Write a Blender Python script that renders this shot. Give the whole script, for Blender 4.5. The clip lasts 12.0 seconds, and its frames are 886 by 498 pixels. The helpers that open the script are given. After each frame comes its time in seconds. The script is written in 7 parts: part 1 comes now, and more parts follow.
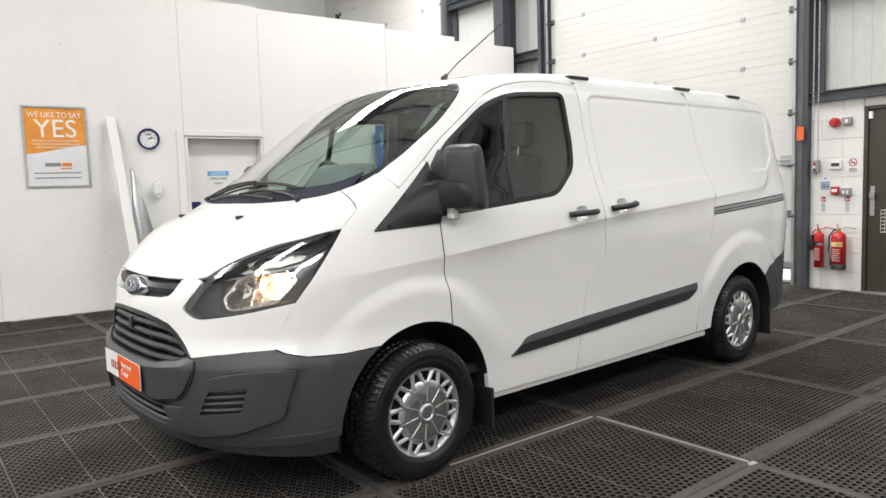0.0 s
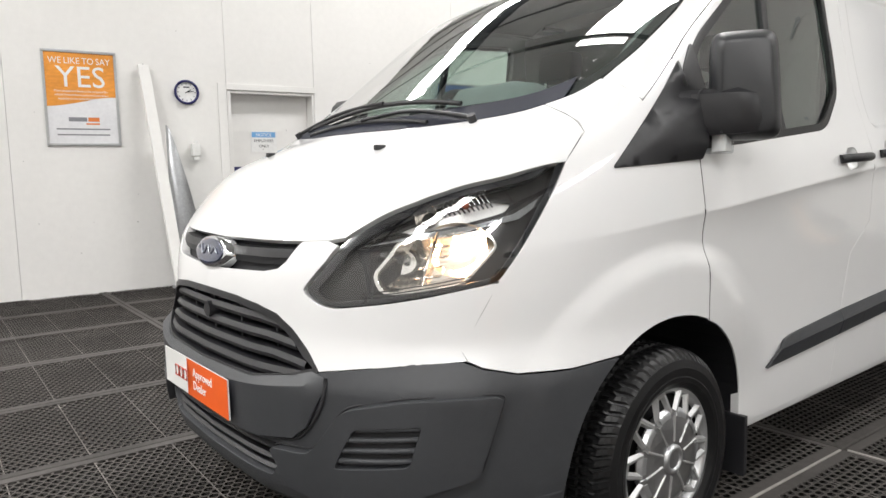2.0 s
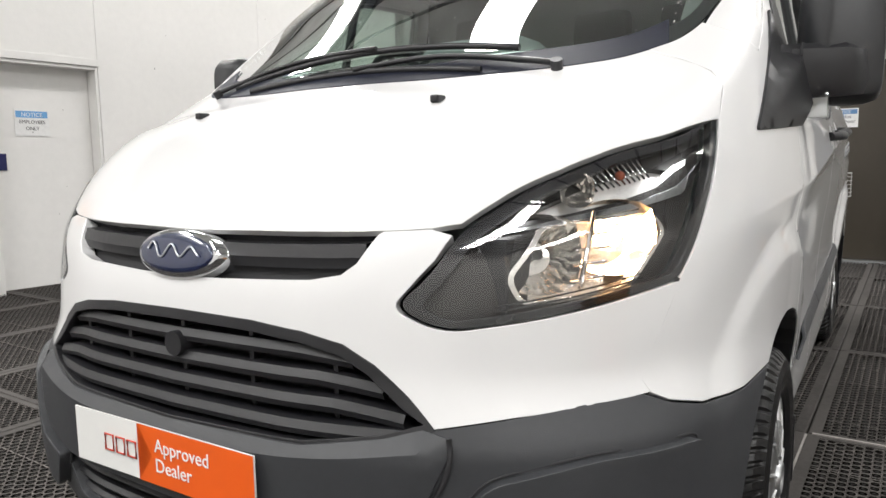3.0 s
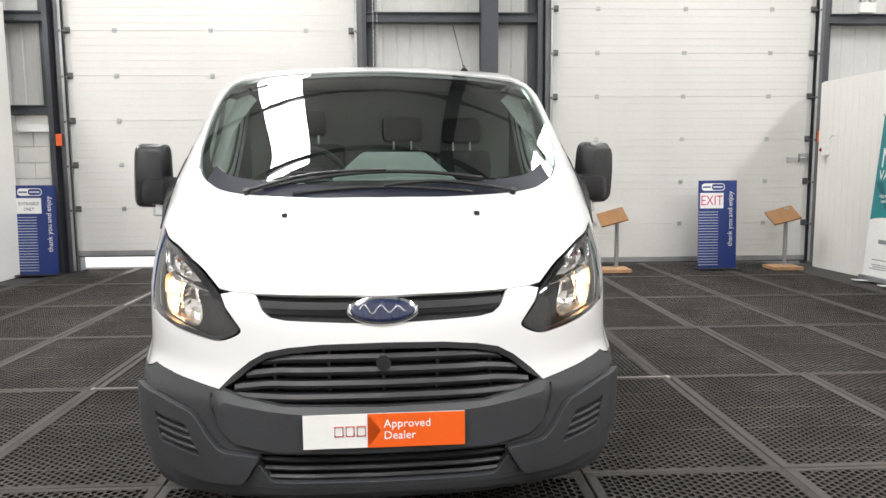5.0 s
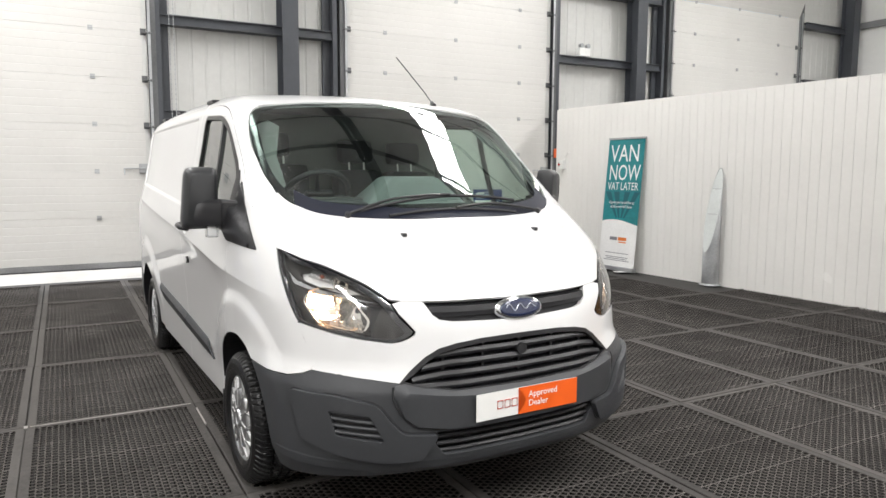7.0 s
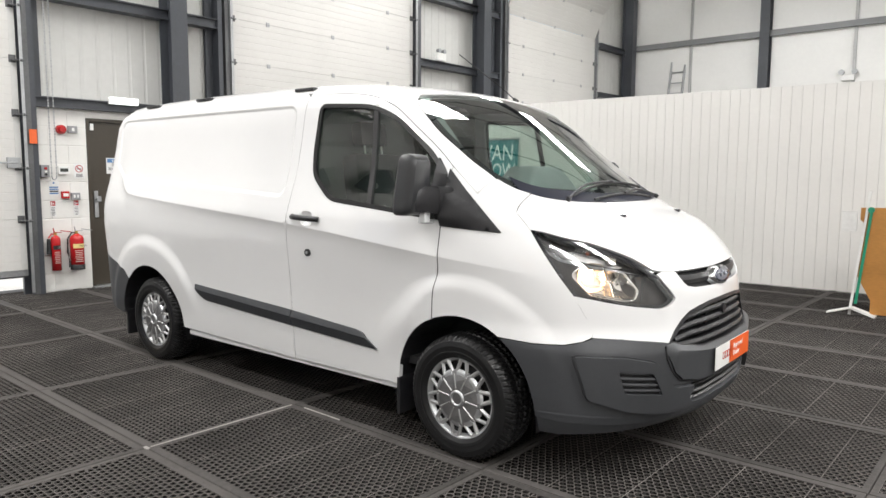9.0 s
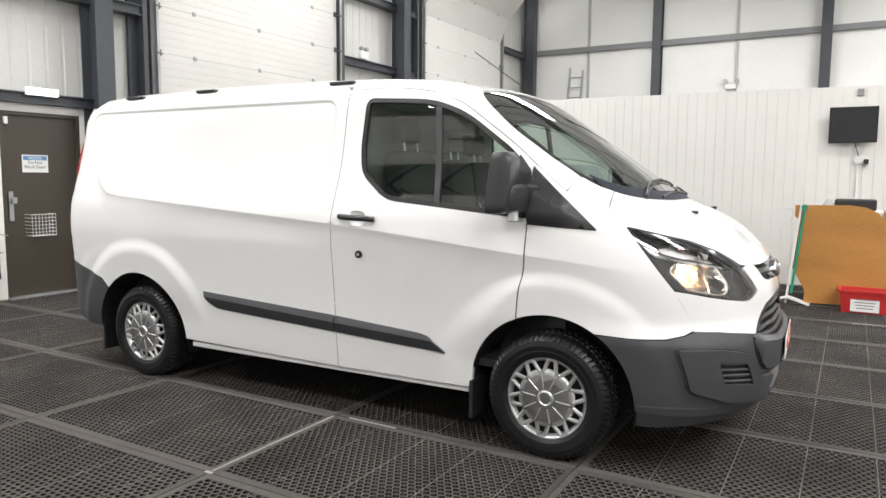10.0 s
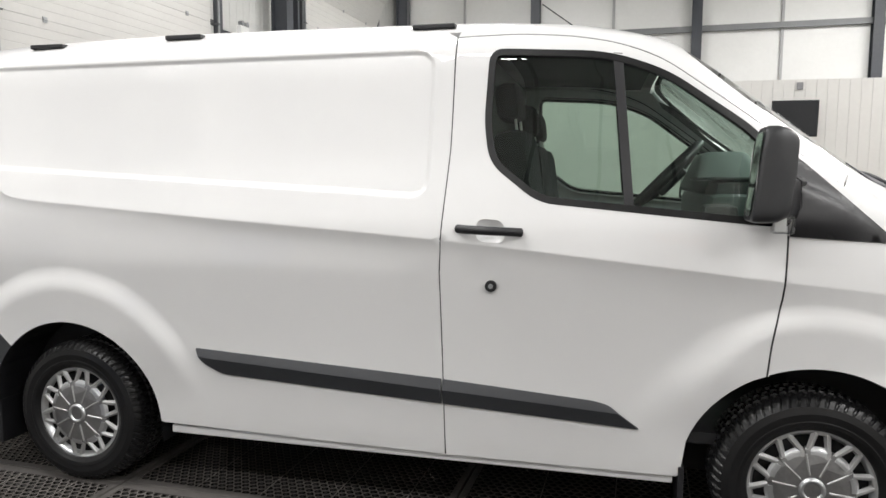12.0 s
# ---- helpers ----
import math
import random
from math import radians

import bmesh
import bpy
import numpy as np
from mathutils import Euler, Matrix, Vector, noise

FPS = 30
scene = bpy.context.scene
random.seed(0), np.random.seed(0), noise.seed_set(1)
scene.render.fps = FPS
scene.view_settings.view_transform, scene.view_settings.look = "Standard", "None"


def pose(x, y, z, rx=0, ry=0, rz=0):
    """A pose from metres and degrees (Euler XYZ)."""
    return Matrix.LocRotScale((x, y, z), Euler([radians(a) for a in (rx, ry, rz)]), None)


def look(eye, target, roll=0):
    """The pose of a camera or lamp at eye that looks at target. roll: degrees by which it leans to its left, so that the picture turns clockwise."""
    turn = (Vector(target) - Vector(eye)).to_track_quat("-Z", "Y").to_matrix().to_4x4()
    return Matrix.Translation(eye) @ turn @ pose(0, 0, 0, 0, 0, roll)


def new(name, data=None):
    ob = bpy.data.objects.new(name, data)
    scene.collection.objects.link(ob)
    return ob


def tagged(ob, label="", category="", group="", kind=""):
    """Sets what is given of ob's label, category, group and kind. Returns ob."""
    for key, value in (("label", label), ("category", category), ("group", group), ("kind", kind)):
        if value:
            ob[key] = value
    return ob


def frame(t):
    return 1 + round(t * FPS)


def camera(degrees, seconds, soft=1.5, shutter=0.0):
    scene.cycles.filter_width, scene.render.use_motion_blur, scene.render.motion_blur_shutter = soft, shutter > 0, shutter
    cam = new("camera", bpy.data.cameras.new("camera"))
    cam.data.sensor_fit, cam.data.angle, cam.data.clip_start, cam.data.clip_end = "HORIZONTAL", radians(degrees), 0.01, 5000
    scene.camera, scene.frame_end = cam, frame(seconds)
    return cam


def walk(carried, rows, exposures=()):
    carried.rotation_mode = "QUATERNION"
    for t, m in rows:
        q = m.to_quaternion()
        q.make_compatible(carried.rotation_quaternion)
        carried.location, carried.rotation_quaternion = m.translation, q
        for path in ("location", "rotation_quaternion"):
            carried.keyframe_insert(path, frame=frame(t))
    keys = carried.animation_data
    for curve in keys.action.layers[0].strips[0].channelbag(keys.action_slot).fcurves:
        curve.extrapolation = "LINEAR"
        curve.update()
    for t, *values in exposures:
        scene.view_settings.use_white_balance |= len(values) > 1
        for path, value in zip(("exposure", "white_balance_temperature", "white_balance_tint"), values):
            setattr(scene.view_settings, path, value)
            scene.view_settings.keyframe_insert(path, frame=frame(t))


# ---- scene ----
cam = camera(64.4, 12.0)
METRES, EYE, TILT, LEAN, TURN = 12.397, 1.5, 0.0, 0.0, -40.4
PATH = [
    (0, (-1.796, -3.472, 1.314), (-0.568, -1.902, 1.142), -1.8),
    (0.5, (-1.787, -3.398, 1.262), (-0.569, -1.823, 1.079), -1.8),
    (1, (-1.65, -3.034, 1.229), (-0.439, -1.455, 1.024), -1.7),
    (1.5, (-1.617, -2.598, 1.205), (-0.434, -0.999, 0.991), -1.5),
    (2, (-1.636, -2.139, 1.139), (-0.447, -0.546, 0.92), -1.2),
    (2.5, (-1.64, -1.626, 1.097), (-0.248, -0.209, 0.866), -1.2),
    (3, (-1.77, -1.216, 1.077), (-0.12, -0.111, 0.84), -0.9),
    (3.2, (-1.8, -1.041, 1.069), (-0.05, -0.104, 0.826), -0.8),
    (4.8, (-3.061, -0.244, 1.353), (-1.074, -0.269, 1.125), -0.5),
    (5, (-3.223, -0.134, 1.373), (-1.238, -0.232, 1.151), -0.4),
    (5.5, (-3.461, 0.199, 1.442), (-1.488, -0.042, 1.219), -0.4),
    (6, (-3.518, 0.67, 1.449), (-1.603, 0.136, 1.228), -0.2),
    (6.5, (-3.552, 1.17, 1.482), (-1.685, 0.487, 1.264), -0.1),
    (7, (-3.375, 1.642, 1.488), (-1.626, 0.696, 1.27), 0.2),
    (7.2, (-3.297, 1.869, 1.483), (-1.575, 0.875, 1.266), 0.2),
    (8.8, (-2.343, 3.417, 1.419), (-0.993, 1.956, 1.211), 0.2),
    (9, (-2.178, 3.549, 1.407), (-0.879, 2.043, 1.198), 0.3),
    (9.2, (-2.029, 3.629, 1.396), (-0.793, 2.069, 1.200), 0.3),
    (9.5, (-1.714, 3.828, 1.407), (-0.569, 2.201, 1.199), 0.3),
    (9.9, (-1.446, 3.989, 1.412), (-0.408, 2.292, 1.206), 0.4),
    (10, (-1.272, 4.087, 1.384), (-0.273, 2.367, 1.18), 0.4),
    (10.5, (-0.768, 4.176, 1.379), (0.086, 2.379, 1.178), 0.4),
    (11, (-0.265, 4.179, 1.365), (0.446, 2.32, 1.167), 0.4),
    (11.5, (0.183, 3.896, 1.369), (0.814, 2.009, 1.166), 0.2),
    (12, (0.546, 3.452, 1.351), (1.087, 1.537, 1.144), 0.2),
]
walk(cam, [(t, look(eye, target, roll)) for t, eye, target, roll in PATH], [(0, -0.15), (2.0, -0.12), (2.5, -0.21), (3, -0.26), (3.2, -0.34), (4.8, -0.12), (5, -0.08), (7, -0.10), (9.5, -0.04), (10.5, 0.09), (11.0, 0.07), (11.3, -0.03), (12, -0.27)])

# ---- light ----
world = bpy.data.worlds.new("world")
scene.world = world
world.use_nodes = True
_wn = world.node_tree
_sky = _wn.nodes.new("ShaderNodeTexSky")
_sky.sky_type, _sky.sun_disc, _sky.sun_elevation, _sky.sun_rotation = "NISHITA", False, radians(35), radians(60)
_wn.links.new(_sky.outputs[0], _wn.nodes["Background"].inputs[0])
_wn.nodes["Background"].inputs[1].default_value = 0.15
_sun = new("sun", bpy.data.lights.new("sun", "SUN"))
_sun.data.energy, _sun.data.angle, _sun.data.color = 5.0, radians(0.5), (1.0, 0.95, 0.88)
_sun.matrix_world = look((20, 8, 16), (6, 0, 0))


def ceiling_lamp(x, y, z, sx, sy, watts, colour=(1.0, 0.985, 0.97)):
    d = bpy.data.lights.new("area", "AREA")
    d.shape, d.size, d.size_y, d.energy, d.color = "RECTANGLE", sx, sy, watts, colour
    ob = new("area_lamp", d)
    ob.matrix_world = pose(x, y, z)
    return ob


CEIL = 6.6
# rooflights: two lengths in each of four bays
for _y, _w1, _w2 in ((-9.6, 660, 760), (-3.8, 290, 450), (2.0, 395, 500), (6.85, 430, 520)):
    for _x, _w in ((4.05, _w1), (-5.30, _w2)):
        ceiling_lamp(_x, _y, CEIL - 0.03, 4.7, 0.85, _w)

# ---- materials ----
MATS = {}


def material(name, colour, rough=0.5, metal=0.0, vary=0.12, scale=6.0, bump=0.0, bump_scale=60.0, coat=0.0, spec=0.5, island=0.0, stretch=(1, 1, 1), rvary=True):
    """A plain surface with mottling at two scales and a fine relief."""
    m = bpy.data.materials.new(name)
    m.use_nodes = True
    nt = m.node_tree
    b = nt.nodes["Principled BSDF"]
    b.inputs["Roughness"].default_value, b.inputs["Metallic"].default_value = rough, metal
    b.inputs["Coat Weight"].default_value, b.inputs["Coat Roughness"].default_value = coat, 0.03
    b.inputs["Specular IOR Level"].default_value = spec
    co = nt.nodes.new("ShaderNodeTexCoord")
    mp = nt.nodes.new("ShaderNodeMapping")
    mp.inputs["Scale"].default_value = stretch
    nt.links.new(co.outputs["Object"], mp.inputs[0])
    n1 = nt.nodes.new("ShaderNodeTexNoise")
    n1.inputs["Scale"].default_value, n1.inputs["Detail"].default_value = scale * 0.25, 5.0
    n2 = nt.nodes.new("ShaderNodeTexNoise")
    n2.inputs["Scale"].default_value, n2.inputs["Detail"].default_value = scale * 5, 4.0
    for n in (n1, n2):
        nt.links.new(mp.outputs[0], n.inputs["Vector"])
    add = nt.nodes.new("ShaderNodeMath")
    add.operation = "MULTIPLY_ADD"
    nt.links.new(n2.outputs[0], add.inputs[0])
    add.inputs[1].default_value = 0.45
    nt.links.new(n1.outputs[0], add.inputs[2])
    fac = add.outputs[0]
    if island:
        oi = nt.nodes.new("ShaderNodeObjectInfo")
        ad = nt.nodes.new("ShaderNodeMath")
        ad.operation = "MULTIPLY_ADD"
        nt.links.new(oi.outputs["Random"], ad.inputs[0])
        ad.inputs[1].default_value = island
        nt.links.new(fac, ad.inputs[2])
        fac = ad.outputs[0]
    ramp = nt.nodes.new("ShaderNodeValToRGB")
    ramp.color_ramp.elements[0].position, ramp.color_ramp.elements[1].position = 0.45, 1.05 if not island else 1.2
    lo = [max(0, c * (1 - vary)) for c in colour]
    hi = [min(1, c * (1 + vary)) for c in colour]
    ramp.color_ramp.elements[0].color, ramp.color_ramp.elements[1].color = (*lo, 1), (*hi, 1)
    nt.links.new(fac, ramp.inputs[0])
    nt.links.new(ramp.outputs[0], b.inputs["Base Color"])
    rr = nt.nodes.new("ShaderNodeMapRange")
    rr.inputs["To Min"].default_value, rr.inputs["To Max"].default_value = (max(0, rough - 0.08), min(1, rough + 0.1)) if rvary else (rough, rough)
    nt.links.new(n1.outputs[0], rr.inputs[0])
    nt.links.new(rr.outputs[0], b.inputs["Roughness"])
    if bump:
        n3 = nt.nodes.new("ShaderNodeTexNoise")
        n3.inputs["Scale"].default_value, n3.inputs["Detail"].default_value = bump_scale, 3.0
        nt.links.new(mp.outputs[0], n3.inputs["Vector"])
        bp = nt.nodes.new("ShaderNodeBump")
        bp.inputs["Strength"].default_value, bp.inputs["Distance"].default_value = 1.0, bump
        nt.links.new(n3.outputs[0], bp.inputs["Height"])
        nt.links.new(bp.outputs[0], b.inputs["Normal"])
    MATS[name] = m
    return m


def emitter(name, colour, strength):
    m = bpy.data.materials.new(name)
    m.use_nodes = True
    b = m.node_tree.nodes["Principled BSDF"]
    b.inputs["Base Color"].default_value = (*colour, 1)
    b.inputs["Emission Color"].default_value, b.inputs["Emission Strength"].default_value = (*colour, 1), strength
    MATS[name] = m
    return m


def glass(name, tint, rough=0.0, gloss=2.0):
    """A thin pane, alike from both faces: mirror gloss that rises towards grazing angles over a tinted clear film."""
    m = bpy.data.materials.new(name)
    m.use_nodes = True
    nt = m.node_tree
    nt.nodes.remove(nt.nodes["Principled BSDF"])
    out = nt.nodes["Material Output"]
    tr = nt.nodes.new("ShaderNodeBsdfTransparent")
    tr.inputs[0].default_value = (*tint, 1)
    gl = nt.nodes.new("ShaderNodeBsdfGlossy")
    gl.inputs["Roughness"].default_value = rough
    lw = nt.nodes.new("ShaderNodeLayerWeight")
    lw.inputs[0].default_value = 0.5
    pw = nt.nodes.new("ShaderNodeMath")
    pw.operation = "POWER"
    pw.inputs[1].default_value = 5.0
    nt.links.new(lw.outputs["Facing"], pw.inputs[0])
    fr = nt.nodes.new("ShaderNodeMath")
    fr.operation = "MULTIPLY_ADD"
    fr.inputs[1].default_value, fr.inputs[2].default_value = 0.957, 0.043
    nt.links.new(pw.outputs[0], fr.inputs[0])
    mul = nt.nodes.new("ShaderNodeMath")
    mul.operation, mul.use_clamp = "MULTIPLY", True
    mul.inputs[1].default_value = gloss
    mix = nt.nodes.new("ShaderNodeMixShader")
    nt.links.new(fr.outputs[0], mul.inputs[0])
    nt.links.new(mul.outputs[0], mix.inputs[0])
    nt.links.new(tr.outputs[0], mix.inputs[1])
    nt.links.new(gl.outputs[0], mix.inputs[2])
    nt.links.new(mix.outputs[0], out.inputs[0])
    MATS[name] = m
    return m


WHITE_WALL = material("white_wall_paint", (0.80, 0.79, 0.77), 0.55, vary=0.05, scale=3, bump=0.0006, bump_scale=45)
PVC = material("white_pvc_cladding", (0.80, 0.79, 0.76), 0.22, vary=0.04, scale=4)
PAINT = material("white_car_paint", (0.72, 0.72, 0.72), 0.35, vary=0.015, scale=2, coat=0.9, rvary=False)
PLASTIC = material("dark_grey_textured_plastic", (0.040, 0.042, 0.046), 0.46, vary=0.12, scale=12, bump=0.0004, bump_scale=900)
BLACK_PL = material("black_plastic", (0.016, 0.016, 0.018), 0.38, vary=0.2, scale=14, bump=0.0003, bump_scale=700)
GLOSS_BLACK = material("gloss_black_plastic", (0.012, 0.012, 0.014), 0.12, vary=0.2, scale=10)
RUBBER = material("tyre_rubber", (0.010, 0.010, 0.0105), 0.30, vary=0.3, scale=14, bump=0.0006, bump_scale=300, spec=0.30)
MIRROR_PL = material("near_black_grained_plastic", (0.026, 0.027, 0.029), 0.34, vary=0.12, scale=14, bump=0.0002, bump_scale=900)
DARK_IN = material("dark_interior", (0.02, 0.02, 0.022), 0.75, vary=0.2)
SCUTTLE = material("black_scuttle_plastic", (0.011, 0.013, 0.024), 0.5, vary=0.2, scale=14, spec=0.2)
STEEL_GREY = material("dark_grey_painted_steel", (0.055, 0.06, 0.07), 0.42, vary=0.2, scale=5)
STEEL = material("galvanised_steel", (0.42, 0.43, 0.44), 0.4, 0.8, vary=0.25, scale=10)
DOOR_WHITE = material("white_door_panel", (0.63, 0.62, 0.595), 0.42, vary=0.05, scale=4, bump=0.0004, bump_scale=120)
MAT_RUBBER = material("rubber_mat", (0.035, 0.034, 0.034), 0.62, vary=0.45, scale=5, bump=0.0012, bump_scale=160, island=0.25)
MAT_EDGE = material("worn_mat_edge", (0.057, 0.053, 0.050), 0.7, vary=0.5, scale=7, bump=0.001, bump_scale=120, island=0.3, spec=0.15)
# floor concrete, darkened to put shade below the mat holes
SHADED_CONCRETE = material("concrete", (0.035, 0.033, 0.031), 0.75, vary=0.35, scale=4, bump=0.002, bump_scale=40)
BLOCK = material("white_painted_block", (0.78, 0.77, 0.74), 0.6, vary=0.06, scale=5, bump=0.0015, bump_scale=90)
CLAD = material("grey_metal_cladding", (0.60, 0.60, 0.58), 0.45, vary=0.08, scale=3)
TRACK = material("dull_grey_track_steel", (0.13, 0.132, 0.135), 0.45, 0.5, vary=0.3, scale=9)
SILVER = material("silver_plastic", (0.56, 0.57, 0.58), 0.36, 0.85, vary=0.12, scale=12)
CHROME = material("chrome", (0.66, 0.67, 0.68), 0.08, 1.0, vary=0.05, scale=12)
W_GLASS = glass("tinted_windscreen_glass", (0.80, 0.91, 0.865), gloss=2.2)
S_GLASS = glass("tinted_window_glass", (0.63, 0.735, 0.67), gloss=1.7)
LENS_GLASS = glass("clear_lens", (0.93, 0.94, 0.95), gloss=1.7)


# ---- building blocks ----
def mesh_ob(name, verts, faces, mat, parent=None, label="", smooth=False, normals=None):
    me = bpy.data.meshes.new(name)
    me.from_pydata([tuple(map(float, v)) for v in verts], [], [tuple(map(int, f)) for f in faces])
    me.materials.append(mat)
    if smooth:
        me.shade_smooth()
    if normals is not None:
        me.normals_split_custom_set_from_vertices([tuple(map(float, n)) for n in normals])
    ob = new(name, me)
    if parent:
        ob.parent = parent
    if label:
        tagged(ob, label)
    return ob


def part(name, bm, mat, parent=None, label="", smooth=False):
    """Links a bmesh as one mesh object under a thing."""
    me = bpy.data.meshes.new(name)
    bmesh.ops.recalc_face_normals(bm, faces=bm.faces)
    bm.to_mesh(me)
    bm.free()
    me.materials.append(mat)
    if smooth:
        me.shade_smooth()
        me.set_sharp_from_angle(angle=radians(38))
    ob = new(name, me)
    if parent:
        ob.parent = parent
    if label:
        tagged(ob, label)
    return ob


def add_box(bm, x0, x1, y0, y1, z0, z1, bevel=0.0, m=None):
    r = bmesh.ops.create_cube(bm, size=1.0)
    vs = r["verts"]
    for v in vs:
        v.co = Vector(((x0 + x1) / 2 + v.co.x * (x1 - x0), (y0 + y1) / 2 + v.co.y * (y1 - y0), (z0 + z1) / 2 + v.co.z * (z1 - z0)))
    if m is not None:
        for v in vs:
            v.co = m @ v.co
    if bevel:
        es = list({e for v in vs for e in v.link_edges})
        bmesh.ops.bevel(bm, geom=es, offset=bevel, segments=2, affect="EDGES", profile=0.6)
    return bm


def box(name, x0, x1, y0, y1, z0, z1, mat, parent=None, bevel=0.0, label="", m=None):
    return part(name, add_box(bmesh.new(), x0, x1, y0, y1, z0, z1, bevel, m), mat, parent, label)


def add_cyl(bm, p0, p1, r, segs=16, r2=None, caps=True):
    p0, p1 = Vector(p0), Vector(p1)
    d = p1 - p0
    m = Matrix.Translation((p0 + p1) / 2) @ d.to_track_quat("Z", "Y").to_matrix().to_4x4()
    bmesh.ops.create_cone(bm, cap_ends=caps, segments=segs, radius1=r, radius2=r if r2 is None else r2, depth=d.length, matrix=m)
    return bm


def cyl(name, p0, p1, r, mat, parent=None, segs=16, r2=None, label=""):
    return part(name, add_cyl(bmesh.new(), p0, p1, r, segs, r2), mat, parent, label, smooth=True)


def tube(name, pts, r, mat, parent=None, segs=8, label="", closed=False, flat=1.0):
    """A bent rod along points."""
    pts = [Vector(p) for p in pts]
    n = len(pts)
    V, F = [], []
    up = Vector((0, 0, 1))
    for i, p in enumerate(pts):
        a, b = pts[i - 1 if i or closed else 0], pts[(i + 1) % n if i < n - 1 or closed else n - 1]
        t = (b - a).normalized()
        s = t.cross(up)
        if s.length < 0.05:
            s = t.cross(Vector((0, 1, 0)))
        s.normalize()
        u = s.cross(t)
        for k in range(segs):
            a2 = 2 * math.pi * k / segs
            V.append(p + r * (math.cos(a2) * s + flat * math.sin(a2) * u))
    for i in range(n if closed else n - 1):
        for k in range(segs):
            j = (i + 1) % n
            F.append((i * segs + k, i * segs + (k + 1) % segs, j * segs + (k + 1) % segs, j * segs + k))
    if not closed:
        F += [tuple(range(segs)), tuple(reversed(range((n - 1) * segs, n * segs)))]
    return mesh_ob(name, V, F, mat, parent, label, smooth=True)


def empty(name, m=None, **tags):
    ob = new(name)
    if m is not None:
        ob.matrix_world = m
    tagged(ob, **tags)
    return ob


def spline(points):
    """A smooth monotone curve through (x, value) pairs, as a function on arrays."""
    xs, ys = np.array(points, float).T
    h, d = np.diff(xs), np.diff(ys) / np.diff(xs)
    s = np.zeros(len(xs))
    s[0], s[-1] = d[0], d[-1]
    for i in range(1, len(xs) - 1):
        if d[i - 1] * d[i] > 0:
            w1, w2 = 2 * h[i] + h[i - 1], h[i] + 2 * h[i - 1]
            s[i] = (w1 + w2) / (w1 / d[i - 1] + w2 / d[i])

    def at(x):
        x = np.clip(np.asarray(x, float), xs[0] - 5, xs[-1] + 5)
        i = np.clip(np.searchsorted(xs, x) - 1, 0, len(h) - 1)
        t = (x - xs[i]) / h[i]
        tc = np.clip(t, 0, 1)
        v = (1 + 2 * tc) * (1 - tc) ** 2 * ys[i] + tc * (1 - tc) ** 2 * h[i] * s[i] + tc**2 * (3 - 2 * tc) * ys[i + 1] + tc**2 * (tc - 1) * h[i] * s[i + 1]
        return v + np.where(t < 0, (x - xs[0]) * s[0], 0) + np.where(t > 1, (x - xs[-1]) * s[-1], 0)

    return at


def smooth_line(pts, n=40, closed=False):
    """Points along a rounded line through the given ones."""
    p = np.array(pts, float)
    if closed:
        p = np.vstack([p, p[:1]])
    t = np.r_[0, np.cumsum(np.linalg.norm(np.diff(p, axis=0), axis=1))]
    if closed:
        t2 = np.r_[t[-2] - t[-1], t, t[-1] + t[1]]
        p = np.vstack([p[-2], p, p[1]])
    else:
        t2 = t
    u = np.linspace(t[0], t[-1], n + (1 if closed else 0))
    out = np.stack([spline(list(zip(t2, p[:, k])))(u) for k in range(p.shape[1])], 1)
    return out[:-1] if closed else out


def rounded(pts, r=0.03, n=5):
    """A closed outline with its corners rounded."""
    p = [np.array(q, float) for q in pts]
    out = []
    for i, c in enumerate(p):
        a, b = p[i - 1], p[(i + 1) % len(p)]
        rr = r[i] if isinstance(r, (list, tuple)) else r
        da, db = a - c, b - c
        la, lb = np.linalg.norm(da), np.linalg.norm(db)
        k = min(rr, la * 0.48, lb * 0.48)
        if k < 1e-4:
            out.append(c)
            continue
        s, e = c + da / la * k, c + db / lb * k
        for j in range(n + 1):
            t = j / n
            out.append((1 - t) ** 2 * s + 2 * t * (1 - t) * c + t**2 * e)
    return np.array(out)


FACE_WEST = Matrix(((0, 0, -1, 0), (-1, 0, 0, 0), (0, 1, 0, 0), (0, 0, 0, 1)))
FACE_SOUTH = Matrix(((1, 0, 0, 0), (0, 0, -1, 0), (0, 1, 0, 0), (0, 0, 0, 1)))
FACE_NORTH = Matrix(((-1, 0, 0, 0), (0, 0, 1, 0), (0, 1, 0, 0), (0, 0, 0, 1)))


def lettering(name, text, size, mat, m, parent, align="LEFT", extrude=0.0005, wide=1.0):
    """Words as a mesh, in the built-in font."""
    c = bpy.data.curves.new(name, "FONT")
    c.body, c.size, c.align_x, c.extrude, c.resolution_u = text, size, align, extrude, 3
    tmp = new(name, c)
    me = bpy.data.meshes.new_from_object(tmp.evaluated_get(bpy.context.evaluated_depsgraph_get()))
    bpy.data.objects.remove(tmp)
    bpy.data.curves.remove(c)
    me.materials.clear()
    me.materials.append(mat)
    ob = new(name, me)
    ob.parent = parent
    ob.matrix_local = m @ Matrix.Diagonal((wide, 1, 1, 1))
    return ob


def plain(name, colour, rough=0.45, **kw):
    return MATS.get(name) or material(name, colour, rough, **kw)


def rect(name, x0, x1, y0, y1, mat, parent, z=0.0, thick=0.002, bevel=0.0):
    """A flat piece in a frame with x right, y up and z to the viewer."""
    return box(name, x0, x1, y0, y1, z, z + thick, mat, parent, bevel)


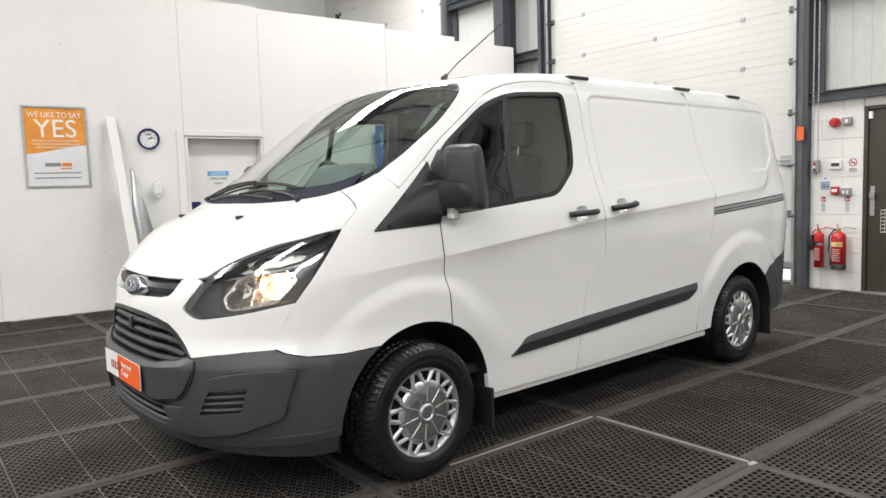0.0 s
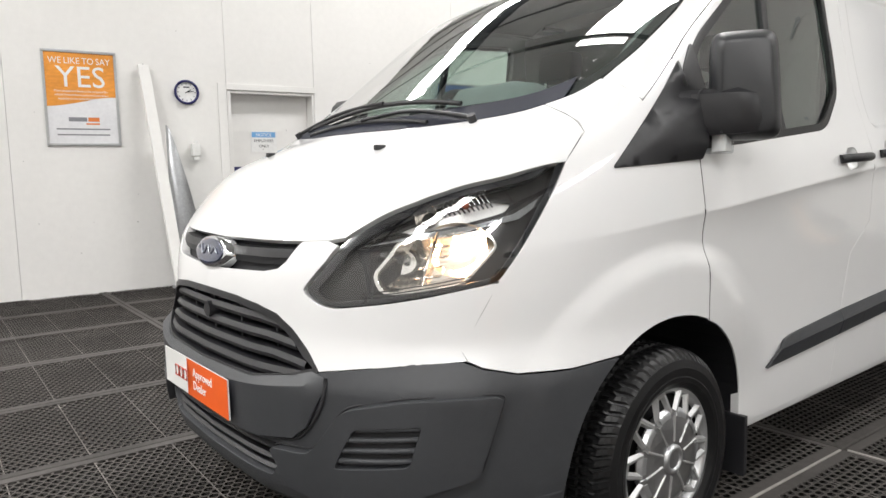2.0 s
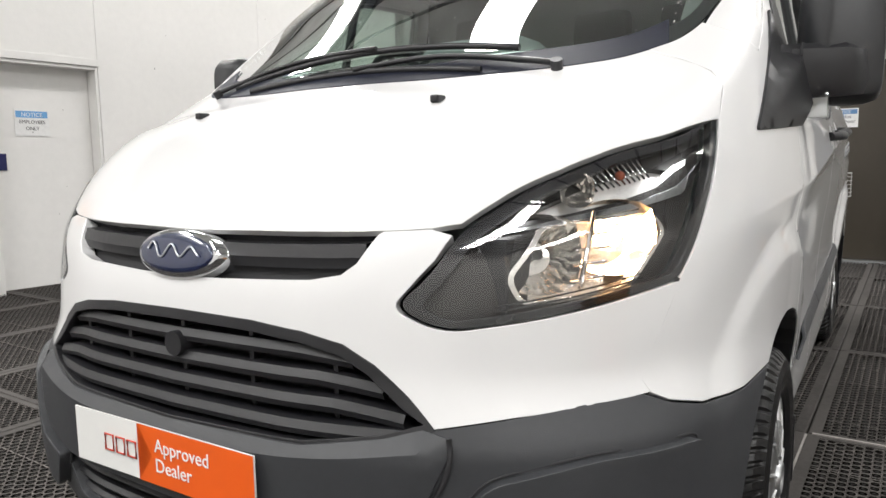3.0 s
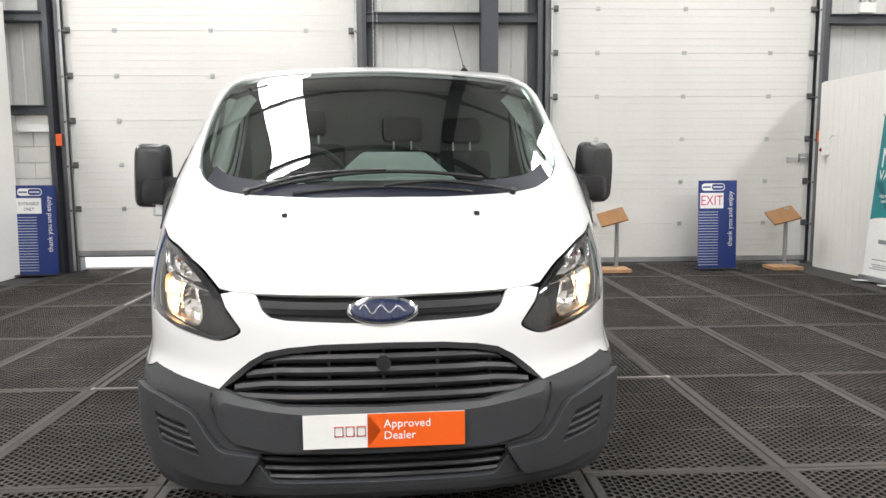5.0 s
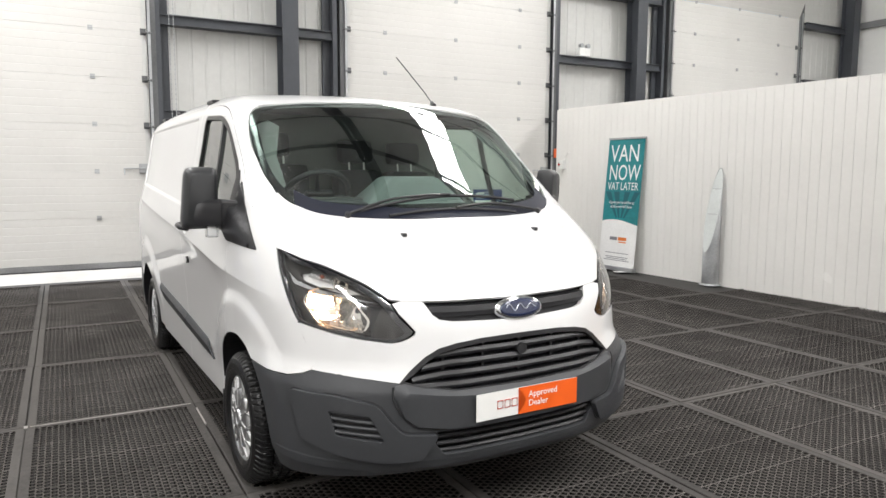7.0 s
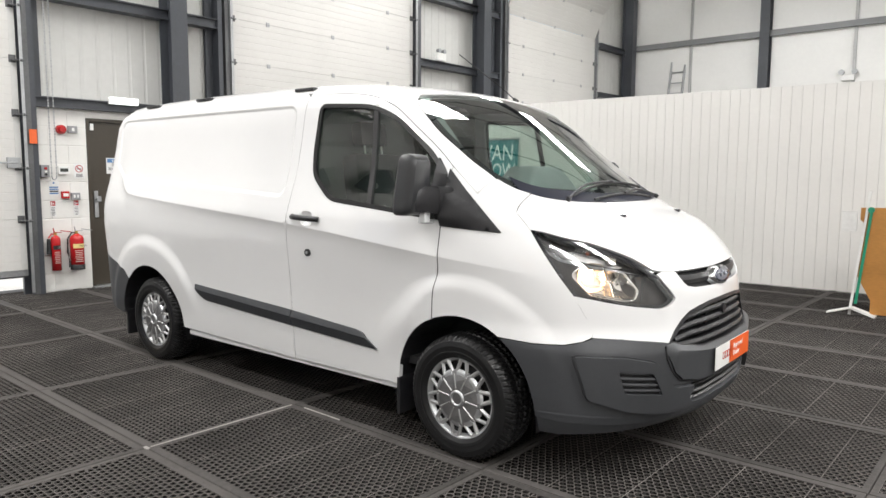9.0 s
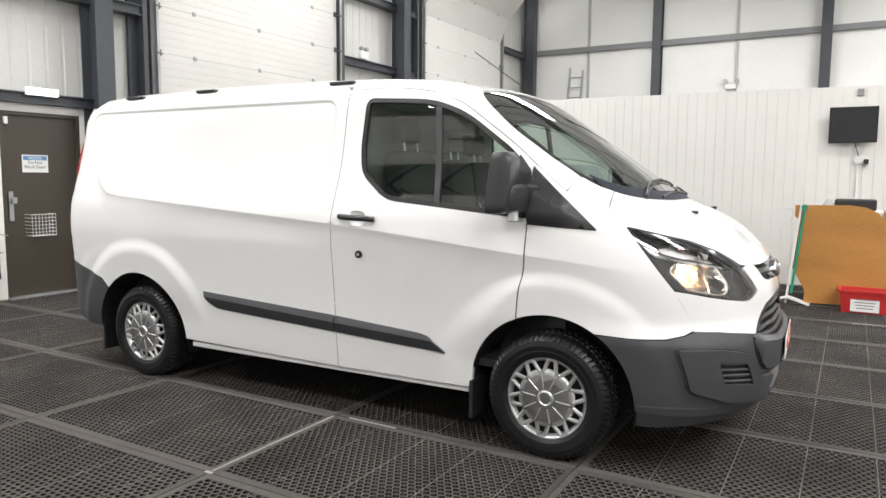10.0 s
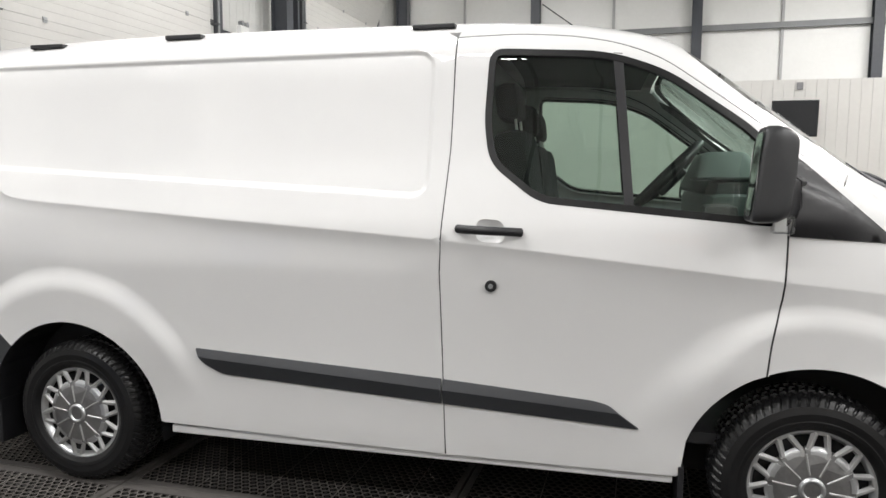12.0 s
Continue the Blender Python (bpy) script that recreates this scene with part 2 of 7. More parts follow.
def word(text, x, y, size, mat, parent, z, align="LEFT", wide=1.0, turn=0):
    """One line of print, each word a piece of its own."""
    obs = [lettering("lettering", t, size, mat, Matrix.Identity(4), parent, "LEFT", wide=wide) for t in text.split()]
    lens = [max(v.co.x for v in o.data.vertices) * wide for o in obs]
    gap = 0.25 * size * wide
    total = sum(lens) + gap * (len(obs) - 1)
    at = {"LEFT": 0.0, "CENTER": -total / 2, "RIGHT": -total}[align]
    for o, w in zip(obs, lens):
        o.matrix_local = pose(x, y, z, 0, 0, turn) @ pose(at, 0, 0) @ Matrix.Diagonal((wide, 1, 1, 1))
        at += w + gap
    return obs[0]


def bars(parent, x0, x1, ys, high, mat, z, ragged=0.25):
    """Lines of small print."""
    rng = random.Random(len(ys) * 7 + int(1000 * abs(x0)))
    for y in ys:
        w = (x1 - x0) * (1 - ragged * rng.random()) / 2
        c = (x0 + x1) / 2
        rect("print_line", c - w, c + w, y, y + high, mat, parent, z, 0.0006)


def framed(name, m, label, category, **kw):
    return empty(name, m, label=label, category=category, **kw)

# ---- the hall ----
DX, FAR, BACK = 6.735, -14.5, -9.0
NWALL, SWALL = pose(0, 5.53, 0, 0, 0, -3.6), pose(0, -6.2, 0, 0, 0, 2.9)
floor = tagged(box("floor", BACK, 7.4, FAR - 0.2, 12.0, -0.2, -0.024, SHADED_CONCRETE), "concrete hall floor, darkened for the shade under the mats", "floor", kind="structure")
ground = tagged(box("ground", 7.4, 600, -600, 600, -0.25, -0.03, material("yard_concrete", (0.58, 0.57, 0.54), 0.8, vary=0.2)), "sunlit concrete yard outside the doors", "ground", kind="structure")
ROOF = material("grey_roof_sheet", (0.86, 0.87, 0.86), 0.5, vary=0.15)
ceiling = tagged(box("ceiling", BACK, 7.4, FAR - 0.2, 12.0, CEIL, CEIL + 0.15, ROOF), "grey metal roof sheeting", "ceiling", kind="structure")
LINER = material("white_liner_sheet", (0.82, 0.82, 0.80), 0.45, vary=0.04, scale=3)


def wall_on(frame_m, name, x0, x1, y0, y1, z0, z1, mat, label):
    ob = box(name, x0, x1, y0, y1, z0, z1, mat)
    ob.matrix_world = frame_m
    return tagged(ob, label, "wall", kind="structure")


# the partition on the office side, in sheets round the door recess
DU0, DU1, DH = 1.155, 2.168, 2.065
north = tagged(empty("wall_north", NWALL), "white painted partition wall with scuffs and screw marks", "wall", kind="structure")
for x0, x1, z0, z1 in ((BACK + 0.6, -0.9, -0.02, 3.75), (-0.897, DU0, -0.02, 3.75), (DU0 + 0.003, DU1, DH, 3.75), (DU1 + 0.003, 4.1, -0.02, 3.72), (4.103, 5.35, -0.02, 3.66), (5.353, 6.55, -0.02, 3.60)):
    box("wall_sheet", x0, x1, 0, 0.10, z0, z1, WHITE_WALL, north, 0.002)
rng = random.Random(4)
SCUFF = plain("grey_scuff", (0.42, 0.41, 0.40), 0.7)
for k in range(46):
    u, z = rng.uniform(-2.0, 5.5), rng.uniform(0.4, 3.4)
    r = rng.uniform(0.003, 0.007)
    b = bmesh.new()
    bmesh.ops.create_circle(b, cap_ends=True, segments=7, radius=r, matrix=pose(u, -0.0012, z, 90, 0, 0) @ Matrix.Diagonal((1, rng.uniform(0.6, 2.2), 1, 1)))
    part("screw_mark", b, SCUFF, north)
# the side partition in narrow boards
south = tagged(empty("wall_south", SWALL), "white partition wall in narrow ribbed plastic boards", "wall", kind="structure")
bm = bmesh.new()
add_box(bm, -8.6, 6.45, -0.12, -0.008, -0.02, 2.54)
part("wall_core", bm, PVC, south)
w_ = 0.125
for k in range(121):
    x0 = -8.6 + k * w_
    if x0 + w_ < 6.46:
        box("board", x0 + 0.0015, x0 + w_ - 0.0015, -0.008, 0.0, -0.02, 2.55, PVC, south, 0.0012)
tagged(box("wall_far", BACK, 7.4, FAR - 0.2, FAR, -0.02, CEIL, LINER), "white liner wall behind the partition", "wall", kind="structure")
tagged(box("wall_north_outer", BACK, 7.4, 12.0, 12.2, -0.02, CEIL, LINER), "white liner end wall", "wall", kind="structure")
tagged(box("wall_back", BACK - 0.2, BACK, FAR, 12.0, -0.02, CEIL, WHITE_WALL), "white wall at the near end", "wall", kind="structure")


def ribbed(name, y0, y1, z0, z1, x, mat, label):
    """Upright ribbed cladding facing west."""
    V, F = [], []
    ys = []
    y = y0
    while y < y1 - 0.001:
        for d, dx in ((0.0, 0.0), (0.16, 0.0), (0.167, 0.006), (0.193, 0.006), (0.20, 0.0)):
            if y + d <= y1:
                ys.append((y + d, dx))
        y += 0.20
    ys.append((y1, 0.0))
    for yy, dx in ys:
        V += [(x + dx, yy, z0), (x + dx, yy, z1), (x + 0.14, yy, z0), (x + 0.14, yy, z1)]
    for i in range(len(ys) - 1):
        a = 4 * i
        F += [(a, a + 1, a + 5, a + 4), (a + 2, a + 6, a + 7, a + 3), (a + 1, a + 3, a + 7, a + 5)]
    F += [(0, 2, 3, 1), (4 * len(ys) - 4, 4 * len(ys) - 3, 4 * len(ys) - 1, 4 * len(ys) - 2)]
    return tagged(mesh_ob(name, V, F, mat), label, "wall", kind="structure")


BAYS = ((4.62, 7.05, "1"), (-2.06, 0.40, "2"), (-8.66, -6.1, "3"), (FAR, -12.72, "4"), (11.15, 12.0, "5"))
for y0, y1, n_ in BAYS:
    ribbed("wall_east_" + n_, y0 - 0.12, y1 + 0.12, -0.02, CEIL, 6.90, CLAD, "grey ribbed cladding between the big doors")
tagged(box("door_head", 6.95, 7.1, FAR, 12.0, 5.4, CEIL, CLAD), "grey cladding over the doors", "wall", kind="structure")

SEAL = plain("grey_rubber_seal", (0.10, 0.10, 0.10), 0.7)
RED_TAG = plain("orange_tag", (0.75, 0.13, 0.03), 0.5)


def door_panel(name, w, h, parent, m):
    """One door section with fine level ribs."""
    prof = [(0.0, 0.0)]
    n = 6
    for i in range(1, n):
        z = h * i / n
        prof += [(0.0, z - 0.004), (0.003, z), (0.0, z + 0.004)]
    prof += [(0.0, h - 0.004), (0.002, h - 0.003), (0.020, h - 0.003), (0.020, h + 0.003), (0.044, h + 0.003), (0.044, 0.0)]
    V = [(x, y, z) for y in (0, w) for x, z in prof]
    k = len(prof)
    F = [(i, (i + 1) % k, k + (i + 1) % k, k + i) for i in range(k)] + [tuple(reversed(range(k))), tuple(range(k, 2 * k))]
    ob = mesh_ob(name, V, F, DOOR_WHITE, parent)
    ob.matrix_local = m
    return ob


def hinge(parent, y, z, m=None):
    b = bmesh.new()
    add_box(b, -0.010, -0.001, y - 0.028, y + 0.028, z - 0.030, z - 0.006)
    add_box(b, -0.010, -0.001, y - 0.028, y + 0.028, z + 0.004, z + 0.028)
    add_cyl(b, (-0.010, y - 0.028, z - 0.001), (-0.010, y + 0.028, z - 0.001), 0.006, 8)
    o = part("hinge", b, STEEL, parent)
    if m is not None:
        o.matrix_local = m
    return o


def sectional_door(y0, y1, bottom, seam, name, label, curl=False):
    d = tagged(empty(name, pose(DX, y0, 0)), label, "overhead door", "overhead doors", "structure")
    w = y1 - y0
    z, top = bottom, 5.5
    rows = [(bottom + 0.09, seam)]
    s = seam
    while s < (4.35 if curl else top):
        rows.append((s, s + 0.6))
        s += 0.6
    for a, b in rows:
        door_panel("panel", w, b - a, d, pose(0, 0, a))
    box("bottom_bar", -0.004, 0.05, 0.0, w, bottom + 0.02, bottom + 0.088, STEEL, d)
    box("bottom_seal", 0.005, 0.045, 0.0, w, bottom, bottom + 0.019, SEAL, d)
    for _, b in rows[:-1]:
        for f in (0.17, 0.5, 0.83):
            hinge(d, w * f, b)
    if curl:
        pos, ang = Vector((0, 0, rows[-1][1])), 0.0
        for k in range(7):
            ang = min(68, ang + 22)
            m = Matrix.Translation(pos) @ pose(0, 0, 0, 0, -ang, 0)
            door_panel("panel", w, 0.6, d, m)
            for f in (0.17, 0.5, 0.83):
                hinge(d, w * f, 0.0, m)
            pos = m @ Vector((0, 0, 0.6))
    # side tracks with rollers and brackets
    for y, sg in ((-0.05, -1), (w + 0.05, 1)):
        b = bmesh.new()
        add_box(b, -0.05, -0.045, min(y - sg * 0.035, y + sg * 0.055), max(y - sg * 0.035, y + sg * 0.055), 0.0, 5.4)
        add_box(b, -0.045, 0.06, min(y + sg * 0.050, y + sg * 0.055), max(y + sg * 0.050, y + sg * 0.055), 0.0, 5.4)
        part("track_angle", b, TRACK, d)
        b = bmesh.new()
        add_box(b, -0.085, -0.081, y - sg * 0.030 - 0.016, y - sg * 0.030 + 0.016, 0.03, 4.9)
        add_box(b, -0.081, -0.051, y - sg * 0.014 - 0.002, y - sg * 0.014 + 0.002, 0.03, 4.9)
        part("track", b, STEEL, d)
        for _, z in rows[:-1]:
            b = bmesh.new()
            add_box(b, -0.075, -0.001, y - sg * 0.085 - 0.028, y - sg * 0.085 + 0.028, z - 0.028, z - 0.014, 0.003)
            add_box(b, -0.012, -0.001, y - sg * 0.095 - 0.035, y - sg * 0.095 + 0.035, z - 0.045, z + 0.040)
            add_cyl(b, (-0.068, y - sg * 0.11, z - 0.02), (-0.068, y + sg * 0.01, z - 0.02), 0.008, 8)
            add_cyl(b, (-0.068, y - sg * 0.040, z - 0.02), (-0.068, y - sg * 0.016, z - 0.02), 0.024, 12)
            part("roller_bracket", b, TRACK, d)
        box("edge_plate", -0.004, -0.001, min(y - sg * 0.055, y - sg * 0.115), max(y - sg * 0.055, y - sg * 0.115), bottom + 0.1, 4.6, CLAD, d)
    return d


d1 = sectional_door(0.57, 4.45, 0.205, 0.88, "overhead_door_1", "white sectional overhead door raised a hand above the floor")
d2 = sectional_door(-5.92, -2.17, 0.02, 0.59, "overhead_door_2", "closed white sectional overhead door")
d3 = sectional_door(-12.55, -8.78, 0.02, 0.59, "overhead_door_3", "white sectional overhead door curling up under the roof", True)
d4 = sectional_door(7.19, 11.05, 0.02, 0.59, "overhead_door_4", "white sectional overhead door behind the partition")
for d, y in ((d1, 3.99), (d1, -0.11), (d2, -0.11)):
    box("orange_tag", -0.092, -0.087, y - 0.03, y + 0.05, 1.74, 1.90, RED_TAG, d)
for d, y, s in ((d1, 0.0, 1), (d2, 0.0, 1)):
    b = bmesh.new()
    add_box(b, -0.03, -0.002, y + 0.02, y + 0.16, 1.46, 1.58, 0.004)
    add_cyl(b, (-0.03, y + 0.05, 1.52), (-0.03, y + 0.34, 1.52), 0.009, 8)
    add_cyl(b, (-0.03, y + 0.34, 1.52), (-0.06, y + 0.34, 1.44), 0.008, 8)
    part("slide_bolt", b, STEEL, d)


def h_column(y, x=6.5, top=CEIL, w=0.23, dp=0.30, name="steel_column"):
    b = bmesh.new()
    add_box(b, x - dp / 2, x - dp / 2 + 0.016, y - w / 2, y + w / 2, -0.02, top)
    add_box(b, x + dp / 2 - 0.016, x + dp / 2, y - w / 2, y + w / 2, -0.02, top)
    add_box(b, x - dp / 2 + 0.016, x + dp / 2 - 0.016, y - 0.006, y + 0.006, -0.02, top)
    add_box(b, x - dp / 2 - 0.05, x + dp / 2 + 0.05, y - w / 2 - 0.04, y + w / 2 + 0.04, -0.02, 0.012)
    return tagged(part(name, b, STEEL_GREY), "dark grey steel column by the doors", "column", "steel columns", "structure")


for y in (5.40, -1.265, -7.80, -14.2):
    h_column(y, 6.62)
for y in (-1.99, -8.55, 4.68, 0.44, -6.06, 7.08):
    b = bmesh.new()
    add_box(b, 6.69, 6.83, y - 0.033, y + 0.033, -0.02, 5.6)
    add_box(b, 6.83, 6.88, y - 0.145, y + 0.145, -0.02, 5.6)
    tagged(part("door_jamb", b, STEEL_GREY), "dark grey steel door jamb", "jamb", kind="structure")
for y0, y1 in ((-1.955, 0.405), (-8.515, -6.095), (4.715, 7.045), (-14.2, -12.8)):
    for z, h in ((2.17, 0.12), (3.40, 0.13), (4.62, 0.13)):
        b = bmesh.new()
        add_box(b, 6.70, 6.885, y0, y1, z, z + 0.014)
        add_box(b, 6.70, 6.885, y0, y1, z + h - 0.014, z + h)
        add_box(b, 6.74, 6.752, y0, y1, z + 0.014, z + h - 0.014)
        tagged(part("sheeting_rail", b, STEEL_GREY), "dark grey steel rail across the cladding", "rail", "sheeting rails", "structure")

# ---- block wall with the fire door ----
blocks = tagged(empty("block_wall"), "white painted concrete block wall", "wall", kind="structure")
box("mortar", 6.781, 6.885, -1.955, -1.09, -0.02, 2.17, BLOCK, blocks)
box("mortar", 6.781, 6.885, -0.165, 0.405, -0.02, 2.17, BLOCK, blocks)
box("lintel", 6.782, 6.885, -1.087, -0.168, 2.075, 2.168, BLOCK, blocks, 0.004)
block_mesh = {}


def block(y0, y1, z0, z1):
    key = (round(y1 - y0, 3), round(z1 - z0, 3))
    if key not in block_mesh:
        b = add_box(bmesh.new(), 0, 0.04, 0, key[0], 0, key[1], 0.006)
        me = bpy.data.meshes.new("block")
        b.to_mesh(me)
        b.free()
        me.materials.append(BLOCK)
        block_mesh[key] = me
    o = new("block", block_mesh[key])
    o.parent = blocks
    o.location = (6.775 - 0.0008 * random.random(), y0, z0)


for a, b_ in ((-1.955, -1.09), (-0.165, 0.405)):
    for i in range(10):
        z0, z1 = i * 0.217, i * 0.217 + 0.211
        y = a - (0.22 if i % 2 else 0.0)
        while y < b_ - 0.02:
            y0, y1 = max(y, a), min(y + 0.434, b_)
            if y1 - y0 > 0.03:
                block(y0, y1, z0, z1)
            y += 0.44
box("block_return", 6.80, 6.885, 4.76, 5.25, -0.02, 2.17, BLOCK, blocks)
for i in range(10):
    for y0, y1 in (((4.76, 5.19), (5.196, 5.25)) if i % 2 else ((4.76, 4.97), (4.976, 5.25))):
        block(y0, y1, i * 0.217, i * 0.217 + 0.211)
tagged(box("cable_trunking", 6.70, 6.76, 4.70, 5.12, 1.93, 2.03, plain("white_plastic", (0.8, 0.8, 0.78), 0.35), None, 0.004), "white plastic cable trunking on the block wall", "trunking")
WHITE_PL = MATS["white_plastic"]
fd = tagged(empty("door_1"), "dark brown steel fire door, shut", "door", kind="structure")
BROWN = material("dark_brown_door", (0.052, 0.043, 0.031), 0.4, vary=0.1, scale=3)
box("door_leaf", 6.80, 6.845, -1.04, -0.21, 0.015, 2.03, BROWN, fd, 0.003)
for y0, y1, z0, z1 in ((-0.208, -0.168, -0.02, 2.072), (-1.087, -1.042, -0.02, 2.072), (-1.04, -0.21, 2.032, 2.072)):
    box("door_frame", 6.775, 6.88, y0, y1, z0, z1, BROWN, fd, 0.003)
box("threshold", 6.70, 6.86, -1.09, -0.16, -0.02, 0.012, STEEL, fd, 0.003)
hp = box("handle_plate", 6.788, 6.799, -0.285, -0.235, 0.86, 1.19, STEEL, fd, 0.006)
b = bmesh.new()
add_cyl(b, (6.79, -0.26, 1.09), (6.745, -0.26, 1.09), 0.012, 12)
add_box(b, 6.735, 6.755, -0.30, -0.245, 1.055, 1.125, 0.008)
part("door_lever", b, STEEL, fd)
box("door_contact", 6.765, 6.80, -0.255, -0.215, 1.93, 2.01, WHITE_PL, fd, 0.004)


def notice(m, w, h, head, head_mat, lines, label, size=0.045, sheet=None):
    """A small notice: a coloured head with white words over lines of print."""
    ink = plain("dark_ink", (0.03, 0.03, 0.035), 0.5)
    n = framed("notice_sign", m, label, "sign")
    rect("sheet", 0, w, 0, h, sheet or plain("sign_white", (0.80, 0.80, 0.79), 0.4), n, 0, 0.003)
    if head:
        rect("head_band", 0.012, w - 0.012, h * 0.70, h - 0.012, head_mat, n, 0.0032, 0.0008)
        word(head, w / 2, h * 0.745, h * 0.21, plain("sign_letter_white", (0.85, 0.85, 0.85)), n, 0.0045, "CENTER")
    for i, t in enumerate(lines):
        word(t, w / 2, h * (0.48 - 0.25 * i), size, ink, n, 0.004, "CENTER")
    return n


S_BLUE = plain("sign_blue", (0.10, 0.23, 0.45), 0.4)
notice(pose(6.797, -0.402, 1.402) @ FACE_WEST, 0.294, 0.197, "NOTICE", S_BLUE, ["Do Not", "Block Door"], "white notice with a blue heading on the fire door", 0.052)
# wire basket
bk = framed("wire_basket", pose(6.80, -0.40, 0.69), "white wire letter basket hung on the fire door", "basket")
b = bmesh.new()
for i in range(8):
    y = -0.27 * i / 7
    add_cyl(b, (-0.15, y, 0), (-0.15, y, 0.24), 0.002, 5)
    add_cyl(b, (-0.15, y, 0), (-0.004, y, 0), 0.002, 5)
for i in range(7):
    z = 0.24 * i / 6
    add_cyl(b, (-0.15, 0, z), (-0.15, -0.27, z), 0.002 if 0 < i < 6 else 0.004, 5)
    add_cyl(b, (-0.15, 0, z), (-0.004, 0, z), 0.002, 5)
    add_cyl(b, (-0.15, -0.27, z), (-0.004, -0.27, z), 0.002, 5)
part("basket_wires", b, WHITE_PL, bk)

# ---- fire point ----
RED = plain("fire_red", (0.45, 0.012, 0.015), 0.25)
GREY_BOX = plain("grey_box", (0.28, 0.28, 0.29), 0.45)
WX = 6.772


def wall_box(name, y, z, w, h, dp, mat, label, category, bevel=0.006):
    e = framed(name, pose(WX, y, z) @ FACE_WEST, label, category)
    rect("housing", -w / 2, w / 2, -h / 2, h / 2, mat, e, 0, dp, bevel)
    return e


bell = framed("alarm_sounder", pose(WX, 0.130, 1.92) @ FACE_WEST, "round red fire alarm sounder on the block wall", "alarm")
b = bmesh.new()
add_cyl(b, (0, 0, 0), (0, 0, 0.05), 0.055, 24, 0.052)
add_cyl(b, (0, 0, 0.05), (0, 0, 0.075), 0.045, 24, 0.03)
part("sounder_body", b, RED, bell, smooth=True)
e = wall_box("switch_box", 0.0, 1.925, 0.105, 0.085, 0.04, GREY_BOX, "grey metal switch box beside the alarm", "switch")
rect("rocker", -0.015, 0.015, -0.02, 0.02, WHITE_PL, e, 0.04, 0.006, 0.002)
e = wall_box("thermostat", 0.118, 1.44, 0.13, 0.095, 0.03, WHITE_PL, "white wall thermostat with a dark display", "thermostat")
rect("display", -0.045, 0.045, -0.018, 0.022, plain("dark_display", (0.05, 0.055, 0.05), 0.2), e, 0.03, 0.001)
e = wall_box("door_control", 0.335, 1.43, 0.09, 0.14, 0.06, GREY_BOX, "grey door control box with red and white buttons", "control box")
for z, mt in ((0.03, RED), (-0.005, WHITE_PL), (-0.04, plain("black_button", (0.02, 0.02, 0.02)))):
    b = add_cyl(bmesh.new(), (0, z, 0.06), (0, z, 0.075), 0.014, 14)
    part("button", b, mt, e)
e = framed("no_smoking_sign", pose(WX - 0.001, 0.0, 1.345) @ FACE_WEST, "white no-smoking sign with a red ring", "sign")
rect("sheet", 0, 0.125, 0, 0.175, MATS["sign_white"], e, 0, 0.002)
V, F = [], []
for k in range(32):
    a = 2 * math.pi * k / 32
    V += [(0.0625 + 0.045 * math.cos(a), 0.115 + 0.045 * math.sin(a), 0.003), (0.0625 + 0.036 * math.cos(a), 0.115 + 0.036 * math.sin(a), 0.003)]
F = [(2 * k, 2 * k + 1, (2 * k + 3) % 64, (2 * k + 2) % 64) for k in range(32)]
mesh_ob("ring", V, F, RED, e)
box("slash", -0.036, 0.036, -0.005, 0.005, 0.0025, 0.0035, RED, e, 0, "", pose(0.0625, 0.115, 0, 0, 0, -45))
box("cigarette", 0.035, 0.088, 0.108, 0.118, 0.0021, 0.0026, MATS["dark_ink"], e)
bars(e, 0.02, 0.105, (0.045, 0.03, 0.016), 0.007, MATS["dark_ink"], 0.0022)
e = framed("fire_notice", pose(WX - 0.001, 0.292, 1.145) @ FACE_WEST, "white fire action notice with blue bands", "sign")
rect("sheet", 0, 0.115, 0, 0.165, MATS["sign_white"], e, 0, 0.002)
for k in range(4):
    rect("blue_band", 0.008, 0.107, 0.014 + 0.024 * k, 0.031 + 0.024 * k, S_BLUE if k != 1 else MATS["dark_ink"], e, 0.0021, 0.0006)
b = add_cyl(bmesh.new(), (0.0575, 0.145, 0.002), (0.0575, 0.145, 0.003), 0.012, 18)
part("blue_disc", b, S_BLUE, e)
e = wall_box("call_point", 0.118, 1.148, 0.085, 0.085, 0.045, RED, "red fire alarm call point", "alarm")
rect("glass_plate", -0.03, 0.03, -0.018, 0.018, WHITE_PL, e, 0.045, 0.001)
e = wall_box("double_socket", 0.0, 1.13, 0.10, 0.085, 0.04, GREY_BOX, "grey metal switch on the block wall", "switch")
for x in (-0.02, 0.02):
    rect("rocker", x - 0.010, x + 0.010, -0.018, 0.018, WHITE_PL, e, 0.04, 0.004)
for y in (0.285, 0.022):
    e = framed("extinguisher_sign", pose(WX - 0.001, y, 0.895) @ FACE_WEST, "small white and red extinguisher sign", "sign", group="extinguisher signs")
    rect("sheet", 0, 0.062, 0, 0.185, MATS["sign_white"], e, 0, 0.002)
    rect("red_field", 0.004, 0.058, 0.125, 0.181, RED, e, 0.0021, 0.0006)
    rect("pictogram", 0.012, 0.024, 0.132, 0.170, MATS["sign_letter_white"], e, 0.0028, 0.0005)
    rect("pictogram", 0.034, 0.046, 0.140, 0.160, MATS["sign_letter_white"], e, 0.0028, 0.0005)
    bars(e, 0.008, 0.054, (0.10, 0.082, 0.064, 0.046, 0.028, 0.012), 0.007, MATS["dark_ink"], 0.0021)


